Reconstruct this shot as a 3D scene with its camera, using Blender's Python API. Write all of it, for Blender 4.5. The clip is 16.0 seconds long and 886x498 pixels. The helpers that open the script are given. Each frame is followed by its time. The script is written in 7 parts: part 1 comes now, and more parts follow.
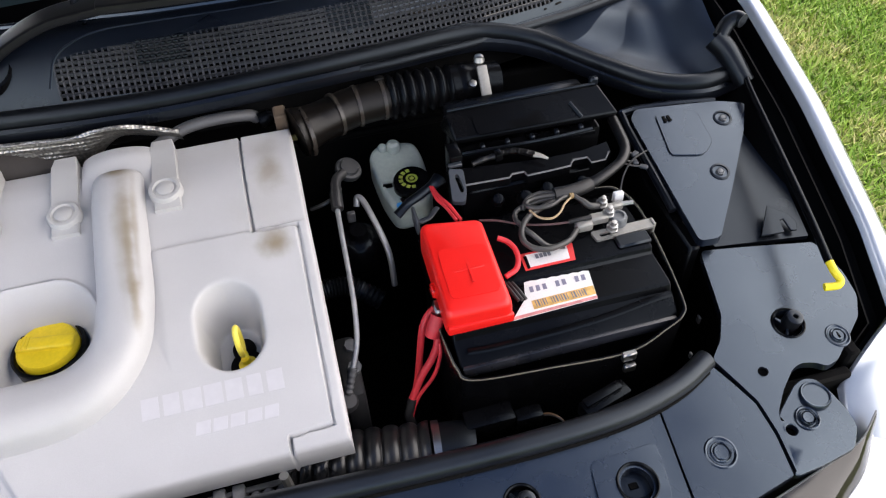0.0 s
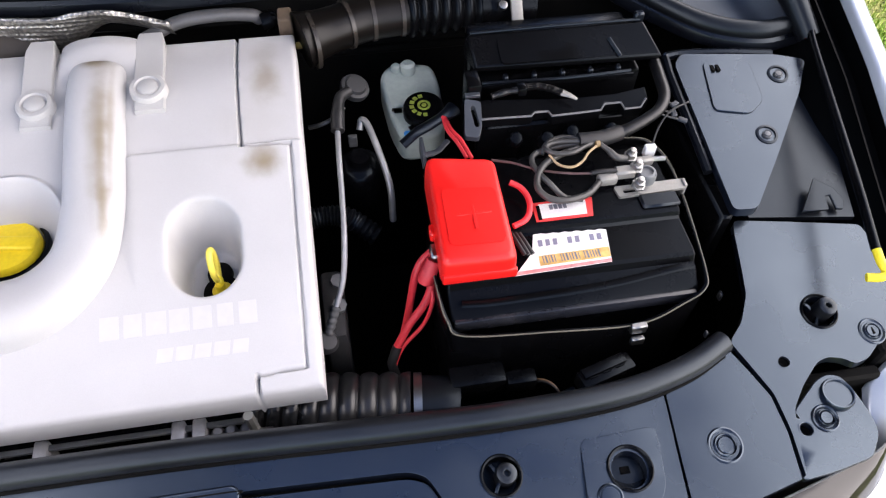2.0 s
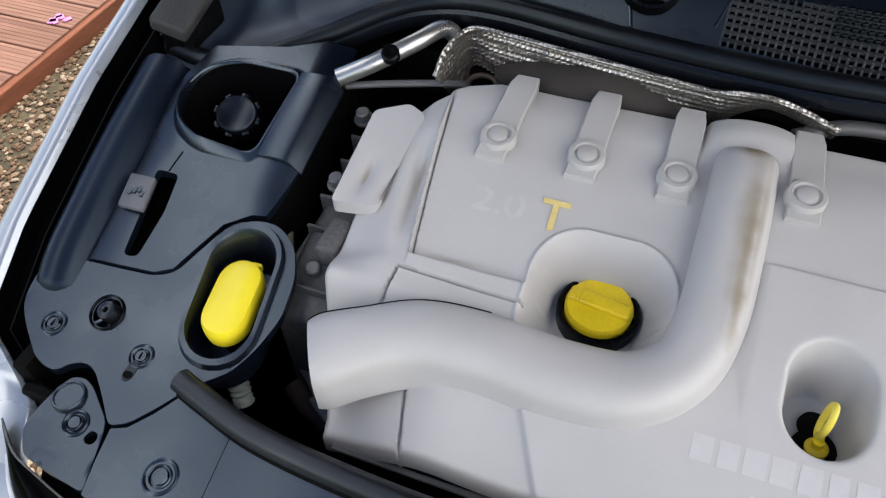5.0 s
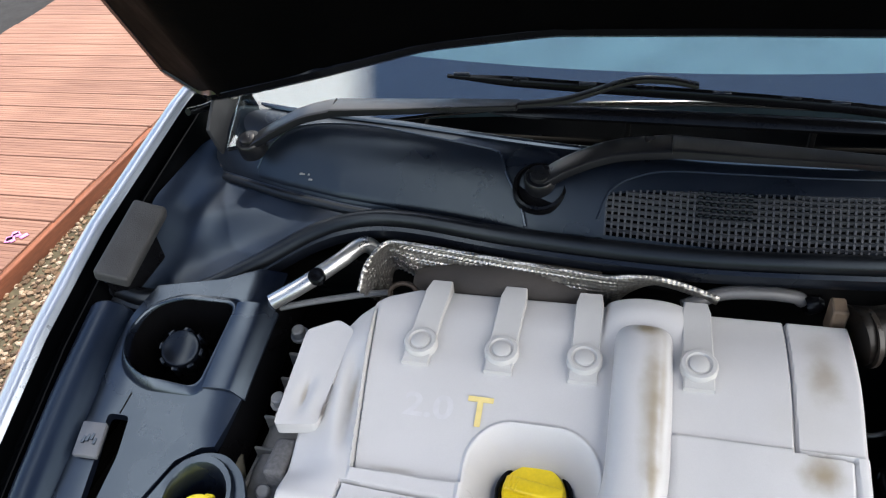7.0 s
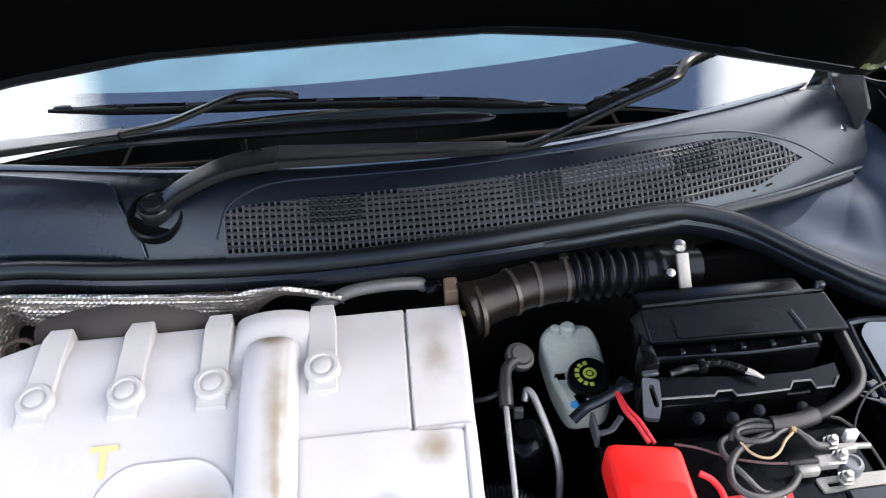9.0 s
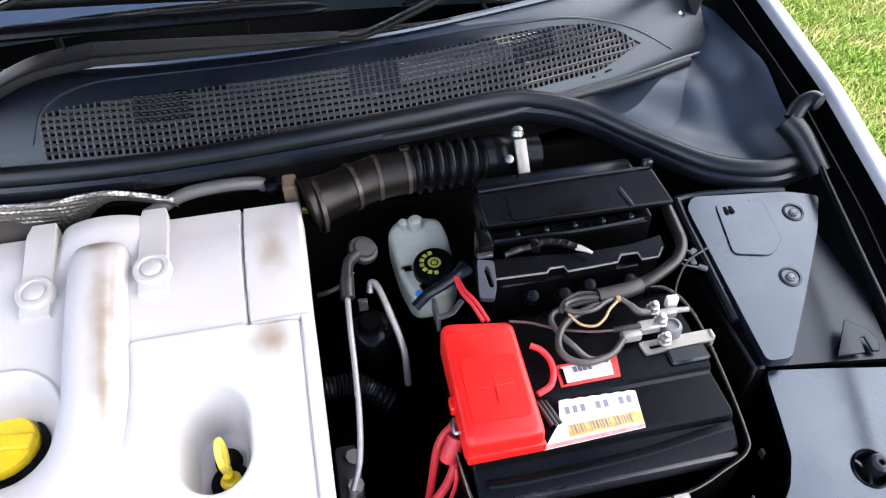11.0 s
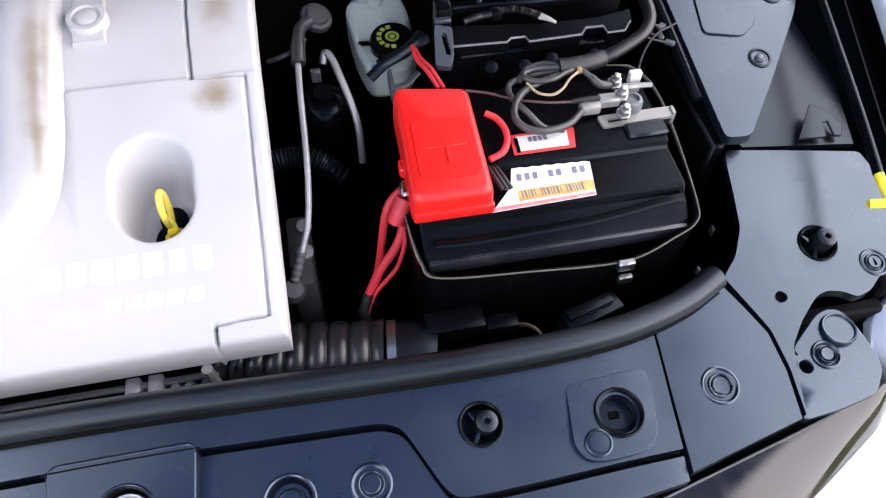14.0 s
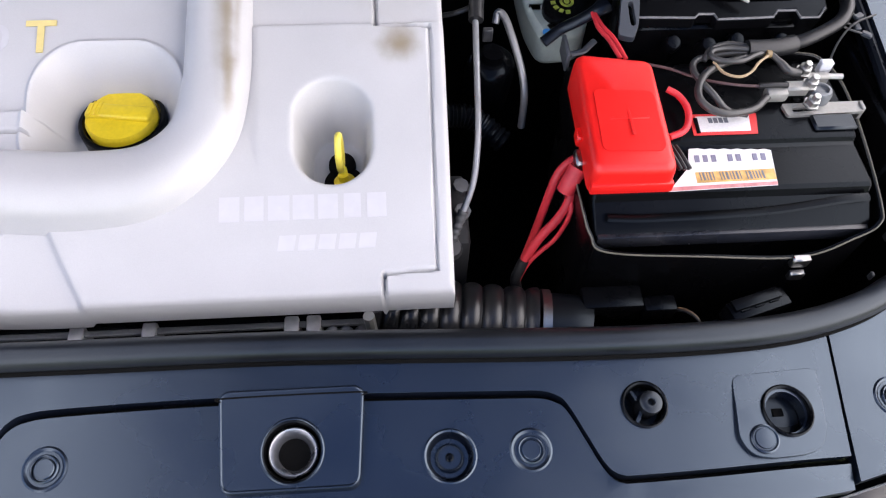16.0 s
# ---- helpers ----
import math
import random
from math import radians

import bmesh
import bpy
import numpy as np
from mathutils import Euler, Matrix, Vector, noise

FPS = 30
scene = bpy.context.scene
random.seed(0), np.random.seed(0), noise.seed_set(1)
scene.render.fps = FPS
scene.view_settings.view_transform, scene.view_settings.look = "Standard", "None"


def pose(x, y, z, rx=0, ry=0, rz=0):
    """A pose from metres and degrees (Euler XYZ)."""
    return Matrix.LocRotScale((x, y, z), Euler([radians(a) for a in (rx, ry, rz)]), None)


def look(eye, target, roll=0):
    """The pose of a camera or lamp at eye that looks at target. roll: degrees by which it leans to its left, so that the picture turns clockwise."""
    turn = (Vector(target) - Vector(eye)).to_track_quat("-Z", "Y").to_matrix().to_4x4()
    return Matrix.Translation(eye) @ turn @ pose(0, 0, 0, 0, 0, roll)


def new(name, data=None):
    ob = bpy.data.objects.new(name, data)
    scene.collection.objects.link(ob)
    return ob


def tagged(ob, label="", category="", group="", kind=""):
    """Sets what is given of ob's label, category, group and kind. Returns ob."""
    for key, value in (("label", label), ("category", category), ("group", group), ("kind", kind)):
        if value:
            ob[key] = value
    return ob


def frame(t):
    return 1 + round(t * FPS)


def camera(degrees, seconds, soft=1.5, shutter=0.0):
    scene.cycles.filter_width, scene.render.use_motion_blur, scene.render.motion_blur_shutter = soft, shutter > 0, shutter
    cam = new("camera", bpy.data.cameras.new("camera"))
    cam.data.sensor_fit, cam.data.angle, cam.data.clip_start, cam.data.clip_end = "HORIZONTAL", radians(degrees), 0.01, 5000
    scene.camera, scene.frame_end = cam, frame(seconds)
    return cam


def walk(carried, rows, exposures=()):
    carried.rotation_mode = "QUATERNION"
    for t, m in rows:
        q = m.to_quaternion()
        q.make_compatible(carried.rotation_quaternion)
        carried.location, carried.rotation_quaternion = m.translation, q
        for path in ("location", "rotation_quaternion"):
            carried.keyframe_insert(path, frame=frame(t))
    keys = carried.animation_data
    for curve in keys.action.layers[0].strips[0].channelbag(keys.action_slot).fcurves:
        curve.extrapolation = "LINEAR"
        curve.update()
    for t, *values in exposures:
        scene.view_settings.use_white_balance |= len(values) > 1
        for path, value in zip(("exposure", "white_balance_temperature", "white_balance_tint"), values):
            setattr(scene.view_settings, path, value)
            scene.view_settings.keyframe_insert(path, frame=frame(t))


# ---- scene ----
from mathutils import geometry

cam = camera(62.0, 16.0, soft=1.2)
PATH = [
    (0, (0.141, -0.259, 1.417), (0.452, 1.066, -0.049), -2.6),
    (0.5, (0.173, -0.238, 1.401), (0.466, 1.068, -0.085), -1.9),
    (1, (0.194, -0.204, 1.391), (0.486, 1.105, -0.093), -0.8),
    (1.5, (0.211, -0.189, 1.382), (0.522, 1.092, -0.122), 0.3),
    (2, (0.167, -0.204, 1.366), (0.408, 0.988, -0.222), 2.3),
    (2.5, (0.084, -0.209, 1.353), (0.156, 0.98, -0.254), 2.9),
    (3, (0.004, -0.205, 1.344), (-0.098, 0.971, -0.27), 2.6),
    (3.5, (-0.076, -0.197, 1.338), (-0.371, 0.929, -0.289), 2.3),
    (4, (-0.13, -0.177, 1.329), (-0.595, 0.936, -0.267), -2.1),
    (4.2, (-0.142, -0.167, 1.331), (-0.629, 0.975, -0.236), -1.8),
    (6.3, (-0.121, -0.104, 1.402), (-0.644, 1.213, -0.009), -7.3),
    (6.5, (-0.113, -0.107, 1.418), (-0.647, 1.283, 0.083), -7.5),
    (7, (-0.089, -0.11, 1.44), (-0.575, 1.364, 0.179), -7.4),
    (7.5, (-0.052, -0.109, 1.43), (-0.419, 1.398, 0.167), -6.5),
    (8, (0.003, -0.105, 1.425), (-0.18, 1.44, 0.168), -5.1),
    (8.5, (0.042, -0.101, 1.426), (-0.029, 1.461, 0.179), -5.4),
    (9, (0.087, -0.099, 1.42), (0.166, 1.452, 0.16), -3.4),
    (9.2, (0.102, -0.101, 1.419), (0.215, 1.447, 0.158), -3.6),
    (11.3, (0.17, -0.135, 1.372), (0.457, 1.2, -0.089), -0.1),
    (11.5, (0.172, -0.135, 1.363), (0.463, 1.157, -0.135), 0.4),
    (12, (0.173, -0.142, 1.352), (0.426, 1.098, -0.197), 0.3),
    (12.5, (0.174, -0.154, 1.341), (0.407, 1.06, -0.232), 0.5),
    (13, (0.185, -0.19, 1.329), (0.392, 1.006, -0.26), 0.4),
    (13.5, (0.186, -0.207, 1.32), (0.385, 0.959, -0.293), 0.6),
    (14, (0.184, -0.2, 1.307), (0.444, 0.923, -0.327), 2.1),
    (14.5, (0.177, -0.2, 1.31), (0.452, 0.944, -0.307), 3.0),
    (15, (0.153, -0.199, 1.307), (0.393, 0.936, -0.322), 3.5),
    (15.5, (0.113, -0.192, 1.298), (0.289, 0.918, -0.356), 3.4),
    (16, (0.083, -0.19, 1.292), (0.204, 0.898, -0.381), 3.0),
]
EXPOSURES = [(0.0, 1.49, 7200, 16), (0.6, 1.72, 7150, 18), (1.5, 1.79, 7200, 20), (2.5, 1.92, 7100, 18), (3.0, 1.64, 7100, 16), (3.5, 1.36, 7150, 13), (4.2, 1.19, 7150, 12), (6.3, 1.10, 7150, 13), (7.0, 1.54, 6950, 11), (7.5, 1.86, 7000, 13), (8.0, 2.09, 7000, 15),
             (9.0, 2.17, 7000, 16), (11.3, 2.28, 6950, 19), (12.5, 2.14, 6800, 20), (14.5, 1.95, 6850, 20), (15.5, 1.85, 6850, 19), (16.0, 1.72, 6900, 19)]
walk(cam, [(t, look(eye, target, roll)) for t, eye, target, roll in PATH], EXPOSURES)

# ---- light: bright day, sun behind the raised bonnet, broken cloud ----
SUN_EL, SUN_AZ = radians(60), radians(0)
world = bpy.data.worlds.new("sky")
scene.world = world
world.use_nodes = True
wn, wl = world.node_tree.nodes, world.node_tree.links
wn.clear()
sky = wn.new("ShaderNodeTexSky")
sky.sky_type, sky.sun_disc = "NISHITA", False
sky.sun_elevation, sky.sun_rotation = SUN_EL, SUN_AZ
sky.air_density, sky.dust_density, sky.ozone_density = 0.62, 0.05, 1.6
wco = wn.new("ShaderNodeTexCoord")
wno = wn.new("ShaderNodeTexNoise")
wno.inputs["Scale"].default_value, wno.inputs["Detail"].default_value = 1.3, 7.0
wra = wn.new("ShaderNodeValToRGB")
wra.color_ramp.elements[0].position, wra.color_ramp.elements[1].position = 0.42, 0.66
wmx = wn.new("ShaderNodeMix")
wmx.data_type = "RGBA"
wmx.inputs["B"].default_value = (14.0, 14.4, 15.1, 1)
wbg, wout = wn.new("ShaderNodeBackground"), wn.new("ShaderNodeOutputWorld")
wbg.inputs["Strength"].default_value = 0.12
wmap = wn.new("ShaderNodeMapping")
wmap.inputs["Location"].default_value = (3.3, 1.7, 0.4)
# clouds on a flat layer: thinner overhead, banked towards both sides
wsep, wlift, wdiv = wn.new("ShaderNodeSeparateXYZ"), wn.new("ShaderNodeMath"), wn.new("ShaderNodeVectorMath")
wsum = wn.new("ShaderNodeMath")
wl.new(wco.outputs["Generated"], wsep.inputs["Vector"])
wlift.operation, wlift.inputs[1].default_value = "ADD", 0.35
wl.new(wsep.outputs["Z"], wlift.inputs[0])
wdiv.operation = "DIVIDE"
wl.new(wco.outputs["Generated"], wdiv.inputs[0])
wl.new(wlift.outputs["Value"], wdiv.inputs[1])
# cloud cover from one side of the sky to the other: a bank, clear blue overhead, thin haze, a bank again
wspan, wcover = wn.new("ShaderNodeMapRange"), wn.new("ShaderNodeValToRGB")
wspan.inputs["From Min"].default_value, wspan.inputs["From Max"].default_value = -1.0, 1.0
wl.new(wsep.outputs["X"], wspan.inputs["Value"])
wl.new(wspan.outputs["Result"], wcover.inputs["Fac"])
cover_stops = ((0.0, 0.57), (0.17, 0.57), (0.22, 0.84), (0.28, 0.82), (0.32, 0.52), (0.40, 0.40), (0.50, 0.46), (0.62, 0.54), (0.71, 0.58), (0.75, 0.90), (1.0, 0.88))
wcover.color_ramp.elements[0].position, wcover.color_ramp.elements[1].position = cover_stops[0][0], cover_stops[-1][0]
for pos, val in cover_stops[1:-1]:
    wcover.color_ramp.elements.new(pos)
for el, (pos, val) in zip(wcover.color_ramp.elements, cover_stops):
    el.position, el.color = pos, (val, val, val, 1)
wsum.operation, wsum.inputs[1].default_value = "MULTIPLY_ADD", 0.5
wrear, wright = wn.new("ShaderNodeMath"), wn.new("ShaderNodeMath")
wrear.operation, wrear.inputs[1].default_value = "MULTIPLY_ADD", -0.10
wl.new(wsep.outputs["Y"], wrear.inputs[0])
wl.new(wcover.outputs["Color"], wrear.inputs[2])
wright.operation, wright.inputs[1].default_value = "SUBTRACT", 0.45
wl.new(wrear.outputs["Value"], wright.inputs[0])
wl.new(wright.outputs["Value"], wsum.inputs[2])
wl.new(wdiv.outputs["Vector"], wmap.inputs["Vector"])
wl.new(wmap.outputs["Vector"], wno.inputs["Vector"])
wl.new(wno.outputs["Fac"], wsum.inputs[0])
wl.new(wsum.outputs["Value"], wra.inputs["Fac"])
wl.new(wra.outputs["Color"], wmx.inputs["Factor"])
wl.new(sky.outputs["Color"], wmx.inputs["A"])
wl.new(wmx.outputs["Result"], wbg.inputs["Color"])
wl.new(wbg.outputs["Background"], wout.inputs["Surface"])
sun_dir = Vector((math.sin(SUN_AZ) * math.cos(SUN_EL), math.cos(SUN_AZ) * math.cos(SUN_EL), math.sin(SUN_EL)))
sun = new("sun", bpy.data.lights.new("sun", "SUN"))
sun.data.energy, sun.data.angle, sun.data.color = 2.6, radians(0.6), (1.0, 0.95, 0.88)
sun.matrix_world = look(sun_dir * 20, (0, 0, 0))


# ---- materials ----
def mat(name, color, rough=0.5, metal=0.0, grain=300.0, gvar=0.10, blot=9.0, bvar=0.2, bump=0.1, dust=0.0, coat=0.0, spec=0.5, stretch=(1, 1, 1), tint=(1, 1, 1)):
    """A surface with fine grain, broad blotches, a little relief and optional pale dust."""
    m = bpy.data.materials.new(name)
    m.use_nodes = True
    n, l = m.node_tree.nodes, m.node_tree.links
    b = n["Principled BSDF"]
    b.inputs["Metallic"].default_value, b.inputs["Roughness"].default_value = metal, rough
    b.inputs["Coat Weight"].default_value = coat
    b.inputs["Specular IOR Level"].default_value = spec
    b.inputs["Specular Tint"].default_value = tuple(tint) + (1,)
    co, mp = n.new("ShaderNodeTexCoord"), n.new("ShaderNodeMapping")
    mp.inputs["Scale"].default_value = stretch
    l.new(co.outputs["Object"], mp.inputs["Vector"])
    fine, broad = n.new("ShaderNodeTexNoise"), n.new("ShaderNodeTexNoise")
    fine.inputs["Scale"].default_value, fine.inputs["Detail"].default_value = grain, 3
    broad.inputs["Scale"].default_value, broad.inputs["Detail"].default_value = blot, 6
    for t in (fine, broad):
        l.new(mp.outputs["Vector"], t.inputs["Vector"])

    def mix(a, fac_out, lo, hi, dark, light):
        r = n.new("ShaderNodeMapRange")
        r.inputs["From Min"].default_value, r.inputs["From Max"].default_value = lo, hi
        l.new(fac_out, r.inputs["Value"])
        x = n.new("ShaderNodeMix")
        x.data_type, x.blend_type = "RGBA", "MIX"
        l.new(r.outputs["Result"], x.inputs["Factor"])
        x.inputs["A"].default_value, x.inputs["B"].default_value = dark, light
        if a is not None:
            y = n.new("ShaderNodeMix")
            y.data_type, y.blend_type = "RGBA", "MULTIPLY"
            y.inputs["Factor"].default_value = 1
            l.new(a, y.inputs["A"])
            l.new(x.outputs["Result"], y.inputs["B"])
            return y.outputs["Result"]
        return x.outputs["Result"]

    base = mix(None, broad.outputs["Fac"], 0.3, 0.7, tuple(c * (1 - bvar) for c in color) + (1,), tuple(min(1, c * (1 + bvar)) for c in color) + (1,))
    out = mix(base, fine.outputs["Fac"], 0.3, 0.7, (1 - gvar,) * 3 + (1,), (1, 1, 1, 1))
    if dust:
        d = n.new("ShaderNodeTexNoise")
        d.inputs["Scale"].default_value, d.inputs["Detail"].default_value, d.inputs["Roughness"].default_value = blot * 3.1, 8, 0.7
        l.new(mp.outputs["Vector"], d.inputs["Vector"])
        r = n.new("ShaderNodeMapRange")
        r.inputs["From Min"].default_value, r.inputs["From Max"].default_value, r.inputs["To Max"].default_value = 0.48, 0.75, dust
        l.new(d.outputs["Fac"], r.inputs["Value"])
        x = n.new("ShaderNodeMix")
        x.data_type = "RGBA"
        l.new(r.outputs["Result"], x.inputs["Factor"])
        l.new(out, x.inputs["A"])
        x.inputs["B"].default_value = (0.22, 0.20, 0.18, 1)
        out = x.outputs["Result"]
    l.new(out, b.inputs["Base Color"])
    rr = n.new("ShaderNodeMapRange")
    rr.inputs["From Min"].default_value, rr.inputs["From Max"].default_value = 0.3, 0.7
    rr.inputs["To Min"].default_value, rr.inputs["To Max"].default_value = max(0.02, rough - 0.07), min(1, rough + 0.09)
    l.new(broad.outputs["Fac"], rr.inputs["Value"])
    l.new(rr.outputs["Result"], b.inputs["Roughness"])
    if bump:
        bp = n.new("ShaderNodeBump")
        bp.inputs["Strength"].default_value, bp.inputs["Distance"].default_value = bump, 0.0006
        l.new(fine.outputs["Fac"], bp.inputs["Height"])
        l.new(bp.outputs["Normal"], b.inputs["Normal"])
    return m


PLASTIC = mat("black_plastic", (0.0035, 0.0043, 0.0068), 0.30, grain=900, bump=0.12, dust=0.006, spec=0.4, tint=(0.72, 0.87, 1.0))
TRIM = mat("trim_plastic", (0.0030, 0.0046, 0.0095), 0.28, grain=1400, gvar=0.05, bump=0.06, dust=0.003, spec=0.98, tint=(0.66, 0.83, 1.0))
COWLM = mat("faded_scuttle_plastic", (0.0040, 0.0058, 0.0105), 0.30, grain=1400, bump=0.25, dust=0.008, spec=0.46, tint=(0.7, 0.88, 1.0))
CLIPM = mat("grey_clip_plastic", (0.030, 0.036, 0.045), 0.4, grain=900)
BLACK = mat("black_gloss_plastic", (0.003, 0.003, 0.0035), 0.24, grain=500, bump=0.12, dust=0.002, spec=0.13, tint=(0.7, 0.86, 1.0))
RUBBER = mat("rubber", (0.0045, 0.0050, 0.0063), 0.38, grain=500, bump=0.2, dust=0.006, spec=0.32, tint=(0.72, 0.87, 1.0))
# one near-black for joints and marks, and for depths that lie in shade
DARK = mat("shade_and_joint_black", (0.003, 0.003, 0.003), 0.85, spec=0.1)
PAINT_IN = mat("inner_body_paint", (0.006, 0.010, 0.020), 0.36, grain=300, bump=0.05, dust=0.006, spec=0.3, tint=(0.6, 0.8, 1.0))
SILVER = mat("silver_car_paint", (0.36, 0.40, 0.45), 0.32, metal=0.5, grain=1500, gvar=0.06, bvar=0.04, bump=0.03, coat=0.8)
COVER_EDGE = mat("cover_strap_plastic", (0.435, 0.43, 0.42), 0.40, grain=1200, gvar=0.06, bvar=0.06, bump=0.2)
YELLOW = mat("yellow_plastic", (0.93, 0.76, 0.03), 0.38, grain=600, gvar=0.06, bvar=0.08, bump=0.1)
RED = mat("red_plastic", (0.80, 0.015, 0.012), 0.36, grain=700, gvar=0.05, bvar=0.06, bump=0.15)
REDWIRE = mat("red_cable", (0.62, 0.03, 0.04), 0.5, grain=400, bvar=0.2)
GREYWIRE = mat("grey_cable", (0.028, 0.028, 0.028), 0.4, grain=400, dust=0.08)
BLACKWIRE = mat("black_cable", (0.008, 0.008, 0.009), 0.45, grain=500, dust=0.06)
CLOTHTAPE = mat("woven_sleeve", (0.005, 0.005, 0.0058), 0.36, grain=900, bump=0.3, dust=0.006)
STEEL = mat("zinc_steel", (0.36, 0.36, 0.35), 0.34, metal=1.0, grain=500, bvar=0.25, bump=0.1)
LEAD = mat("lead_plate", (0.29, 0.285, 0.265), 0.5, metal=0.5, grain=350, bvar=0.2, bump=0.3)
BRASS = mat("brass", (0.55, 0.42, 0.14), 0.4, metal=0.9, bvar=0.3)
ALLOY = mat("cast_alloy", (0.15, 0.155, 0.16), 0.55, metal=0.4, grain=180, bvar=0.45, bump=0.8, dust=0.15)
FOIL = mat("heat_foil", (0.58, 0.55, 0.51), 0.36, metal=0.9, grain=330, gvar=0.45, bvar=0.3, bump=1.0)
# milky plastic, its colour lowered for the shadow deep in the bay
TANK = mat("shaded_milky_plastic", (0.31, 0.36, 0.335), 0.35, grain=200, bvar=0.12, bump=0.05)
WHITEPAPER = mat("label_paper", (0.78, 0.77, 0.76), 0.45, grain=500, bvar=0.05)
REDPRINT = mat("label_red", (0.75, 0.05, 0.05), 0.45)
GREYPRINT = mat("label_grey", (0.16, 0.17, 0.2), 0.5)
LETTER = mat("pale_print", (0.512, 0.504, 0.518), 0.46, grain=90, gvar=0.06, bvar=0.03)
FAINT = mat("worn_pale_print", (0.500, 0.496, 0.506), 0.46, grain=90, gvar=0.10, bvar=0.05)
SEALM = mat("seal_rubber", (0.0065, 0.0070, 0.0085), 0.34, grain=500, bump=0.15, dust=0.01, tint=(0.75, 0.88, 1.0))
LIMEPRINT = mat("lime_print", (0.28, 0.34, 0.05), 0.5, grain=300, gvar=0.4)
BEIGE = mat("beige_rim", (0.11, 0.10, 0.075), 0.6)
FOAM = mat("grey_foam", (0.028, 0.029, 0.031), 0.7, grain=700, bump=0.9, blot=40, bvar=0.3)
TURRET = mat("turret_paint", (0.006, 0.010, 0.020), 0.38, grain=300, bump=0.05, dust=0.004, spec=0.55, tint=(0.6, 0.8, 1.0))
GUTTERM = mat("gutter_black", (0.0012, 0.0015, 0.002), 0.4, grain=300, spec=0.06)
HINGEM = mat("hinge_steel", (0.024, 0.025, 0.027), 0.42, grain=300, bvar=0.3, bump=0.2, dust=0.03, spec=0.3)
EARTHWIRE = mat("pale_grey_cable", (0.040, 0.039, 0.037), 0.32, grain=300, bvar=0.25)
BRIGHT = mat("bright_plastic", (0.7, 0.71, 0.72), 0.35)


# dimples pressed into the heat shield foil
fn, fl_ = FOIL.node_tree.nodes, FOIL.node_tree.links
fco, fvo, fbp = fn.new("ShaderNodeTexCoord"), fn.new("ShaderNodeTexVoronoi"), fn.new("ShaderNodeBump")
fvo.inputs["Scale"].default_value, fvo.inputs["Randomness"].default_value = 180, 0.12
fbp.inputs["Strength"].default_value, fbp.inputs["Distance"].default_value = 1.0, 0.0026
fl_.new(fco.outputs["Object"], fvo.inputs["Vector"])
fl_.new(fvo.outputs["Distance"], fbp.inputs["Height"])
fl_.new(fbp.outputs["Normal"], fn["Principled BSDF"].inputs["Normal"])


# ---- mesh helpers ----
def part(name, bm, material, parent=None, label="", smooth=True, bevel=0.0, seg=2, sharp=40):
    """Links a bmesh as one object, under a thing or a part where one is given."""
    me = bpy.data.meshes.new(name)
    bmesh.ops.recalc_face_normals(bm, faces=bm.faces)
    bm.to_mesh(me)
    bm.free()
    if smooth:
        me.shade_smooth()
        me.set_sharp_from_angle(angle=radians(sharp))
    me.materials.append(material)
    ob = new(name, me)
    if parent is not None:
        ob.parent = parent
        if parent.type == "EMPTY":
            ob.matrix_parent_inverse = parent.matrix_basis.inverted()
    if bevel:
        md = ob.modifiers.new("bevel", "BEVEL")
        md.width, md.segments, md.limit_method, md.angle_limit = bevel, seg, "ANGLE", radians(50)
        md.use_clamp_overlap = True
    if label:
        tagged(ob, label)
    return ob


def thing(name, at, label, category, group="", kind=""):
    ob = new(name)
    ob.empty_display_size = 0.02
    ob.matrix_basis = Matrix.Translation(at)
    return tagged(ob, label, category, group, kind)


def inside(p, poly):
    x, y = p
    hit = False
    for (x1, y1), (x2, y2) in zip(poly, poly[1:] + poly[:1]):
        if (y1 > y) != (y2 > y) and x < (x2 - x1) * (y - y1) / (y2 - y1) + x1:
            hit = not hit
    return hit


def smooth_line(pts, res=8, closed=False):
    """Catmull-Rom through the points."""
    pts = [Vector(p) for p in pts]
    out, n = [], len(pts)
    for i in range(n if closed else n - 1):
        p0 = pts[(i - 1) % n] if closed or i else pts[0] * 2 - pts[1]
        p1, p2 = pts[i], pts[(i + 1) % n]
        p3 = pts[(i + 2) % n] if closed or i + 2 < n else pts[-1] * 2 - pts[-2]
        for k in range(res):
            t = k / res
            out.append(0.5 * ((2 * p1) + (p2 - p0) * t + (2 * p0 - 5 * p1 + 4 * p2 - p3) * t * t + (3 * p1 - p0 - 3 * p2 + p3) * t ** 3))
    if not closed:
        out.append(pts[-1])
    return out


def rounded(poly, r, n=5):
    """A polygon with its corners rounded."""
    out, k = [], len(poly)
    for i in range(k):
        a, b, c = Vector(poly[i - 1]), Vector(poly[i]), Vector(poly[(i + 1) % k])
        u, v = a - b, c - b
        q = min(r, u.length * 0.45, v.length * 0.45)
        s, e = b + u.normalized() * q, b + v.normalized() * q
        for j in range(n + 1):
            t = j / n
            out.append(tuple((1 - t) ** 2 * s + 2 * t * (1 - t) * b + t * t * e))
    return out


def circle(cx, cy, r, n=24, sx=1.0, sy=1.0):
    return [(cx + sx * r * math.cos(2 * math.pi * i / n), cy + sy * r * math.sin(2 * math.pi * i / n)) for i in range(n)]


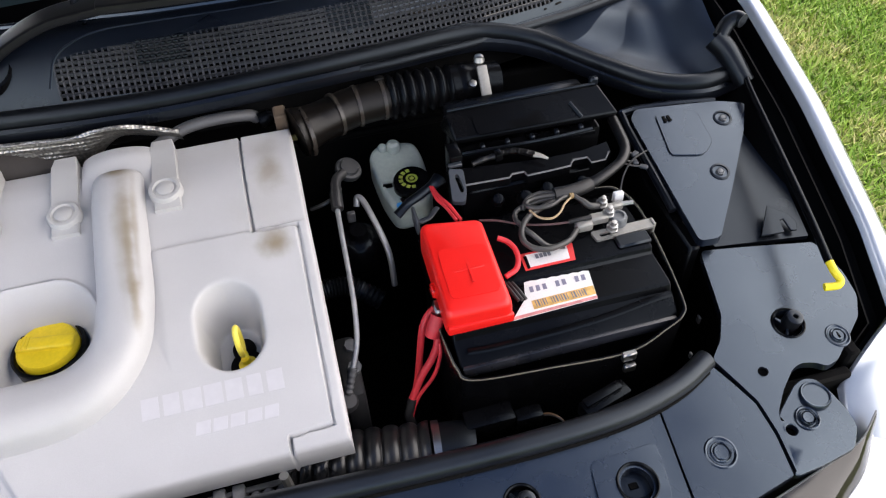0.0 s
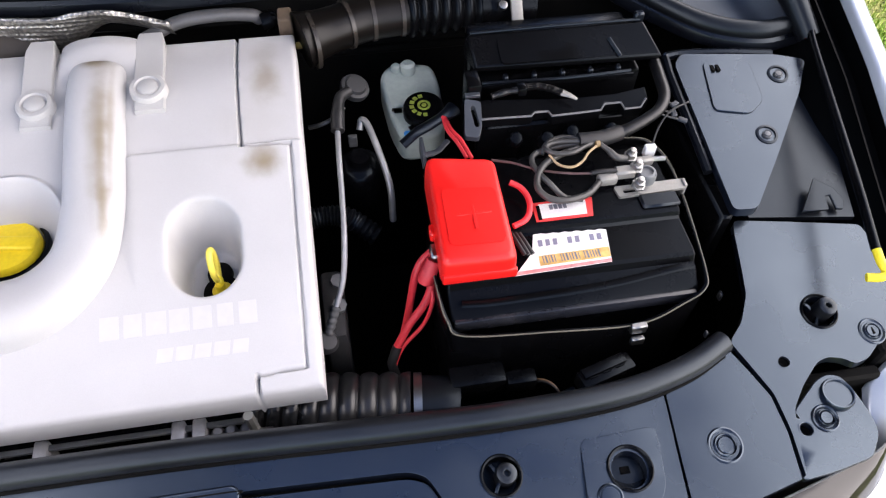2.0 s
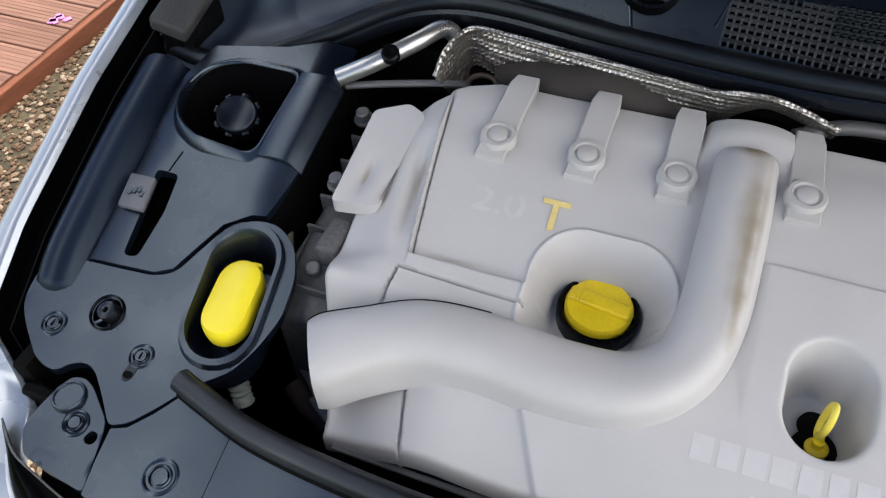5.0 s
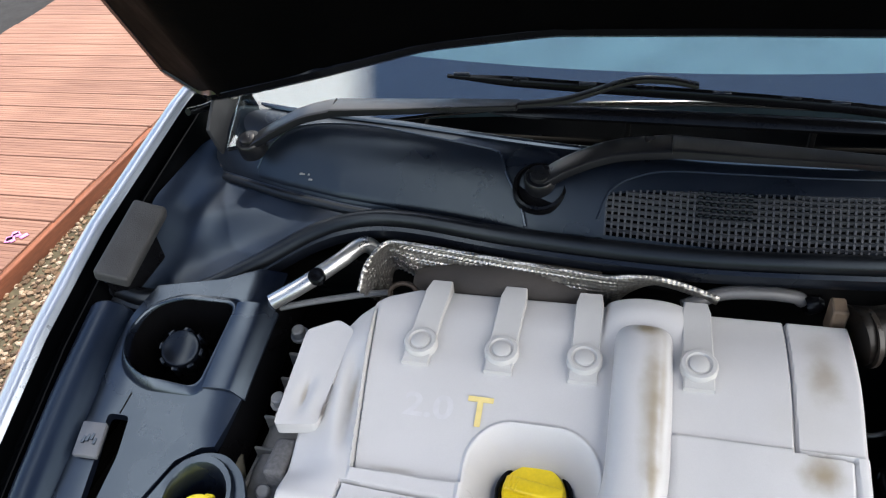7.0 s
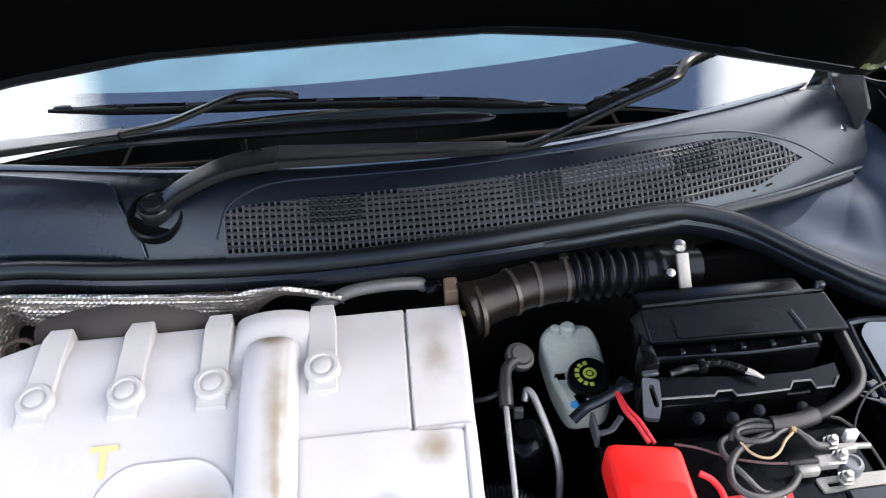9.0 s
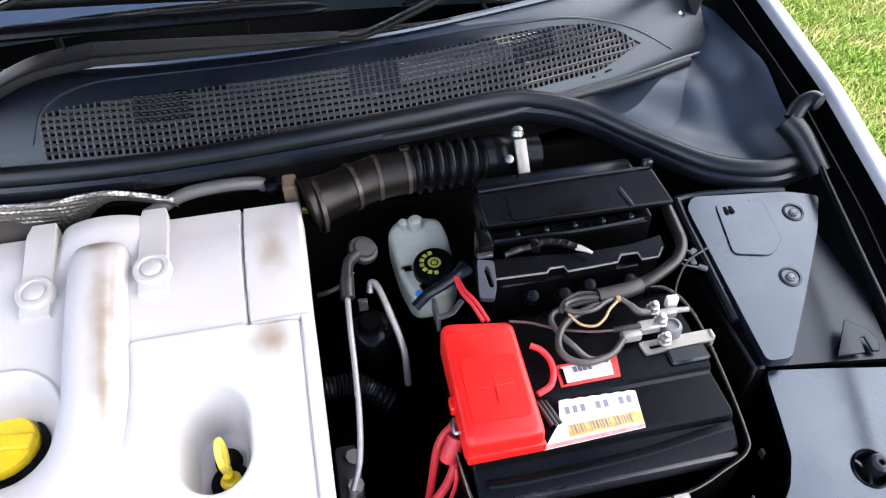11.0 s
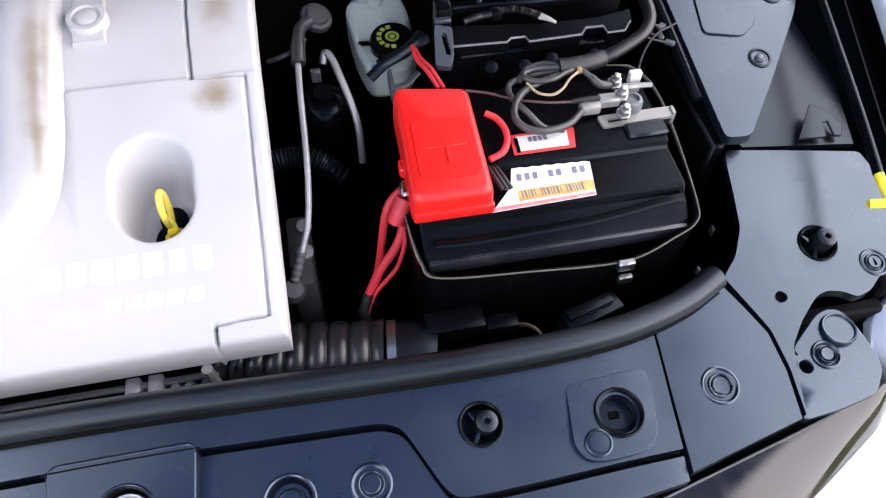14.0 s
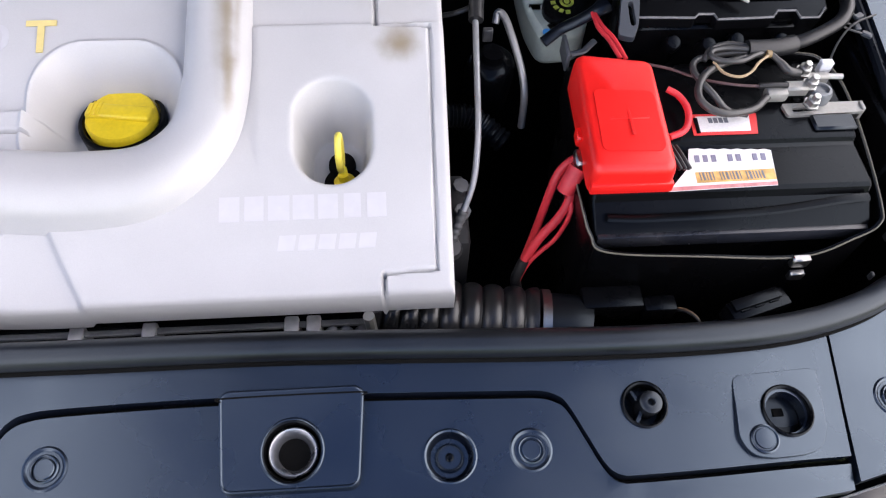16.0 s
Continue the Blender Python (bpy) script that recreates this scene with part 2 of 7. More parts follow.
def plate(outline, zf, thick, holes=(), step=0.025, bm=None):
    """A sheet of the given outline whose top follows zf(x, y), with holes through it."""
    verts, edges = [], []
    for loop in (outline, *holes):
        loop = list(loop)
        dense = []
        for a, b in zip(loop, loop[1:] + loop[:1]):
            k = max(1, int((Vector(b) - Vector(a)).length / step))
            dense += [tuple(Vector(a).lerp(Vector(b), j / k)) for j in range(k)]
        s = len(verts)
        verts += [Vector(p) for p in dense]
        edges += [(s + i, s + (i + 1) % len(dense)) for i in range(len(dense))]
    xs, ys = [p[0] for p in outline], [p[1] for p in outline]
    rim = list(verts)
    gx = np.arange(min(xs) + step / 2, max(xs), step)
    gy = np.arange(min(ys) + step / 2, max(ys), step)
    for x in gx:
        for y in gy:
            if inside((x, y), outline) and not any(inside((x, y), h) for h in holes):
                if min((v.x - x) ** 2 + (v.y - y) ** 2 for v in rim) > (step * 0.45) ** 2:
                    verts.append(Vector((x, y)))
    vs, _, fs, *_ = geometry.delaunay_2d_cdt(verts, edges, [], 0, 1e-6)
    bm = bm or bmesh.new()
    top = [bm.verts.new((v.x, v.y, zf(v.x, v.y))) for v in vs]
    bot = [bm.verts.new((v.x, v.y, zf(v.x, v.y) - thick)) for v in vs]
    count = {}
    for f in fs:
        c = sum((vs[i] for i in f), Vector((0, 0))) / len(f)
        if not inside(c, outline) or any(inside(c, h) for h in holes):
            continue
        bm.faces.new([top[i] for i in f])
        bm.faces.new([bot[i] for i in reversed(f)])
        for a, b in zip(f, f[1:] + f[:1]) if isinstance(f, list) else zip(list(f), list(f)[1:] + list(f)[:1]):
            count[(min(a, b), max(a, b))] = count.get((min(a, b), max(a, b)), 0) + 1
    for (a, b), c in count.items():
        if c == 1:
            bm.faces.new((top[a], top[b], bot[b], bot[a]))
    for v in [v for v in bm.verts if not v.link_faces]:
        bm.verts.remove(v)
    return bm


def tube(pts, r, n=12, res=8, bm=None, closed=False, flat=1.0, caps=True, up=None, square=1.0):
    """A sweep along a smooth line; r may be a function of the way along (0 to 1); flat squeezes its height, square below 1 makes it boxy."""

    def sq(c):
        return math.copysign(abs(c) ** square, c)

    line = smooth_line(pts, res, closed) if res > 1 else [Vector(p) for p in pts]
    bm = bm or bmesh.new()
    rings, m = [], len(line)
    side = None
    for i, p in enumerate(line):
        t = (line[(i + 1) % m] - line[i - 1]) if closed or 0 < i < m - 1 else (line[1] - line[0] if i == 0 else line[-1] - line[-2])
        t.normalize()
        if up is not None:
            side = t.cross(Vector(up)).normalized()
        elif side is None:
            side = t.cross(Vector((0, 0, 1)) if abs(t.z) < 0.9 else Vector((1, 0, 0))).normalized()
        else:
            side = (side - t * side.dot(t)).normalized()
        upv = side.cross(t)
        rad = r(i / (m - 1)) if callable(r) else r
        rings.append([bm.verts.new(p + side * rad * sq(math.cos(2 * math.pi * k / n)) + upv * rad * flat * sq(math.sin(2 * math.pi * k / n))) for k in range(n)])
    pairs = list(zip(rings, rings[1:] + ([rings[0]] if closed else [])))
    for a, b in pairs:
        for k in range(n):
            bm.faces.new((a[k], a[(k + 1) % n], b[(k + 1) % n], b[k]))
    if caps and not closed:
        bm.faces.new(rings[0])
        bm.faces.new(list(reversed(rings[-1])))
    return bm


def lathe(profile, at=(0, 0, 0), axis=(0, 0, 1), n=28, bm=None):
    """Turns a profile of (radius, height) about an axis through a point."""
    bm = bm or bmesh.new()
    q = Vector((0, 0, 1)).rotation_difference(Vector(axis)).to_matrix()
    at = Vector(at)
    rings = []
    for r, h in profile:
        if r < 1e-6:
            rings.append([bm.verts.new(at + q @ Vector((0, 0, h)))])
        else:
            rings.append([bm.verts.new(at + q @ Vector((r * math.cos(2 * math.pi * k / n), r * math.sin(2 * math.pi * k / n), h))) for k in range(n)])
    for a, b in zip(rings, rings[1:]):
        for k in range(n):
            j = (k + 1) % n
            f = [a[0], b[j], b[k]] if len(a) == 1 else [a[k], a[j], b[0]] if len(b) == 1 else [a[k], a[j], b[j], b[k]]
            if len(set(f)) > 2:
                bm.faces.new(f)
    return bm


def rbox(lo, hi, b=0.002, seg=2, bm=None, m=None):
    """A box between two corners with rounded edges, placed by m."""
    one = bmesh.new()
    bmesh.ops.create_cube(one, size=1)
    lo, hi = Vector(lo), Vector(hi)
    for v in one.verts:
        v.co = Vector(((v.co.x + 0.5) * (hi.x - lo.x) + lo.x, (v.co.y + 0.5) * (hi.y - lo.y) + lo.y, (v.co.z + 0.5) * (hi.z - lo.z) + lo.z))
    if b:
        bmesh.ops.bevel(one, geom=list(one.edges), offset=b, segments=seg, profile=0.5, affect="EDGES")
    if m is not None:
        one.transform(m)
    if bm is None:
        return one
    return merge(bm, one)


def merge(bm, other):
    me = bpy.data.meshes.new("tmp")
    other.to_mesh(me)
    other.free()
    bm.from_mesh(me)
    bpy.data.meshes.remove(me)
    return bm


def grid(fn, nu, nv, thick=0.0, bm=None, keep=None):
    """A surface fn(u, v) -> point on an nu by nv grid, with a thickness straight down."""
    bm = bm or bmesh.new()
    vs = [[bm.verts.new(fn(i / nu, j / nv)) for j in range(nv + 1)] for i in range(nu + 1)]
    made = []
    for i in range(nu):
        for j in range(nv):
            if keep is None or keep((i + 0.5) / nu, (j + 0.5) / nv):
                made.append(bm.faces.new((vs[i][j], vs[i + 1][j], vs[i + 1][j + 1], vs[i][j + 1])))
    if thick:
        ext = bmesh.ops.extrude_face_region(bm, geom=made)
        for v in (g for g in ext["geom"] if isinstance(g, bmesh.types.BMVert)):
            v.co.z -= thick
    return bm


def ss(a, b, x):
    t = min(1.0, max(0.0, (x - a) / (b - a)))
    return t * t * (3 - 2 * t)


def lettering(body, size, m, name, material, parent, depth=0.0004):
    cu = bpy.data.curves.new("tmp", "FONT")
    cu.offset = size * 0.02
    cu.body, cu.size, cu.extrude, cu.align_x, cu.align_y = body, size, depth, "CENTER", "CENTER"
    tmp = bpy.data.objects.new("tmp", cu)
    scene.collection.objects.link(tmp)
    me = bpy.data.meshes.new_from_object(tmp.evaluated_get(bpy.context.evaluated_depsgraph_get()))
    bpy.data.objects.remove(tmp)
    bm = bmesh.new()
    bm.from_mesh(me)
    bm.transform(m)
    return part(name, bm, material, parent, smooth=False)


# ---- body of the car ----
def z_slam(x, y):
    return 0.744 + 0.16 * y + 0.008 * max(0.0, 1 - (x / 0.42) ** 2)


def z_left(x, y):
    return 0.744 + 0.16 * y + 0.17 * max(0.0, y - 0.13)


body = thing("car_body", (0, 0.3, 0.0), "silver car body with a dark painted engine bay", "car body")

WING = [(-0.04, 0.612, 0.668), (0.02, 0.630, 0.714), (0.052, 0.640, 0.726), (0.082, 0.688, 0.742), (0.105, 0.732, 0.754), (0.20, 0.742, 0.799), (0.36, 0.746, 0.862), (0.51, 0.746, 0.908), (0.75, 0.742, 0.957), (1.05, 0.735, 0.99)]
wy, wx, wz = zip(*WING)


def wing(s):
    """A front wing: a rolled inner flange, a rounded shoulder and the outer side down to the sill."""
    prof = [(-0.004, -0.007), (0.0, -0.002), (0.003, 0.0), (0.010, 0.0), (0.020, -0.003), (0.030, -0.012), (0.038, -0.032), (0.050, -0.09), (0.066, -0.22), (0.074, -0.40)]
    bm = bmesh.new()
    rows = []
    for i in range(61):
        y = -0.02 + 1.07 * i / 60
        x, z = np.interp(y, wy, wx) + 0.007, np.interp(y, wy, wz)
        flare = 1 + max(0.0, 0.749 - x) / 0.028
        rows.append([bm.verts.new((s * (x + (a * flare if a > 0.003 else a)), y, z + b)) for a, b in prof])
    for a, b in zip(rows, rows[1:]):
        for k in range(len(prof) - 1):
            bm.faces.new((a[k], a[k + 1], b[k + 1], b[k]))
    return part("wing", bm, SILVER, body, "silver painted front wing")


wing(1), wing(-1)
for s in (1, -1):
    bm = bmesh.new()
    rows = []
    for i in range(41):
        y = -0.04 + 1.0 * i / 40
        x, z = np.interp(y, wy, wx), np.interp(y, wy, wz)
        rows.append([bm.verts.new((s * (x + a), y, q)) for a, q in ((-0.003, z - 0.040), (-0.003, 0.25), (0.004, 0.25), (0.004, z - 0.040))])
    for a, b in zip(rows, rows[1:]):
        for k in range(4):
            bm.faces.new((a[k], a[(k + 1) % 4], b[(k + 1) % 4], b[k]))
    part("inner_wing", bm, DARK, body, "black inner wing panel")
for s in (1, -1):
    # dark gutter beside the wing, with a thin welded lip
    bm = bmesh.new()
    rows = []
    for i in range(41):
        y = 0.04 + 0.90 * i / 40
        x, z = np.interp(y, wy, wx), np.interp(y, wy, wz)
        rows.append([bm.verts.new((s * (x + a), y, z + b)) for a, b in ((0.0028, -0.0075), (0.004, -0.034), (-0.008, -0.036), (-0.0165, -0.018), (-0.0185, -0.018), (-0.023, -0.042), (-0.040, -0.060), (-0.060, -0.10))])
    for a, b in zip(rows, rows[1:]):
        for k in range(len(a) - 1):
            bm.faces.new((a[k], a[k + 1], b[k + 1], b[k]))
    part("gutter", bm, GUTTERM, body, "near-black wing gutter")
    # plenum bowl over the suspension turret
    def bowl(u, v, s=s):
        x = 0.22 + 0.495 * u
        yf = np.interp(x, (0.22, 0.40, 0.45, 0.53, 0.63, 0.72), (0.54, 0.565, 0.555, 0.512, 0.455, 0.44))
        y = yf + (0.80 - yf) * v
        z = np.interp(x, (0.22, 0.40, 0.45, 0.53, 0.63, 0.72), (0.905, 0.893, 0.885, 0.860, 0.845, 0.845)) - 0.006
        z += 0.006 * math.sin(math.pi * u) + (0.868 + 0.022 * (1 - u) - z) * ss(yf + 0.06, yf + 0.15, y) + 0.035 * ss(0.88, 1.0, u)
        return (s * x, y, z)
    part("turret_panel", grid(bowl, 40, 40, 0.002), TURRET, body, "dark blue-black painted turret panel")

# bay walls and floor, the deep bay's shade put into their near-black
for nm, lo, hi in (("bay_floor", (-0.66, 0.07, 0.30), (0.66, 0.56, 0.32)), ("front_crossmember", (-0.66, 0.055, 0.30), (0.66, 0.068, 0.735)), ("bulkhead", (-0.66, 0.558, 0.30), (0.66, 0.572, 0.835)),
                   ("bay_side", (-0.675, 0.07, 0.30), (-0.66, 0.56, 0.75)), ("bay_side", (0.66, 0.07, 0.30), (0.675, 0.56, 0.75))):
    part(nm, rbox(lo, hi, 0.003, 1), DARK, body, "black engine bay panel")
plenum = bmesh.new()
for lo, hi in (((-0.70, 0.55, 0.78), (0.70, 0.775, 0.79)), ((-0.70, 0.764, 0.78), (0.70, 0.775, 0.905))):
    rbox(lo, hi, 0.003, 1, plenum)
part("plenum_tray", plenum, DARK, body, "black scuttle tray below the wipers")
part("bumper_support", rbox((-0.60, -0.10, 0.25), (0.60, -0.08, 0.60), 0.01), DARK, body)

for s in (1, -1):
    # headlamp below the front corner: clear lens, glossy on the right, bright rim, bumper skin outside it
    def lens(u, v, s=s):
        x = 0.395 + 0.262 * u
        ya = np.interp(x, (0.395, 0.54, 0.62, 0.657), (-0.066, -0.034, -0.014, 0.012)) + (0.015 if s < 0 else 0.0)
        za = np.interp(x, (0.395, 0.54, 0.62, 0.657), (0.712, 0.722, 0.730, 0.730))
        w = 0.085 * (1 - u) + 0.012
        return (s * (x - 0.010 * v * (1 - u)), ya - w * v, za - 0.020 * v * v - 0.010 * v)
    # colour and gloss differ by side, standing in for what each lens reflects
    part("headlamp_lens", grid(lens, 24, 16, 0.004), mat("headlamp_glass", (0.010, 0.008, 0.007) if s > 0 else (0.0015, 0.0015, 0.0015), 0.07, grain=40, blot=60, bvar=0.6, bump=0.0, spec=0.55 if s > 0 else 0.012), body, "dark headlamp lens, its reflections set by colour and gloss")
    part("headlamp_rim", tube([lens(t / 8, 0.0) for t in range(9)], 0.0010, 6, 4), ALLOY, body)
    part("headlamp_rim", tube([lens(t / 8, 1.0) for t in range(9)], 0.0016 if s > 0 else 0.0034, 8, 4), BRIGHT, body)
    def skin(u, v, s=s):
        p = Vector(lens(u, 1.0))
        return p + Vector((s * (0.05 + 0.20 * u) * v, -0.26 * v * (1 - 0.45 * u), -0.002 - 0.015 * v - 0.08 * v * v))
    part("bumper_corner", grid(skin, 20, 12, 0.003), SILVER, body, "pale silver bumper corner")
    part("lamp_tray", rbox((min(s * 0.40, s * 0.63), -0.06, 0.60), (max(s * 0.40, s * 0.63), 0.075, 0.655), 0.004, 1), DARK, body)
part("grille_tray", rbox((-0.42, -0.13, 0.60), (0.42, 0.05, 0.66), 0.004, 1), DARK, body)

# ---- front trim panel ----
groove_line = [(-0.4272, -0.0265), (-0.379, -0.0285), (-0.297, -0.0335), (-0.258, -0.0350), (-0.246, -0.0335), (-0.2375, -0.0260), (-0.2195, 0.0085), (-0.2115, 0.0195), (-0.199, 0.0250), (-0.170, 0.0275), (-0.0598, 0.0290),
               (0.0526, 0.0268), (0.1198, 0.0248), (0.1636, 0.0234), (0.1879, 0.0224), (0.2008, 0.0185), (0.2087, 0.0115), (0.2208, -0.0124), (0.2291, -0.0293), (0.2362, -0.0390), (0.2442, -0.0430), (0.2549, -0.0435), (0.3075, -0.0421), (0.3706, -0.0393), (0.425, -0.0375)]
groove_line = [(p.x, p.y) for p in smooth_line([(x, y, 0) for x, y in groove_line], 4)]
SEAL = [(-0.497, 0.104), (-0.470, 0.096), (-0.406, 0.080), (-0.308, 0.071), (-0.183, 0.068), (0.0, 0.066), (0.2, 0.060), (0.32, 0.060), (0.40, 0.066), (0.46, 0.080), (0.50, 0.098)]
front = thing("front_trim_panel", (0, 0, 0.73), "black grained plastic trim panel over the front crossmember", "trim panel")
rear_poly = [(0.432, 0.062), (0.40, 0.062), (0.32, 0.056), (0.2, 0.056), (0, 0.062), (-0.2, 0.064), (-0.31, 0.066), (-0.40, 0.074), (-0.432, 0.078)] + [(x, y + 0.0024) for x, y in groove_line]
holes_rear = [circle(0.269, 0.0105, 0.0168), circle(-0.264, 0.012, 0.0168), circle(0.381, 0.0, 0.016), circle(-0.323, 0.003, 0.016)]
part("rear_panel", plate(rear_poly, z_slam, 0.012, holes_rear, 0.022), TRIM, front, bevel=0.0014)
fr = [(x, y - 0.0024) for x, y in groove_line]
front_poly = fr + [(0.425, -0.058), (0.30, -0.072), (0.15, -0.078), (0, -0.080), (-0.15, -0.078), (-0.30, -0.068), (-0.4264, -0.046)]


def z_front(x, y):
    return z_slam(x, y) - 0.0035 - 4.0 * max(0.0, -0.045 - y) ** 1.6


part("front_panel", plate(front_poly, z_front, 0.012, [circle(0.0, -0.0125, 0.0245), circle(0.1155, -0.0195, 0.0185)], 0.018), TRIM, front, bevel=0.0014)


def z_latch(x, y):
    return z_slam(x, y) + 0.0095 + 0.06 * y


def latch_plate():
    """A raised plate with drafted sides, a rounded edge and a round bore; a fine line runs inside its rear edge."""
    top = rounded([(-0.0545, 0.0305), (0.0525, 0.0305), (0.0480, -0.0390), (-0.0505, -0.0390)], 0.008)
    ob = part("latch_plate", plate(top, z_latch, 0.004, [circle(0, -0.0135, 0.0222)], 0.014), TRIM, front, "raised plate over the latch", bevel=0.0022, seg=3)
    bm = bmesh.new()
    base = []
    for x, y in top:
        base.append((x * 1.004, y - (0.0008 if y < 0 else -0.0008)))
    rings = [[bm.verts.new((x, y, z_latch(x, y) - 0.0022)) for x, y in top], [bm.verts.new((x, y, z_slam(x, y) - 0.004)) for x, y in base]]
    for k in range(len(top)):
        j = (k + 1) % len(top)
        bm.faces.new((rings[0][k], rings[0][j], rings[1][j], rings[1][k]))
    part("plate_wall", bm, TRIM, ob)
    # beads along the plate's edge and bore, shaped to catch highlights
    part("plate_edge", tube([(x * 0.99, y, z_latch(x, y) - 0.0009) for x, y in top], 0.0014, 8, 1, closed=True), TRIM, ob, "rounded bead added along the edge to catch a highlight")
    part("bore_lip", tube([(x, y, z_latch(x, y) + 0.0002) for x, y in circle(0, -0.0135, 0.0226, 40)], 0.0012, 8, 1, closed=True), TRIM, ob, "rounded lip of the bore")
    part("plate_line", tube([(x, y, z_latch(x, y) + 0.0001) for x, y in ((-0.053, 0.0235), (-0.050, 0.0263), (0.048, 0.0263), (0.051, 0.0235))], 0.0007, 6, 4), DARK, ob)


latch_plate()


def square_to(zf, x, y):
    """The upright of a sloping panel at a place."""
    return (-(zf(x + 0.004, y) - zf(x - 0.004, y)) / 0.008, -(zf(x, y + 0.004) - zf(x, y - 0.004)) / 0.008, 1)


def ring_cup(cx, cy, r, depth, parent, name="socket", lip=0.002, zf=z_slam, floor=0.75, material=TRIM, inner=None):
    z = zf(cx, cy)
    prof = [(r + lip, -0.002), (r + lip, 0.0012), (r + lip * 0.4, 0.002), (r - 0.0006, 0.001), (r * 0.93, -0.006), (r * floor, -depth), (0, -depth - 0.001)]
    ob = part(name, lathe(prof, (cx, cy, z), square_to(zf, cx, cy), 36), material, parent)
    return ob


def push_clip(cx, cy, zf, parent, r=0.0103, slot=False):
    """A two-ring push clip in a soft shallow dish."""
    z = zf(cx, cy)
    clip = part("push_clip", lathe([(r * 1.62, -0.003), (r * 1.60, 0.0003), (r * 1.46, 0.0010), (r * 1.28, 0.0004), (r * 1.12, -0.0012), (r * 1.04, -0.0030), (0, -0.0030)], (cx, cy, z), square_to(zf, cx, cy), 32), TRIM, parent, "round push clip in a shallow dish")
    part("head", lathe([(r * 1.02, -0.003), (r * 1.01, 0.0012), (r * 0.93, 0.0020), (r * 0.86, 0.0016), (r * 0.82, -0.0006), (r * 0.76, -0.0008), (r * 0.73, 0.0014), (r * 0.66, 0.0020), (0, 0.0018)], (cx, cy, z), square_to(zf, cx, cy), 32), TRIM, clip)
    if slot:
        part("slot", rbox((cx - 0.0010, cy - r * 0.45, z + 0.0012), (cx + 0.0010, cy + r * 0.45, z + 0.0025), 0.0003, 1), DARK, clip)
    return clip


def bump_stop(cx, cy, zf, parent, h=0.014):
    """A rubber bonnet stop off-centre in a round cup with three webs."""
    z = zf(cx, cy)
    cup = ring_cup(cx, cy, 0.0165, 0.014, parent, "stop_cup", zf=zf, floor=0.92, material=BLACK)
    for k in range(3):
        a = 2 * math.pi * k / 3 + 2.1
        m = Matrix.Translation((cx, cy, z - 0.007)) @ Matrix.Rotation(a, 4, "Z")
        part("rib", rbox((0.002, -0.0016, -0.006), (0.0150, 0.0016, 0.0035), 0.0005, 1, m=m), TRIM, cup)
    part("rubber_stop", lathe([(0.0098, -0.014), (0.0095, h - 0.004), (0.0088, h - 0.0012), (0.0065, h), (0.0032, h), (0.0026, h - 0.0006), (0.0024, h - 0.006), (0, h - 0.006)], (cx + 0.0045, cy + 0.001, z), square_to(zf, cx, cy)), SEALM, cup, "grey rubber bonnet stop")


# latch bore with its bright sleeve
ring_cup(0.0, -0.0135, 0.0215, 0.032, front, "latch_bore", zf=lambda x, y: z_latch(x, y) - 0.0008, floor=0.80, material=BLACK)
part("latch_sleeve", lathe([(0.0186, -0.004), (0.0182, 0.0), (0.0172, 0.0008), (0.0158, -0.0004), (0.0118, -0.010), (0.0108, -0.016), (0.0105, -0.028)], (0.0, -0.0125, z_slam(0, 0) + 0.001), (0.05, -0.16, 1), n=40), mat("dull_chrome", (0.42, 0.43, 0.46), 0.30, metal=0.9, bvar=0.15), front, "bright metal latch sleeve")
# disc across the sleeve, blackened in place of the shade further down
part("latch_shade_disc", lathe([(0.0117, -0.0102), (0.0, -0.0100)], (0.0, -0.0125, z_slam(0, 0) + 0.001), (0.05, -0.16, 1), n=32), DARK, front, "black disc standing for the shade in the latch opening")
for cx in (0.1155,):
    cy = -0.0195
    bowl_ob = ring_cup(cx, cy, 0.0185, 0.010, front, "bowl", zf=z_front, floor=0.78)
    part("boss", lathe([(0.0115, -0.011), (0.0108, -0.0075), (0.0095, -0.0068), (0.0085, -0.0078), (0.0, -0.0080)], (cx, cy, z_front(cx, cy)), (0, -0.16, 1)), TRIM, bowl_ob)
    part("screw", lathe([(0.0034, -0.009), (0.0034, -0.0072), (0.0020, -0.0064), (0, -0.0068)], (cx, cy, z_front(cx, cy)), (0, -0.16, 1)), BLACK, bowl_ob)
for cx, cy in ((0.269, 0.0105), (-0.264, 0.012)):
    bump_stop(cx, cy, z_slam, front, 0.005)
PADS = (((0.381, 0.0), [(0.3435, 0.030), (0.3375, -0.020), (0.3455, -0.0325), (0.3600, -0.0350), (0.3880, -0.0335), (0.4020, -0.0290), (0.4085, -0.0170), (0.4140, 0.018), (0.4145, 0.034)]),
        ((-0.325, 0.001), [(-0.3075, 0.040), (-0.2970, -0.010), (-0.3050, -0.0220), (-0.3500, -0.0225), (-0.3620, -0.0150), (-0.3680, 0.042)]))
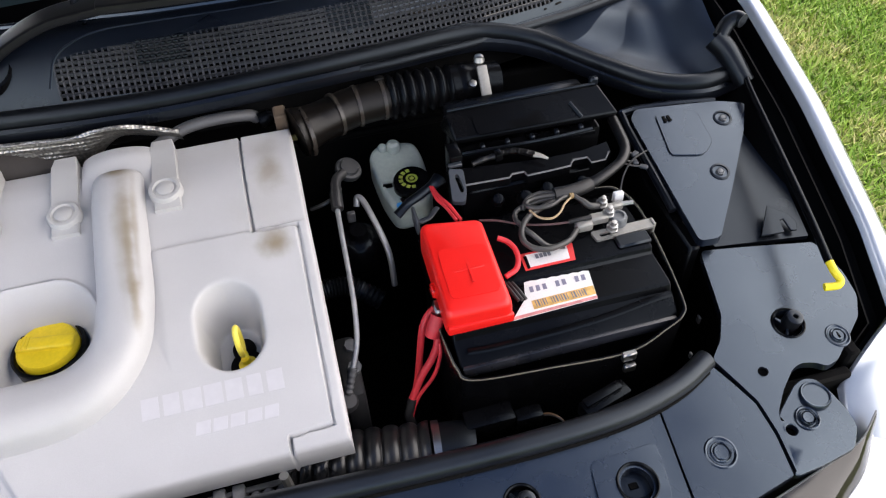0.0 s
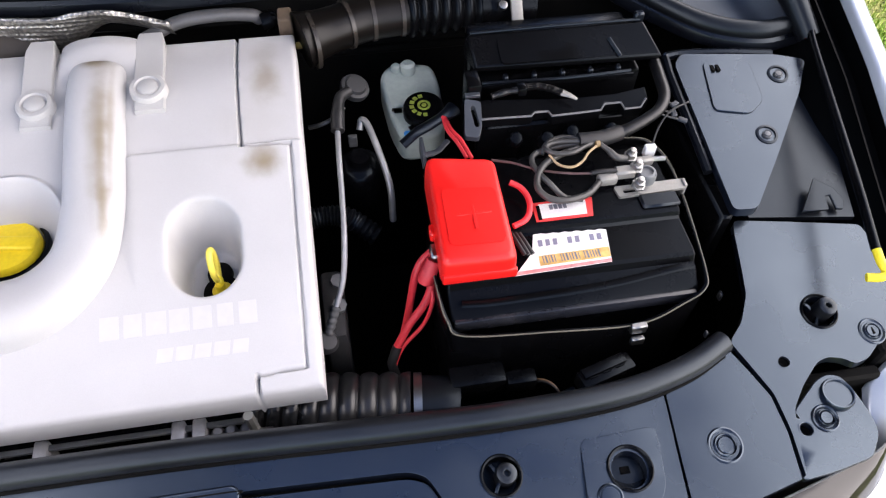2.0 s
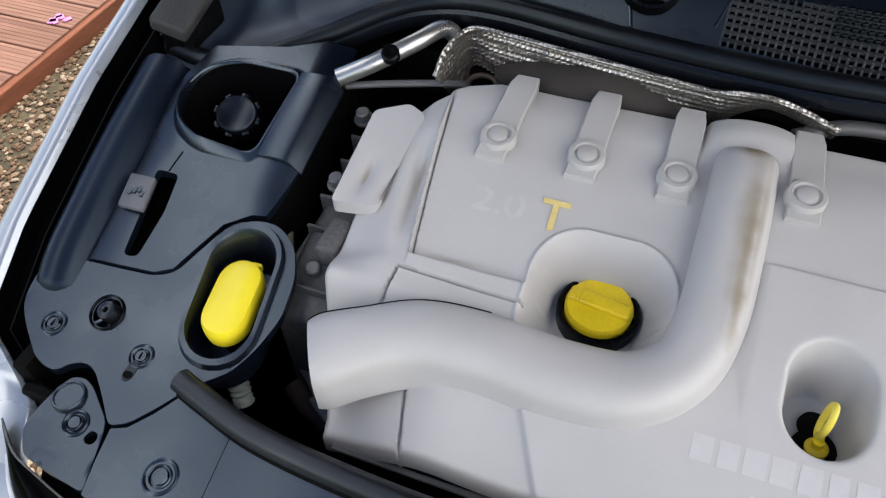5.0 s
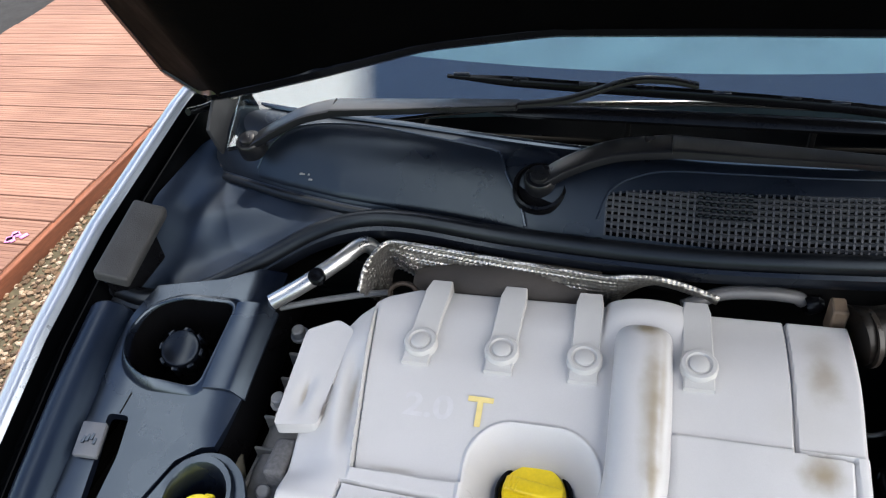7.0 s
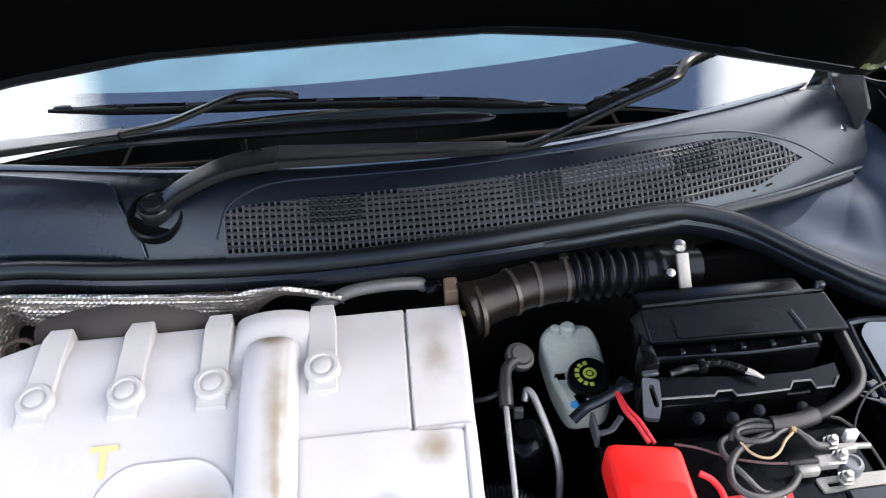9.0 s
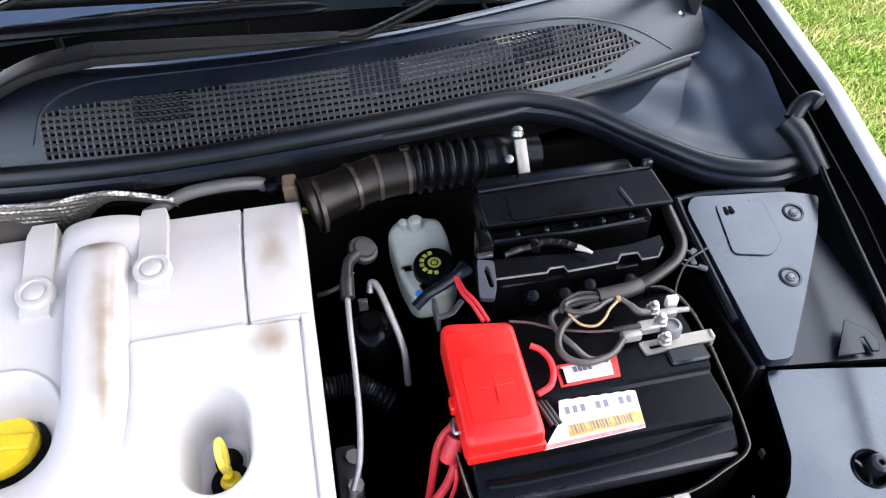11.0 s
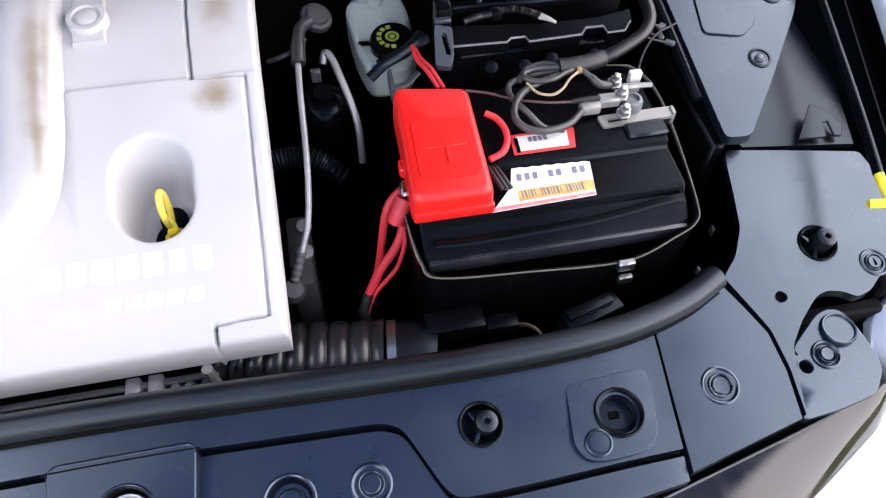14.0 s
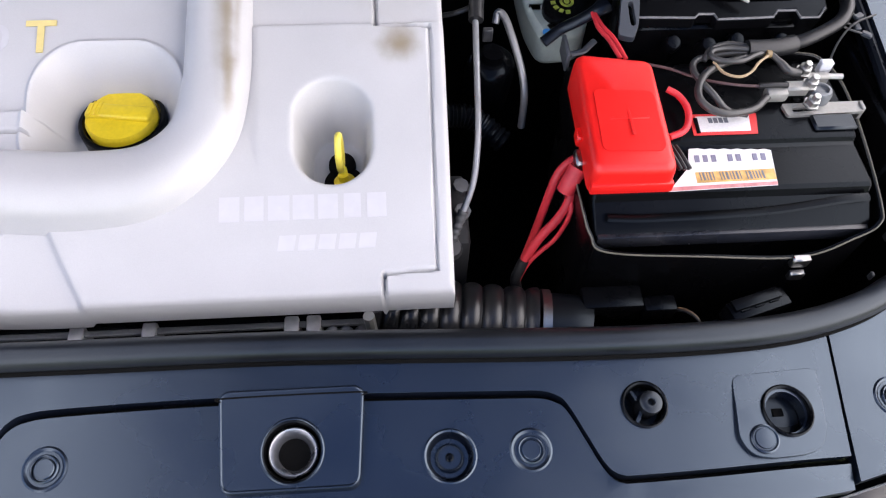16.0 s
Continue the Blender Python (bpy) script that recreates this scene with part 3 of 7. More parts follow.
for (cx, cy), outline in PADS:
    zp = lambda x, y: z_slam(x, y) + 0.0038 * ss(0.034, -0.012, y) + 0.0003
    part("socket_pad", plate(rounded(outline, 0.008), zp, 0.008, [circle(cx, cy, 0.0192)], 0.012), TRIM, front, "raised pad round the socket", bevel=0.0020, seg=3)
    cup = ring_cup(cx, cy, 0.0188, 0.017, front, "socket", zf=zp, floor=0.94, material=BLACK)
    part("base", lathe([(0.0170, -0.0150), (0.0165, -0.0135), (0, -0.0130)], (cx, cy, z_slam(cx, cy)), (0, -0.16, 1)), PLASTIC, cup)
    part("key", rbox((cx - 0.0045, cy + 0.001, z_slam(cx, cy) - 0.0140), (cx + 0.0045, cy + 0.0075, z_slam(cx, cy) - 0.0115), 0.0005, 1), DARK, cup)
part("round_clip", lathe([(0.0112, 0.0), (0.0112, 0.0036), (0.0100, 0.0042), (0.0090, 0.0030), (0.0080, 0.0030), (0.0076, 0.0040), (0, 0.0044)], (0.357, -0.0205, z_slam(0.357, -0.0205) + 0.0020), (0, -0.12, 1)), TRIM, front, "round clip beside the socket")
for cx, cy in ((0.177, -0.018), (-0.181, -0.012)):
    push_clip(cx, cy, z_front, front)

# short panels beside it
for s in (1, -1):
    side = thing("corner_trim_panel", (s * 0.48, 0.02, 0.73), "black plastic corner panel with a round push clip", "trim panel", "corner trim panels")
    a0 = 0.4343 if s > 0 else 0.4326
    poly = [(a0, 0.060), (0.46, 0.068), (0.485, 0.078), (0.507, 0.093), (0.520, 0.068), (0.531, 0.044), (0.534, 0.01), (0.531, -0.030), (a0 - 0.0072, -0.054), (a0 - 0.0042, -0.0)]
    poly = [(s * x, y) for x, y in poly]
    if s < 0:
        poly = [(-0.4326, 0.078), (-0.46, 0.087), (-0.4855, 0.103), (-0.497, 0.088), (-0.508, 0.072), (-0.525, 0.0525), (-0.5395, 0.0465), (-0.5365, 0.02), (-0.531, -0.010), (-0.4275, -0.038), (-0.4290, 0.0)]
    part("panel", plate(poly, z_slam, 0.012, (), 0.02), TRIM, side, bevel=0.0014)
    push_clip(s * 0.473, 0.008 + (0.017 if s < 0 else 0), z_slam, side)

# ---- right-hand side panel ----
right = thing("side_trim_panel", (0.62, 0.13, 0.74), "black plastic side panel with rubber stop and clips", "trim panel", "side trim panels")
rp = [(0.5115, 0.100), (0.530, 0.118), (0.545, 0.145), (0.551, 0.175), (0.558, 0.215), (0.562, 0.2275), (0.62, 0.2185), (0.695, 0.2055), (0.706, 0.16), (0.704, 0.130), (0.690, 0.106), (0.665, 0.086), (0.640, 0.066), (0.625, 0.062), (0.615, 0.069), (0.600, 0.0725), (0.588, 0.069), (0.566, 0.050), (0.549, 0.030), (0.5405, -0.004), (0.537, -0.026), (0.5355, -0.028), (0.538, 0.012), (0.535, 0.046), (0.524, 0.072)]
part("panel", plate(rounded(rp, 0.005, 3), z_slam, 0.010, [circle(0.611, 0.118, 0.0155), circle(0.556, 0.074, 0.0052, 16)], 0.022), TRIM, right, bevel=0.0014)
bump_stop(0.611, 0.118, z_slam, right, 0.012)
push_clip(0.655, 0.091, z_slam, right, 0.0085, True)
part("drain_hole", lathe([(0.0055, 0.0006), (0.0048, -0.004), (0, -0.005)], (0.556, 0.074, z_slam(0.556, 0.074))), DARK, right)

# ---- left-hand side panels ----
left = thing("side_trim_panel", (-0.6, 0.13, 0.74), "black plastic side panel around the coolant cap", "trim panel", "side trim panels")
lp = [(-0.4875, 0.1055), (-0.464, 0.125), (-0.449, 0.150), (-0.437, 0.185), (-0.440, 0.225), (-0.455, 0.255), (-0.480, 0.270), (-0.508, 0.268), (-0.532, 0.252), (-0.548, 0.222), (-0.560, 0.198), (-0.580, 0.189), (-0.62, 0.186), (-0.672, 0.183), (-0.704, 0.165), (-0.702, 0.130), (-0.685, 0.111), (-0.653, 0.084), (-0.638, 0.078), (-0.623, 0.077), (-0.614, 0.087), (-0.600, 0.0935), (-0.586, 0.089), (-0.568, 0.073), (-0.553, 0.058), (-0.5435, 0.0485), (-0.528, 0.055), (-0.511, 0.0745), (-0.499, 0.091)]


def stadium(cx, cy, hx, hy, ang, n=14):
    """A rounded slot outline: half-width hx, half-length hy, turned by ang degrees."""
    c, s_, out = math.cos(radians(ang)), math.sin(radians(ang)), []
    for i in range(2 * n):
        a = math.pi * i / (n - 1) if i < n else math.pi + math.pi * (i - n) / (n - 1)
        x, y = hx * math.cos(a), hx * math.sin(a) + (hy - hx if i < n else hx - hy)
        out.append((cx + x * c - y * s_, cy + x * s_ + y * c))
    return out


COOL = stadium(-0.4935, 0.193, 0.0335, 0.062, 5)
part("panel", plate(rounded(lp, 0.012, 4), z_left, 0.010, [COOL, circle(-0.608, 0.143, 0.0145)], 0.022), TRIM, left, bevel=0.0014)
# raised ring and well round the coolant cap
bm = bmesh.new()
rings = []
for f, h in ((1.22, -0.03), (1.21, 0.001), (1.16, 0.006), (1.03, 0.006), (0.98, 0.002), (0.93, -0.03), (0.90, -0.055)):
    rings.append([bm.verts.new((-0.4935 + (x + 0.4935) * f, 0.193 + (y - 0.193) * (1 + (f - 1) * 0.75), z_left(x, 0.193 + (y - 0.193) * f) + h)) for x, y in COOL])
for a, b in zip(rings, rings[1:]):
    for k in range(len(a)):
        bm.faces.new((a[k], a[(k + 1) % len(a)], b[(k + 1) % len(a)], b[k]))
bm.faces.new(rings[-1])
part("cap_well", bm, TRIM, left, "raised black ring round the coolant cap")
bump_stop(-0.608, 0.143, z_left, left, 0.012)
push_clip(-0.655, 0.118, z_left, left, 0.0085, True)
push_clip(-0.551, 0.115, z_left, left, 0.0080, True)
part("clip_tail", plate(rounded([(-0.5575, 0.108), (-0.5475, 0.108), (-0.5475, 0.094), (-0.5515, 0.0885), (-0.5560, 0.0885), (-0.5590, 0.094)], 0.003, 3), lambda x, y: z_left(x, y) + 0.0008, 0.002, (), 0.02), PLASTIC, left, "sunken keyhole tail", bevel=0.0004)
part("clip_slot", lathe([(0.0046, 0.0012), (0, 0.0014)], (-0.5530, 0.0955, z_left(-0.553, 0.0955))), DARK, left)

cool = thing("coolant_filler", (-0.492, 0.188, 0.765), "bright yellow oval coolant cap in its well", "cap")
bm = bmesh.new()
rings = []
for f, h in ((0.94, -0.016), (0.98, -0.008), (0.97, 0.001), (0.90, 0.0055), (0.6, 0.0075)):
    rings.append([bm.verts.new((-0.4925 + (x + 0.492) * f, 0.188 + (y - 0.188) * (1 - (1 - f) * 0.62), 0.781 + 0.12 * (y - 0.188) + h)) for x, y in stadium(-0.4925, 0.1915, 0.0235, 0.0430, 7)])
for a, b in zip(rings, rings[1:]):
    for k in range(len(a)):
        bm.faces.new((a[k], a[(k + 1) % len(a)], b[(k + 1) % len(a)], b[k]))
bm.faces.new(rings[-1])
part("cap_top", bm, YELLOW, cool)
part("cap_tab", rbox((-0.4965, 0.2290, 0.776), (-0.4855, 0.2375, 0.7855), 0.002, 2), YELLOW, cool)
part("neck", lathe([(0.020, -0.055), (0.020, 0.0), (0, 0.0)], (-0.492, 0.185, 0.765)), BLACK, cool)

rearleft = thing("tank_trim_panel", (-0.58, 0.32, 0.78), "black plastic cover sloping up round the reservoir filler", "trim panel")
tp = [(-0.672, 0.1850), (-0.62, 0.1880), (-0.580, 0.1910), (-0.563, 0.1995), (-0.551, 0.224), (-0.535, 0.255), (-0.511, 0.272), (-0.497, 0.276), (-0.489, 0.33), (-0.486, 0.40), (-0.487, 0.488), (-0.520, 0.482), (-0.56, 0.465), (-0.645, 0.448), (-0.664, 0.41), (-0.672, 0.36), (-0.676, 0.30), (-0.676, 0.20)]


def z_tank(x, y):
    return 0.7865 + 0.30 * (y - 0.187) + 0.004 * ss(0.30, 0.36, y) - 0.012 * ss(-0.64, -0.70, x) - 0.010 * ss(-0.506, -0.486, x) ** 2


TANKHOLE = rounded([(-0.539, 0.331), (-0.530, 0.434), (-0.604, 0.434), (-0.637, 0.418), (-0.649, 0.382), (-0.638, 0.347), (-0.606, 0.330)], 0.016, 8)
SLOT = rounded([(-0.622, 0.198), (-0.606, 0.200), (-0.603, 0.250), (-0.609, 0.293), (-0.636, 0.293), (-0.628, 0.245)], 0.006, 3)
part("panel", plate(tp, z_tank, 0.010, [TANKHOLE, SLOT], 0.02), TRIM, rearleft, bevel=0.0014)
bm = bmesh.new()
cxh, cyh = -0.588, 0.385
rings = []
for f, h in ((1.16, -0.004), (1.15, 0.0), (1.12, 0.004), (1.045, 0.0115), (1.02, 0.0125), (1.0, 0.0115), (0.985, 0.008), (0.965, -0.02), (0.94, -0.07)):
    # the rim stands proud on the low outer side and dies into the shoulder
    rings.append([bm.verts.new((cxh + (x - cxh) * f, cyh + (y - cyh) * f, z_tank(cxh + (x - cxh) * f, cyh + (y - cyh) * f) + (h if h < 0 else h * (0.25 + 0.75 * ss(-0.535, -0.600, x) * ss(0.445, 0.36, y))))) for x, y in TANKHOLE])
for a, b in zip(rings, rings[1:]):
    for k in range(len(a)):
        bm.faces.new((a[k], a[(k + 1) % len(a)], b[(k + 1) % len(a)], b[k]))
part("filler_well", bm, TRIM, rearleft, "black rim of the filler opening")
# second, blacker wall added for the shade down the filler opening
wall = bmesh.new()
rings = [[wall.verts.new((cxh + (x - cxh) * f, cyh + (y - cyh) * f, z_tank(x, y) + h)) for x, y in TANKHOLE] for f, h in ((0.972, 0.001), (0.955, -0.02), (0.93, -0.075))]
for a, b in zip(rings, rings[1:]):
    for k in range(len(a)):
        wall.faces.new((a[k], a[(k + 1) % len(a)], b[(k + 1) % len(a)], b[k]))
part("filler_shade_wall", wall, BLACK, rearleft)
# rounded shoulder beside the opening and the skirt that drops into the bay
part("shoulder", grid(lambda u, v: (-0.534 + 0.049 * u + 0.004 * v, 0.332 + 0.103 * v, z_tank(-0.534 + 0.049 * u, 0.332 + 0.103 * v) + 0.0006 + 0.0046 * math.sin(math.pi * min(1, 0.08 + u * 0.95)) ** 0.6), 14, 8, 0.003), TRIM, rearleft, "rounded shoulder beside the opening")
part("edge_skirt", grid(lambda u, v: (np.interp(u, (0, 0.25, 0.6, 1), (-0.496, -0.489, -0.486, -0.486)) + 0.004 * v, 0.276 + 0.212 * u, z_tank(-0.486, 0.276 + 0.212 * u) - 0.002 - 0.055 * v), 16, 4, 0.002), BLACK, rearleft, "black skirt along the inner edge")
part("joint_line", tube([(-0.622, 0.294, z_tank(-0.622, 0.294)), (-0.618, 0.318, z_tank(-0.618, 0.318))], 0.0009, 6, 2), DARK, rearleft)
part("slot_floor", rbox((-0.640, 0.19, 0.755), (-0.59, 0.315, 0.765), 0.001, 1), DARK, rearleft)
bm = rbox((-0.6540, 0.241, 0), (-0.6225, 0.277, 0.006), 0.0015, 2)
for v in bm.verts:
    v.co.z += z_tank(v.co.x, v.co.y) + 0.004
    v.co.x -= 0.12 * (v.co.y - 0.26)
clip = part("raised_clip", bm, mat("pale_clip_plastic", (0.095, 0.100, 0.110), 0.4, grain=900), rearleft, "raised square plastic clip")
for k in range(4):
    x0, y0 = -0.646 + 0.0048 * k, 0.253 + 0.002 * (k % 3)
    part("mark", rbox((x0, y0, z_tank(x0, y0) + 0.0096), (x0 + 0.0035, y0 + 0.010, z_tank(x0, y0 + 0.005) + 0.0104), 0.0002, 1), TRIM, clip)
part("wing_bulge", tube([(-0.678, 0.150, 0.748), (-0.684, 0.19, 0.770), (-0.688, 0.25, 0.792), (-0.692, 0.32, 0.816), (-0.697, 0.40, 0.838), (-0.700, 0.425, 0.842)], lambda t: 0.0285 * min(1, 0.55 + 6 * t, 0.3 + 8 * (1 - t)), 18, 8), PAINT_IN, body, "dark painted rounded inner wing rail")
filler = thing("reservoir_cap", (-0.603, 0.398, 0.79), "ribbed black screw cap of the reservoir", "cap")
FC = Matrix.Translation((-0.592, 0.392, 0.812)) @ Matrix.Rotation(radians(24), 4, "X") @ Matrix.Rotation(radians(9), 4, "Y")
part("cap_top", lathe([(0.0, 0.0270), (0.0170, 0.0272), (0.0188, 0.0285), (0.0212, 0.0285), (0.0228, 0.0268), (0.0235, 0.022), (0.0235, 0.0), (0.020, -0.02)], FC.translation, FC.to_3x3() @ Vector((0, 0, 1)), 32), PLASTIC, filler)
for k in range(8):
    part("lug", rbox((0.0220, -0.0042, 0.012), (0.0266, 0.0042, 0.0262), 0.0014, 2, m=FC @ Matrix.Rotation(2 * math.pi * k / 8, 4, "Z")), PLASTIC, filler)
part("neck", lathe([(0.026, -0.05), (0.026, -0.004), (0.0, -0.004)], (-0.594, 0.398, 0.795)), BLACK, filler)

# headlamp brackets at both corners
for s in (1, -1):
    dy = 0.023 if s < 0 else 0.0
    br = thing("headlamp_bracket", (s * 0.585, 0.02 + dy, 0.72), "black plastic headlamp bracket with round plug", "bracket", "headlamp brackets")
    poly = rounded([(0.5355, -0.0300), (0.5475, 0.0217), (0.5525, 0.0315), (0.5830, 0.0550), (0.5960, 0.0595), (0.6085, 0.0560), (0.6155, 0.0420), (0.6215, 0.0200), (0.6240, 0.0000), (0.6100, -0.0190), (0.5716, -0.0262)], 0.006, 3)
    poly = [(s * x, y + dy) for x, y in poly]
    zb = lambda x, y: 0.738 + 0.16 * y - 0.10 * max(0.0, -0.004 + dy - y + 0.35 * (abs(x) - 0.57))
    part("plate", plate(poly, zb, 0.008, [circle(s * 0.556, 0.0127 + dy, 0.0058, 16)], 0.014), TRIM, br, bevel=0.0012)
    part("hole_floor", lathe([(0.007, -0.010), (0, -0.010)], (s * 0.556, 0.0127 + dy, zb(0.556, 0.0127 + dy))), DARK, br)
    part("round_boss", lathe([(0.0158, -0.004), (0.0158, 0.0030), (0.0148, 0.0044), (0.0136, 0.0042), (0.0128, 0.0024), (0, 0.0024)], (s * 0.5975, 0.0385 + dy, zb(0.5975, 0.0385 + dy)), n=36), TRIM, br, "large round plug")
    push_clip(s * 0.5773, 0.0193 + dy, lambda x, y: zb(x, y) + 0.0012, br, 0.0080)

# ---- front rubber seal ----
seal = thing("front_seal", (0, 0.066, 0.75), "thick black rubber seal along the front panel", "seal")
part("strip", tube([(x, y - 0.0012, z_slam(x, y) + 0.009) for x, y in SEAL], 0.0112, 14, 8, flat=1.1), SEALM, seal)
part("base_flange", tube([(x, y - 0.0085, z_slam(x, y) - 0.0020) for x, y in SEAL], 0.0042, 8, 8), DARK, seal)

# ---- rear weather strip ----
REARSEAL = [(-0.715, 0.452, 0.852), (-0.66, 0.440, 0.853), (-0.60, 0.458, 0.856), (-0.54, 0.499, 0.868), (-0.47, 0.545, 0.890), (-0.41, 0.562, 0.903), (-0.34, 0.556, 0.912), (-0.216, 0.530, 0.918), (-0.035, 0.516, 0.918), (0.15, 0.524, 0.918), (0.28, 0.545, 0.912), (0.36, 0.560, 0.908), (0.41, 0.562, 0.903), (0.47, 0.545, 0.890), (0.54, 0.499, 0.868), (0.60, 0.458, 0.856), (0.66, 0.440, 0.853), (0.715, 0.452, 0.852)]
rs = thing("weather_strip", (0, 0.52, 0.90), "black rubber weather strip curving round the rear of the bay", "seal")
part("strip", tube(REARSEAL, 0.0105, 12, 8, flat=1.1), RUBBER, rs)
part("carrier", tube([(x, y - 0.010, z - 0.014) for x, y, z in REARSEAL], 0.006, 8, 8, flat=1.6), PLASTIC, rs)
part("back_lip", tube([(x, y + 0.013, z - 0.004) for x, y, z in REARSEAL], 0.006, 8, 8), RUBBER, rs)


# ---- scuttle (cowl) panel with its air grille ----
FRONT_X = (-0.70, -0.66, -0.55, -0.457, -0.374, -0.2, 0, 0.13, 0.256, 0.394, 0.553, 0.638, 0.70)
FRONT_Y = (0.700, 0.680, 0.634, 0.603, 0.582, 0.542, 0.522, 0.524, 0.535, 0.560, 0.609, 0.645, 0.672)
REAR_X = (-0.70, -0.55, -0.47, -0.39, -0.31, -0.24, -0.16, 0, 0.10, 0.205, 0.27, 0.345, 0.42, 0.503, 0.60, 0.70)
REAR_Y = (0.775, 0.725, 0.703, 0.685, 0.664, 0.646, 0.630, 0.612, 0.610, 0.617, 0.6275, 0.646, 0.669, 0.697, 0.738, 0.785)


def cowl(x, v):
    """The scuttle's skin: x across the car, v from its front edge (0) to its rear edge (1)."""
    yf, yr = float(np.interp(x, FRONT_X, FRONT_Y)), float(np.interp(x, REAR_X, REAR_Y))
    zf, zr = 0.912 - 0.075 * x * x, 0.974 - 0.06 * x * x
    v1 = min(max(v, 0.0), 1.0)
    return Vector((x, yf + (yr - yf) * v, zf + (zr - zf) * (1 - (1 - v1) ** 1.6) + 0.006 * math.sin(math.pi * v1)))


def g_lo(x):
    return 0.085 + 0.12 * ss(0.50, 0.58, x)


def g_hi(x):
    return float(np.interp(x, (-0.116, -0.088, -0.051, 0.073, 0.2, 0.335, 0.40, 0.446, 0.508, 0.546, 0.575), (0.44, 0.50, 0.53, 0.585, 0.609, 0.628, 0.62, 0.594, 0.51, 0.376, 0.21)))


scuttle = thing("scuttle_panel", (0, 0.6, 0.90), "black plastic scuttle panel with a square-hole air grille", "scuttle panel")
GX0, GX1 = -0.116, 0.577
bm = grid(lambda u, v: cowl(-0.688 + (GX0 + 0.688) * u, v), 40, 14, 0.003)
grid(lambda u, v: cowl(GX0 + (GX1 - GX0) * u, g_lo(GX0 + (GX1 - GX0) * u) * v), 60, 3, 0.003, bm)
grid(lambda u, v: cowl(GX0 + (GX1 - GX0) * u, g_hi(GX0 + (GX1 - GX0) * u) + (1 - g_hi(GX0 + (GX1 - GX0) * u)) * v), 60, 6, 0.003, bm)
grid(lambda u, v: cowl(GX1 + (0.688 - GX1) * u, v), 6, 14, 0.003, bm)
part("panel", bm, COWLM, scuttle)
part("rear_lip", tube([cowl(-0.66 + 1.32 * i / 24, 1.0) + Vector((0, 0.002, 0.002)) for i in range(25)], 0.004, 8, 3), TRIM, scuttle)
part("front_lip", tube([cowl(-0.68 + 1.36 * i / 24, 0.0) + Vector((0, -0.002, -0.002)) for i in range(25)], 0.003, 8, 3), TRIM, scuttle)
# grille bars
bars = bmesh.new()
PITCH = 0.0071


def bar(a, b, w, h, bm):
    d = (b - a)
    s_ = d.cross(Vector((0, 0, 1))).normalized() * w / 2
    u_ = s_.cross(d).normalized() * h
    vs = [bm.verts.new(p) for p in (a - s_, a + s_, b + s_, b - s_, a - s_ - u_, a + s_ - u_, b + s_ - u_, b - s_ - u_)]
    for f in ((0, 1, 2, 3), (4, 7, 6, 5), (0, 4, 5, 1), (3, 2, 6, 7), (0, 3, 7, 4), (1, 5, 6, 2)):
        bm.faces.new([vs[i] for i in f])


nx = int((GX1 - GX0) / PITCH)
for i in range(nx + 1):
    x = GX0 + i * PITCH
    lo, hi = g_lo(x), g_hi(x)
    if hi - lo < 0.03:
        continue
    for k in range(4):
        va, vb = lo + (hi - lo) * k / 4, lo + (hi - lo) * (k + 1) / 4
        bar(cowl(x, va), cowl(x, vb), 0.0022, 0.004, bars)
for j in range(1, 11):
    for i in range(nx):
        xa, xb = GX0 + i * PITCH, GX0 + (i + 1) * PITCH
        va = 0.085 + 0.0555 * j
        if g_lo(xa) < va < g_hi(xa) and g_lo(xb) < va < g_hi(xb):
            bar(cowl(xa, va), cowl(xb, va), 0.0022, 0.004, bars)
# paler than the scuttle: light caught on the bar edges, put into the colour
tagged(part("grille_mesh", bars, mat("edge_lit_mesh_plastic", (0.024, 0.027, 0.032), 0.42, grain=1400, bump=0.2, dust=0.05, spec=0.5), scuttle, "fine square plastic mesh", smooth=False), kind="stuff")
# sheet under the mesh, coloured near-black for the shade in its holes
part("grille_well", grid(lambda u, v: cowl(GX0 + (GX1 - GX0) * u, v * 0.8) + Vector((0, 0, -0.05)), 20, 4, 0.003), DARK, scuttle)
for gx in (0.010, 0.235, 0.430):
    clipm = bmesh.new()
    for i in range(8):
        for j in range(5):
            p = cowl(gx - 0.028 + 0.0071 * i, 0.335 + 0.0555 * j)
            rbox((-0.0026, -0.0022, -0.004), (0.0026, 0.0022, 0.0012), 0.0010, 2, clipm, Matrix.Translation(p))
    part("grille_insert", clipm, PLASTIC, scuttle, "block of filled mesh cells")
for gx, gv in ((0.229, 0.295), (0.411, 0.30)):
    part("clip_tip", rbox((-0.0035, -0.003, -0.003), (0.0035, 0.003, 0.0025), 0.001, 1, m=Matrix.Translation(cowl(gx, gv))), CLIPM, scuttle, "worn grey clip tip in the mesh")
for gx, gv, w in ((0.522, 0.072, 0.005), (0.500, 0.055, 0.002), (0.505, 0.105, 0.002)):
    part("slot", rbox((-w, -0.0022, -0.001), (w, 0.0022, 0.0006), 0.0006, 1, m=Matrix.Translation(cowl(gx, gv) + Vector((0, 0, 0.0002))) @ Matrix.Rotation(0.4, 4, "Z")), DARK, scuttle, "small dark slot")
# pressed bead round the grille field
bead = [(-0.125, 0.20), (-0.112, 0.48), (-0.085, 0.66), (-0.050, 0.77), (0.012, 0.815), (0.138, 0.82), (0.27, 0.84), (0.35, 0.80), (0.411, 0.731), (0.487, 0.622), (0.564, 0.373), (0.625, 0.09)]
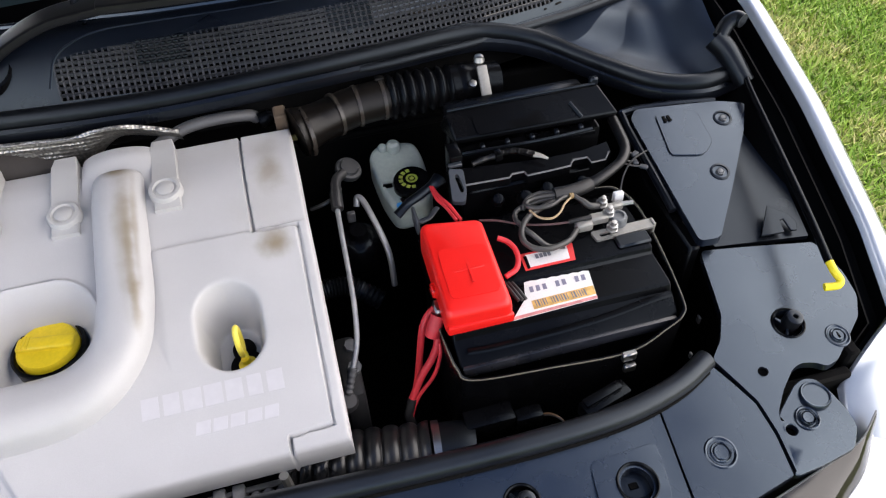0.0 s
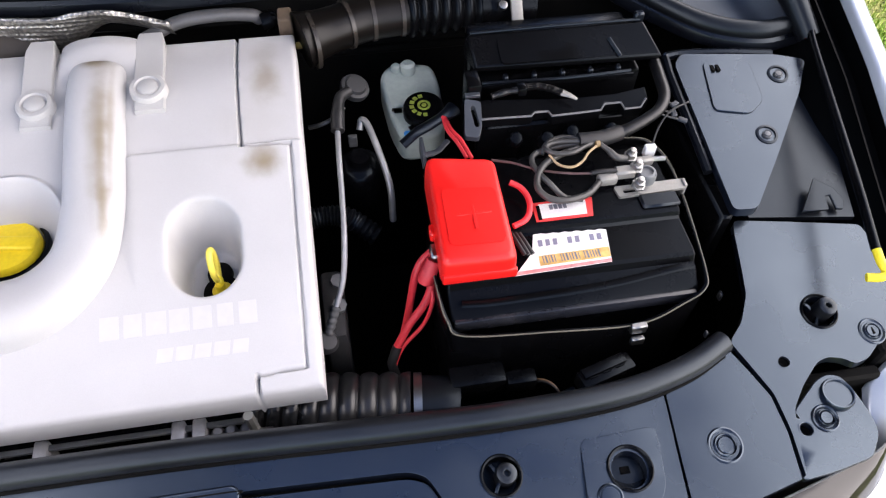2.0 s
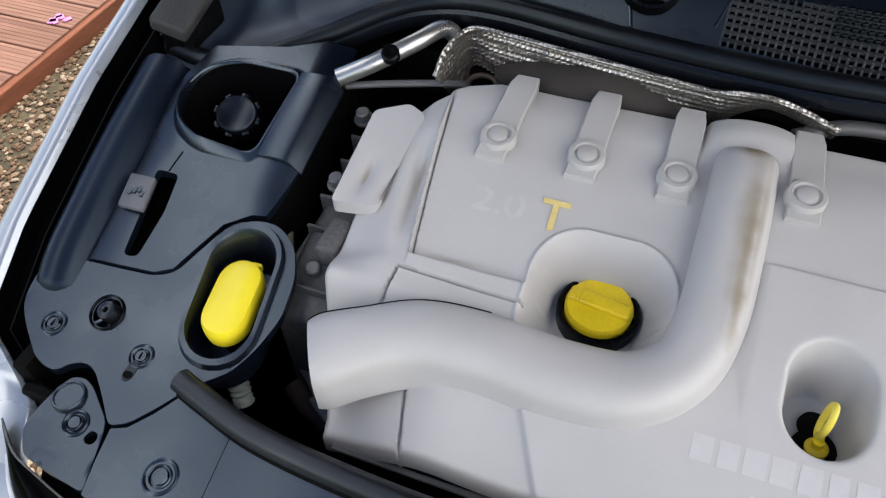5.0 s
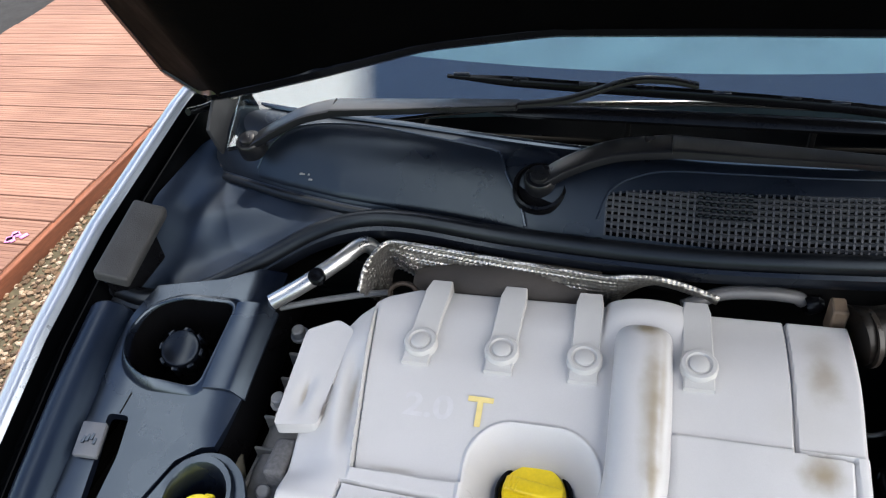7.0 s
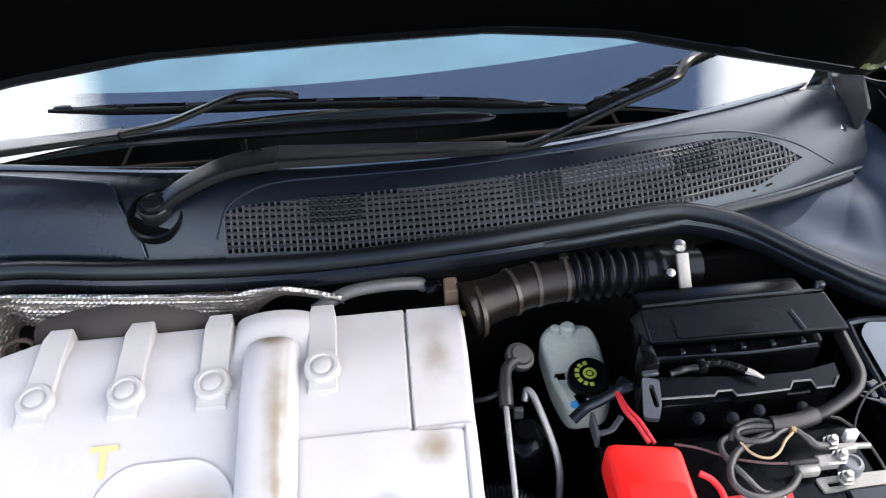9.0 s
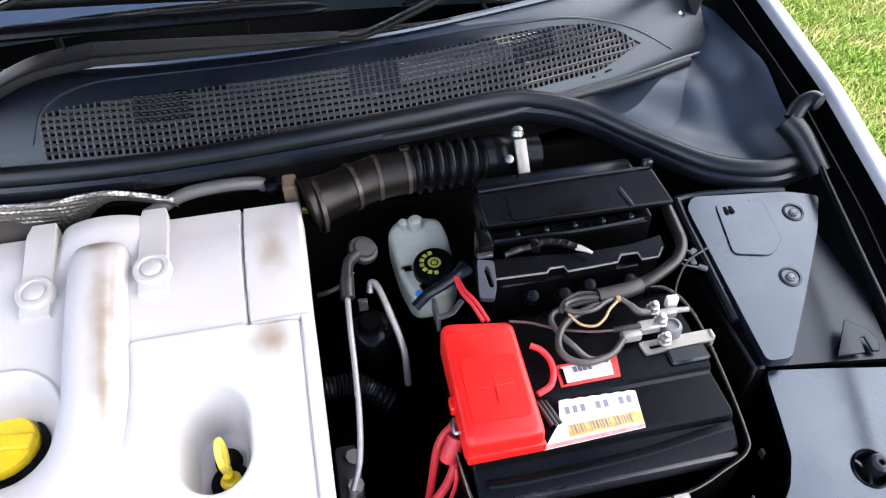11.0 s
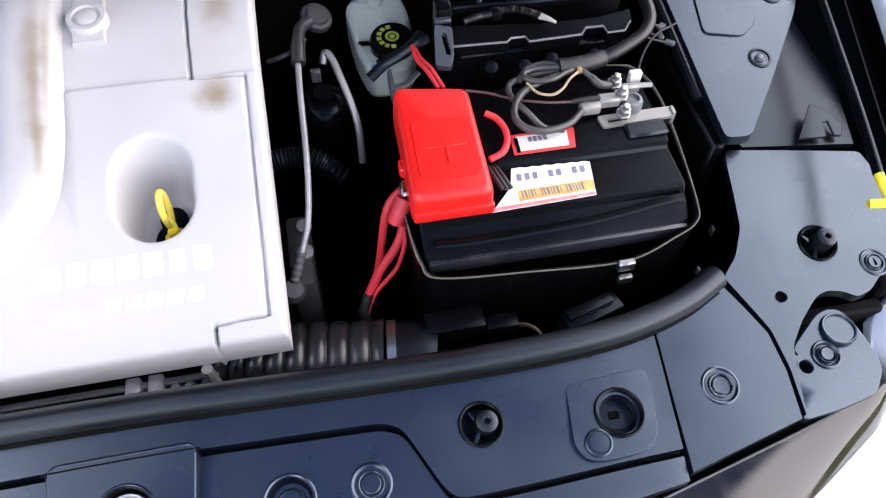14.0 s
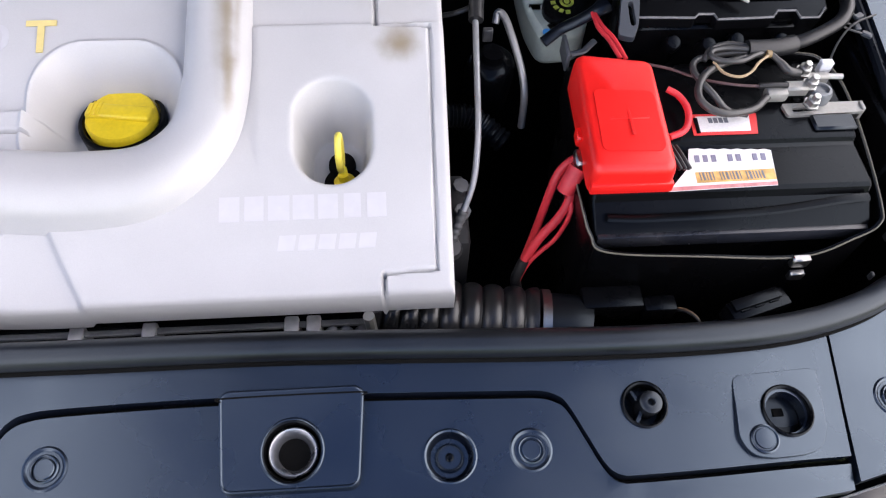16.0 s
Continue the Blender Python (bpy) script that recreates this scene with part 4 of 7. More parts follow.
part("bead", tube([cowl(x, v) + Vector((0, 0, -0.0006)) for x, v in bead], 0.0018, 8, 8), COWLM, scuttle)
# dark rubber edge along the front of the panel
part("front_rubber", tube([cowl(-0.665 + 1.315 * i / 24, 0.0) + Vector((0, -0.007, -0.004)) for i in range(25)], 0.006, 10, 3), RUBBER, scuttle)
# step of the left half: its edge runs across, turns down and round the wiper spindle
LEFTLINE = [(-0.600, 0.10), (-0.585, 0.30), (-0.55, 0.60), (-0.50, 0.772), (-0.434, 0.849), (-0.344, 0.806), (-0.267, 0.766), (-0.250, 0.745), (-0.241, 0.68), (-0.231, 0.466), (-0.214, 0.25), (-0.205, 0.06)]


def step_top(x):
    return float(np.interp(x, (-0.600, -0.585, -0.55, -0.50, -0.434, -0.344, -0.267, -0.250, -0.241, -0.231, -0.214, -0.205), (0.12, 0.30, 0.60, 0.772, 0.849, 0.806, 0.766, 0.745, 0.68, 0.466, 0.25, 0.08)))


def left_panel(u, v):
    x = -0.598 + 0.391 * u
    return cowl(x, 0.035 + (step_top(x) - 0.035) * v) + Vector((0, 0, 0.0042))


part("raised_panel", grid(left_panel, 90, 14, 0.005), COWLM, scuttle, bevel=0.0010)
part("step_edge", tube([cowl(x, v) + Vector((0, 0, 0.0038)) for x, v in LEFTLINE], 0.0016, 8, 6), TRIM, scuttle, "thin worn edge of the step")
# wiper spindle pocket
part("spindle_pocket", lathe([(0.033, -0.010), (0.031, -0.0005), (0.028, 0.0005), (0.024, -0.006), (0, -0.006)], cowl(-0.192, 0.42) + Vector((0, 0, 0.0035)), (0, -0.5, 1)), BLACK, scuttle)
for mx, mv, w in ((-0.518, 0.150, 0.004), (-0.504, 0.115, 0.003), (-0.507, 0.155, 0.0015)):
    p = cowl(mx, mv) + Vector((0, 0, 0.0046))
    part("clip_mark", rbox(p - Vector((w, 0.002, 0.001)), p + Vector((w, 0.002, 0.0008)), 0.0005, 1), LEAD, scuttle, "scuffed clip in the panel")

# ---- windscreen ----
ws = thing("windscreen", (0, 0.8, 0.95), "curved tinted windscreen reflecting the sky", "windscreen")


def screen(u, v):
    """The glass: crowned across, sloping back from its lower edge."""
    x = (-0.655 + 1.31 * u) * (1 + 0.03 * v)
    s_ = 0.75 * v
    return Vector((x, 0.750 - 0.15 * x * x + s_ * 0.86, 0.974 - 0.13 * x * x + s_ * 0.50))


glass = bpy.data.materials.new("windscreen_glass")
glass.use_nodes = True
gb = glass.node_tree.nodes["Principled BSDF"]
gb.inputs["Base Color"].default_value, gb.inputs["Roughness"].default_value = (0.62, 0.78, 0.84, 1), 0.02
gb.inputs["Transmission Weight"].default_value, gb.inputs["IOR"].default_value = 1.0, 1.95
gp = part("pane", grid(screen, 40, 24, 0.004), glass, ws, "curved laminated glass")
gp.visible_shadow = False
part("black_band", grid(lambda u, v: screen(u, (0.045 + 0.36 * (1.31 * u - 0.655) ** 2) / 0.75 * v) + Vector((0, 0.002, -0.006)), 40, 4, 0.001), mat("black_print", (0.002, 0.0022, 0.003), 0.7, bump=0.0, spec=0.05), ws, "black printed lower edge")
dash = thing("dashboard", (0, 1.1, 0.9), "grey dashboard top behind the windscreen", "dashboard")
part("top", grid(lambda u, v: Vector((-0.68 + 1.36 * u, 0.79 + 0.05 * (-0.68 + 1.36 * u) ** 2 + 0.60 * v, 0.950 - 0.13 * (-0.68 + 1.36 * u) ** 2 + 0.03 * v)), 24, 10, 0.02), mat("dash_vinyl", (0.060, 0.100, 0.118), 0.8, grain=600, bump=0.2, spec=0.05), dash)
roof = thing("cabin_shell", (0, 1.9, 0.8), "dark cabin and roof behind the windscreen", "cabin")
CLOTH = mat("dark_cabin_cloth", (0.006, 0.0065, 0.007), 0.9, grain=300, bump=0.3, spec=0.02)
for nm, lo, hi in (("roof_lining", (-0.70, 1.45, 1.36), (0.70, 2.6, 1.44)), ("rear_wall", (-0.72, 2.5, 0.3), (0.72, 2.6, 1.359)), ("side_wall", (-0.80, 1.05, 0.3), (-0.72, 2.6, 0.95)), ("side_wall", (0.72, 1.05, 0.3), (0.80, 2.6, 0.95)), ("cabin_floor", (-0.719, 1.0, 0.28), (0.719, 2.499, 0.34))):
    part(nm, rbox(lo, hi, 0.02, 2), CLOTH, roof)
part("roof_skin", rbox((-0.69, 1.46, 1.441), (0.69, 2.58, 1.455), 0.006, 2), SILVER, roof, "silver roof")

# ---- wipers ----
WIPERM = mat("satin_black_arm", (0.0055, 0.006, 0.0075), 0.30, grain=700, bump=0.1, dust=0.006, spec=0.32)


def wiper(name_pts, blade, label):
    w = thing("wiper", name_pts[0], label, "wiper", "wipers")
    p0 = Vector(name_pts[0])
    part("arm_head", lathe([(0.0, 0.010), (0.0165, 0.0095), (0.0185, 0.007), (0.019, -0.014), (0, -0.014)], p0, (0, -0.3, 1)), WIPERM, w)
    part("nut_cap", lathe([(0.0118, 0.008), (0.0118, 0.0115), (0.0105, 0.0140), (0.006, 0.0152), (0, 0.0155)], p0, (0, -0.3, 1), 20), WIPERM, w, "rounded cap over the nut")
    part("arm", tube(name_pts[:4], lambda t: 0.0150 + 0.002 * t, 16, 8, flat=0.36, square=0.35), WIPERM, w)
    part("arm_sleeve", tube(name_pts[3:5], lambda t: 0.0175 - 0.008 * t, 16, 4, flat=0.34, square=0.3), WIPERM, w)
    part("arm_rod", tube(name_pts[4:], 0.0060, 12, 8, flat=0.5, square=0.45), WIPERM, w)
    b = part("blade", tube(blade, lambda t: 0.006 * min(1, 0.35 + 5 * t, 0.35 + 5 * (1 - t)), 8, 8, flat=1.2), BLACK, w, "slim black wiper blade")
    n = 9
    line = smooth_line(blade, 8)
    for i in range(n):
        q = line[int((i + 0.5) * len(line) / n)]
        part("clip", rbox((-0.010, -0.0025, -0.003), (0.010, 0.0025, 0.0015), 0.001, 1, m=Matrix.Translation(q + Vector((0, -0.002, 0.006)))), BLACK if i % 2 else PLASTIC, b)
    return w


wiper([(-0.600, 0.664, 0.940), (-0.565, 0.672, 0.958), (-0.520, 0.681, 0.978), (-0.473, 0.684, 0.989), (-0.225, 0.648, 1.020), (-0.17, 0.650, 1.027), (-0.102, 0.668, 1.042), (-0.06, 0.672, 1.042), (-0.027, 0.672, 1.036)],
      [(-0.325, 0.715, 1.021), (-0.17, 0.693, 1.022), (0.0, 0.686, 1.016), (0.14, 0.688, 1.004), (0.266, 0.694, 0.984)], "long black wiper parked across the windscreen base")
wiper([(-0.192, 0.588, 0.956), (-0.158, 0.596, 0.975), (-0.11, 0.602, 0.992), (-0.051, 0.602, 1.000), (0.20, 0.598, 0.990), (0.235, 0.600, 0.991), (0.34, 0.632, 1.015), (0.40, 0.650, 1.028), (0.425, 0.668, 1.045), (0.50, 0.700, 1.052)],
      [(0.276, 0.637, 1.000), (0.36, 0.660, 1.018), (0.45, 0.688, 1.038), (0.56, 0.725, 1.055)], "black wiper rising along the windscreen edge")
spoil = thing("wind_deflector", (-0.04, 0.66, 0.98), "long rounded black deflector below the wiper blade", "deflector")
part("bar", tube([(-0.27, 0.672, 0.998), (-0.15, 0.660, 1.004), (0.0, 0.654, 1.004), (0.12, 0.652, 1.002), (0.195, 0.650, 1.000)], lambda t: 0.0125 * math.sqrt(max(0.02, 1 - (2 * t - 1) ** 6)), 12, 8, flat=0.6), BLACK, spoil)
for s in (-1, 1):
    part("bracket", rbox((s * 0.10 - 0.003, 0.664, 0.955), (s * 0.10 + 0.003, 0.674, 0.998), 0.001, 1), DARK, spoil)

# ---- open bonnet overhead ----
bon = thing("bonnet", (0, 0.74, 1.05), "raised bonnet with a dark underside", "bonnet")
TILT_B = radians(62)


def hood(u, v, off=0.0):
    x = -0.765 + 1.53 * u
    a = abs(x)
    w = np.interp(a, (0, 0.2, 0.34, 0.46, 0.60, 0.68, 0.765), (0.735, 0.73, 0.682, 0.622, 0.63, 0.715, 0.757))
    zz = np.interp(a, (0, 0.2, 0.34, 0.46, 0.60, 0.68, 0.765), (1.070, 1.071, 1.074, 1.066, 1.030, 0.982, 0.998))
    d = 0.98 * v * (1 - 0.10 * a)
    return Vector((x * np.interp(v, (0, 0.6, 0.72, 0.8, 0.9, 1), (1, 0.97, 0.93, 0.86, 0.72, 0.55)), w - d * math.cos(TILT_B) + off * math.sin(TILT_B), zz + d * math.sin(TILT_B) + off * math.cos(TILT_B)))


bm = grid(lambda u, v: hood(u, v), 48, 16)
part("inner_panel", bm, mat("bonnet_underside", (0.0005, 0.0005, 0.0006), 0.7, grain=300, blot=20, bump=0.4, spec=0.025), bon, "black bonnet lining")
bm = grid(lambda u, v: hood(u, v, 0.02) , 48, 16)
part("skin", bm, SILVER, bon, "silver painted outer skin")
# lip out of view behind the bonnet, added to keep sun off the scuttle
bm = grid(lambda u, v: hood(u, 0.0, 0.02).lerp(Vector((hood(u, 0.0).x, hood(u, 0.0).y + 0.020 + 0.080 * ss(0.63, 0.70, abs(hood(u, 0.0).x)), hood(u, 0.0).z + 0.018)), v), 48, 4, 0.004)
part("bonnet_shade_lip", bm, BLACK, bon, "unseen black lip added behind the bonnet to shade the scuttle")
bm = tube([hood(i / 40, 0.0, 0.008) for i in range(41)], 0.011, 8, 2)
part("rear_edge", bm, BLACK, bon)
for s in (0, 1):
    bm = tube([hood(s, v / 10, 0.01) for v in range(11)], 0.012, 8, 2)
    part("side_edge", bm, BLACK, bon)
for s in (-1, 1):
    # bent steel plate standing on the inner wing, with a raised fold, and a curved link above it
    rows = [((0.717, 0.975), (0.735, 0.978), (0.772, 0.970), (0.797, 0.962)), ((0.700, 0.962), (0.720, 0.965), (0.766, 0.955), (0.792, 0.945)), ((0.684, 0.947), (0.708, 0.948), (0.755, 0.942), (0.784, 0.924)), ((0.692, 0.916), (0.706, 0.918), (0.733, 0.920), (0.757, 0.905)), ((0.705, 0.886), (0.708, 0.895), (0.712, 0.899), (0.734, 0.887))]
    fold = (0.0, 0.004, 0.013, 0.002)
    bm = bmesh.new()
    vs = [[bm.verts.new((s * (0.672 - fold[k]), y, z)) for k, (y, z) in enumerate(row)] for row in rows]
    for a, b in zip(vs, vs[1:]):
        for k in range(3):
            bm.faces.new((a[k], a[k + 1], b[k + 1], b[k]))
    ext = bmesh.ops.extrude_face_region(bm, geom=list(bm.faces))
    for v in (g for g in ext["geom"] if isinstance(g, bmesh.types.BMVert)):
        v.co.x += s * 0.005
    arm = part("hinge", bm, HINGEM, bon, "dark bent steel bonnet hinge", bevel=0.001)
    part("hinge_bolt", lathe([(0.006, 0), (0.006, 0.006), (0, 0.007)], (s * 0.664, 0.712, 0.905), (-s, -0.3, 0.2), 6), LEAD, arm)
    part("hinge_bolt", lathe([(0.006, 0), (0.006, 0.005), (0, 0.006)], (s * 0.660, 0.748, 0.968), (-s, -0.3, 0.2), 6), LEAD, arm)
    part("hinge_link", tube([(s * 0.700, 0.690, 0.972), (s * 0.692, 0.720, 0.963), (s * 0.688, 0.752, 0.957), (s * 0.684, 0.772, 0.965), (s * 0.690, 0.755, 0.985), (s * 0.700, 0.742, 1.004)], 0.0055, 10, 8), BLACK, arm, "curved black link")
    part("hinge_foot", rbox((min(s * 0.655, s * 0.69), 0.690, 0.872), (max(s * 0.655, s * 0.69), 0.735, 0.884), 0.003, 2), HINGEM, arm, "worn bolted foot")


# ---- engine cover ----
def z_cover(y):
    """Height of the cover's main surface: level at the back, falling to the front."""
    z = 0.772 + 0.357 * (y - 0.12)
    flat = 0.873 - 0.06 * max(0.0, y - 0.44)
    k = 0.006
    return -k * math.log(math.exp(-z / k) + math.exp(-flat / k))


def capsule(x, y, cx, cy, hx, hy):
    """Signed distance to an upright slot."""
    dy = max(0.0, abs(y - cy) - (hy - hx))
    return math.hypot(x - cx, dy) - hx


def rrect(x, y, x0, x1, y0, y1, r):
    dx, dy = abs(x - (x0 + x1) / 2) - (x1 - x0) / 2 + r, abs(y - (y0 + y1) / 2) - (y1 - y0) / 2 + r
    return math.hypot(max(dx, 0), max(dy, 0)) + min(max(dx, dy), 0) - r


def groove(d, w=0.0019, h=0.006):
    return -h * max(0.0, 1 - (d / w) ** 2)


def seg(x, y, ax, ay, bx, by):
    t = min(1.0, max(0.0, ((x - ax) * (bx - ax) + (y - ay) * (by - ay)) / ((bx - ax) ** 2 + (by - ay) ** 2)))
    return math.hypot(x - ax - t * (bx - ax), y - ay - t * (by - ay))


def cover_height(x, y):
    z = z_cover(y)
    # lower-left quarter falls away under the duct
    z -= 0.042 * ss(-0.25, -0.375, x) * ss(0.235, 0.185, y)
    # front panel stands proud of the left part
    edge = -0.205 + (0.176 - y) * 0.52
    z -= 0.006 * ss(edge + 0.003, edge - 0.003, x) * ss(0.24, 0.22, y)
    # sunken panel with the displacement mark
    lx = -0.338 - 0.10 * max(0.0, y - 0.27) ** 0.9
    inx = ss(lx - 0.0016, lx + 0.0016, x) * ss(-0.055, -0.062, x)
    z -= 0.0085 * inx * ss(0.2685, 0.2715, y) * ss(0.462, 0.40, y)
    z -= 0.004 * ss(lx - 0.001, lx - 0.004, x) * ss(0.25, 0.28, y)
    # hollow in the left shoulder beside the seam, under an upturned rim
    z -= 0.013 * math.exp(-((x - lx + 0.013) / 0.0085) ** 2) * ss(0.275, 0.325, y) * ss(0.405, 0.350, y)
    z += groove(x - lx, 0.0016, 0.007) * ss(0.268, 0.275, y) * ss(0.46, 0.43, y)
    # the shoulder falls away to the outside
    z -= 0.020 * ss(-0.352, -0.42, x) * ss(0.23, 0.27, y)
    # raised right front panel
    z += 0.0035 * ss(0.3395, 0.3365, y) * max(ss(-0.045, -0.030, x), ss(0.255, 0.205, y))
    # hump over the duct's rear end
    if y > 0.42:
        z += 0.017 * math.sqrt(max(0.0, 1 - ((x + 0.064) / 0.043) ** 2)) * ss(0.425, 0.47, y)
    # oil filler recess
    d = rrect(x, y, -0.228, -0.098, 0.205, 0.334, 0.045)
    if d < 0.004:
        floor = 0.777 + 0.10 * (y - 0.283)
        z = z + (min(z, floor) - z) * ss(0.002, -0.030, d) + 0.003 * ss(0.004, 0.0, d) * ss(-0.006, 0.0, d)
    # dipstick well
    d = capsule(x, y, 0.031, 0.243, 0.034, 0.0455)
    if d < 0.004:
        floor = 0.762 + 0.12 * (y - 0.243)
        z = z + (min(z, floor) - z) * ss(0.001, -0.0125, d) - 0.0008 * ss(0.004, 0.0, d)
    # seams
    if y > 0.335:
        z += groove(x - 0.071)
    z += groove(seg(x, y, 0.071, 0.3365, 0.1185, 0.3345), 0.0019, 0.005)
    z += groove(seg(x, y, 0.1185, 0.3345, 0.1145, 0.126), 0.0019, 0.004)
    z += groove(seg(x, y, 0.1145, 0.126, 0.071, 0.124), 0.0020, 0.005)
    z += groove(seg(x, y, 0.071, 0.124, 0.070, 0.09), 0.0021, 0.007)
    z += groove(seg(x, y, -0.308, 0.18, -0.286, 0.10), 0.0018, 0.006)
    z += groove(seg(x, y, -0.352, 0.205, -0.345, 0.255), 0.0019, 0.007)
    z += groove(seg(x, y, -0.345, 0.255, -0.225, 0.252), 0.0019, 0.007)
    return z


YS = (0.10, 0.13, 0.17, 0.23, 0.27, 0.31, 0.36, 0.41, 0.44, 0.465, 0.485)
XL = (-0.366, -0.371, -0.385, -0.410, -0.413, -0.414, -0.412, -0.400, -0.380, -0.352, -0.31)
XR = (0.128, 0.1285, 0.129, 0.130, 0.1305, 0.131, 0.131, 0.132, 0.132, 0.132, 0.131)
NX, NY = 380, 280
bm = bmesh.new()
vs = []
for j in range(NY + 1):
    row = []
    for i in range(NX + 1):
        u = i / NX
        yr = 0.483
        y0 = 0.108 + 0.007 * ss(0.35, 0.0, u)
        y = y0 + (yr - y0) * j / NY
        x = float(np.interp(y, YS, XL) + (np.interp(y, YS, XR) - np.interp(y, YS, XL)) * u)
        d = min(x - np.interp(y, YS, XL), np.interp(y, YS, XR) - x, y - y0, yr - y)
        r = 0.005
        drop = r * (1 - math.sqrt(max(0.0, 1 - (1 - min(d, r) / r) ** 2)))
        row.append(bm.verts.new((x, y, cover_height(x, y) - drop)))
    vs.append(row)
for j in range(NY):
    for i in range(NX):
        bm.faces.new((vs[j][i], vs[j][i + 1], vs[j + 1][i + 1], vs[j + 1][i]))
rim = vs[0] + [r[-1] for r in vs[1:]] + vs[-1][-2::-1] + [r[0] for r in vs[-2:0:-1]]
low_rim = [bm.verts.new((v.co.x, v.co.y, v.co.z - 0.024)) for v in rim]
for k in range(len(rim)):
    j = (k + 1) % len(rim)
    bm.faces.new((rim[k], low_rim[k], low_rim[j], rim[j]))

cover = thing("engine_cover", (-0.13, 0.3, 0.73), "silver plastic engine cover with brown stains", "engine cover")
# stains of baked oil: along the duct's crest and near the right edge
STAINED_SHADED = mat("stained_shaded_cover_plastic", (0.46, 0.455, 0.455), 0.42, grain=1200, gvar=0.06, bvar=0.05, bump=0.2)


def add_blotches(m, spots):
    """Brown blotches of irregular outline: spots of (x, y, half-width, half-length, strength)."""
    n, l = m.node_tree.nodes, m.node_tree.links
    b = n["Principled BSDF"]
    src = b.inputs["Base Color"].links[0].from_socket
    co = n.new("ShaderNodeTexCoord")
    no = n.new("ShaderNodeTexNoise")
    no.inputs["Scale"].default_value, no.inputs["Detail"].default_value, no.inputs["Roughness"].default_value = 38, 5, 0.5
    l.new(co.outputs["Object"], no.inputs["Vector"])
    for cx, cy, hx, hy, k in spots:
        mp = n.new("ShaderNodeMapping")
        mp.vector_type = "TEXTURE"
        mp.inputs["Location"].default_value, mp.inputs["Scale"].default_value = (cx, cy, 0), (hx, hy, 1000)
        l.new(co.outputs["Object"], mp.inputs["Vector"])
        le = n.new("ShaderNodeVectorMath")
        le.operation = "LENGTH"
        l.new(mp.outputs["Vector"], le.inputs[0])
        ad = n.new("ShaderNodeMath")
        ad.operation = "MULTIPLY_ADD"
        l.new(no.outputs["Fac"], ad.inputs[0])
        ad.inputs[1].default_value = 1.0
        l.new(le.outputs["Value"], ad.inputs[2])
        r = n.new("ShaderNodeMapRange")
        r.inputs["From Min"].default_value, r.inputs["From Max"].default_value = 1.65, 0.55
        r.interpolation_type = "SMOOTHSTEP"
        r.inputs["To Min"].default_value, r.inputs["To Max"].default_value = 0.0, k
        l.new(ad.outputs["Value"], r.inputs["Value"])
        x = n.new("ShaderNodeMix")
        x.data_type = "RGBA"
        l.new(r.outputs["Result"], x.inputs["Factor"])
        l.new(src, x.inputs["A"])
        x.inputs["B"].default_value = (0.20, 0.155, 0.085, 1)
        src = x.outputs["Result"]
    l.new(src, b.inputs["Base Color"])


# the last four put shade into the colour: shoulder hollow, two dents, panel edge
add_blotches(STAINED_SHADED, [(0.099, 0.408, 0.020, 0.030, 0.55), (0.091, 0.318, 0.022, 0.020, 0.85), (0.10, 0.44, 0.022, 0.035, 0.30), (0.085, 0.36, 0.05, 0.06, 0.12), (-0.360, 0.345, 0.006, 0.03, 0.55), (-0.413, 0.338, 0.004, 0.018, 0.5), (-0.387, 0.325, 0.003, 0.012, 0.5), (-0.300, 0.276, 0.03, 0.004, 0.35)])
part("cover_body", bm, STAINED_SHADED, cover, sharp=55)

# the raised duct that runs forward and then across
DUCTM = mat("stained_duct_plastic", (0.46, 0.455, 0.455), 0.40, grain=1200, gvar=0.06, bvar=0.05, bump=0.2)
add_blotches(DUCTM, [(-0.058, 0.36, 0.013, 0.11, 0.55), (-0.055, 0.33, 0.006, 0.075, 0.5), (-0.064, 0.440, 0.016, 0.015, 1.0), (-0.066, 0.444, 0.008, 0.008, 0.8), (-0.053, 0.275, 0.006, 0.035, 0.6), (-0.047, 0.36, 0.004, 0.09, 0.4)])
duct_line = [(-0.066, 0.452, 0.862), (-0.066, 0.40, 0.858), (-0.066, 0.34, 0.842), (-0.068, 0.285, 0.824), (-0.082, 0.237, 0.808), (-0.120, 0.207, 0.799), (-0.18, 0.200, 0.798), (-0.24, 0.203, 0.800), (-0.30, 0.198, 0.799), (-0.35, 0.176, 0.792), (-0.388, 0.155, 0.785)]
bm = bmesh.new()
line = smooth_line(duct_line, 10)
rings = []
for i, p in enumerate(line):
    t = (line[min(i + 1, len(line) - 1)] - line[max(i - 1, 0)])
    t.z = 0
    t.normalize()
    sd = Vector((-t.y, t.x, 0))
    f = i / (len(line) - 1)
    w = 0.0295 + 0.004 * ss(0.35, 0.6, f) + 0.005 * ss(0.85, 1.0, f)
    h = 0.029 + 0.002 * ss(0.3, 0.6, f)
    endr = min(1.0, (i + 0.35) / 5.0)
    k1 = math.sqrt(1 - (1 - endr) ** 2)
    k2 = 1 - 0.10 * (1 - min(1.0, (len(line) - 1 - i) / 4.0)) ** 2
    ring = []
    for k in range(25):
        a = math.pi * k / 24
        cx, cz = math.cos(a), math.sin(a)
        ring.append(bm.verts.new(p + sd * w * k2 * math.copysign(abs(cx) ** 0.8, cx) * (0.75 + 0.25 * k1) + Vector((0, 0, h * k1 * k2 * abs(cz) ** 0.8))))
    low = []
    for v in (ring[-1], ring[0]):
        low.append(bm.verts.new(v.co - Vector((0, 0, 0.028))))
    rings.append(ring + low)
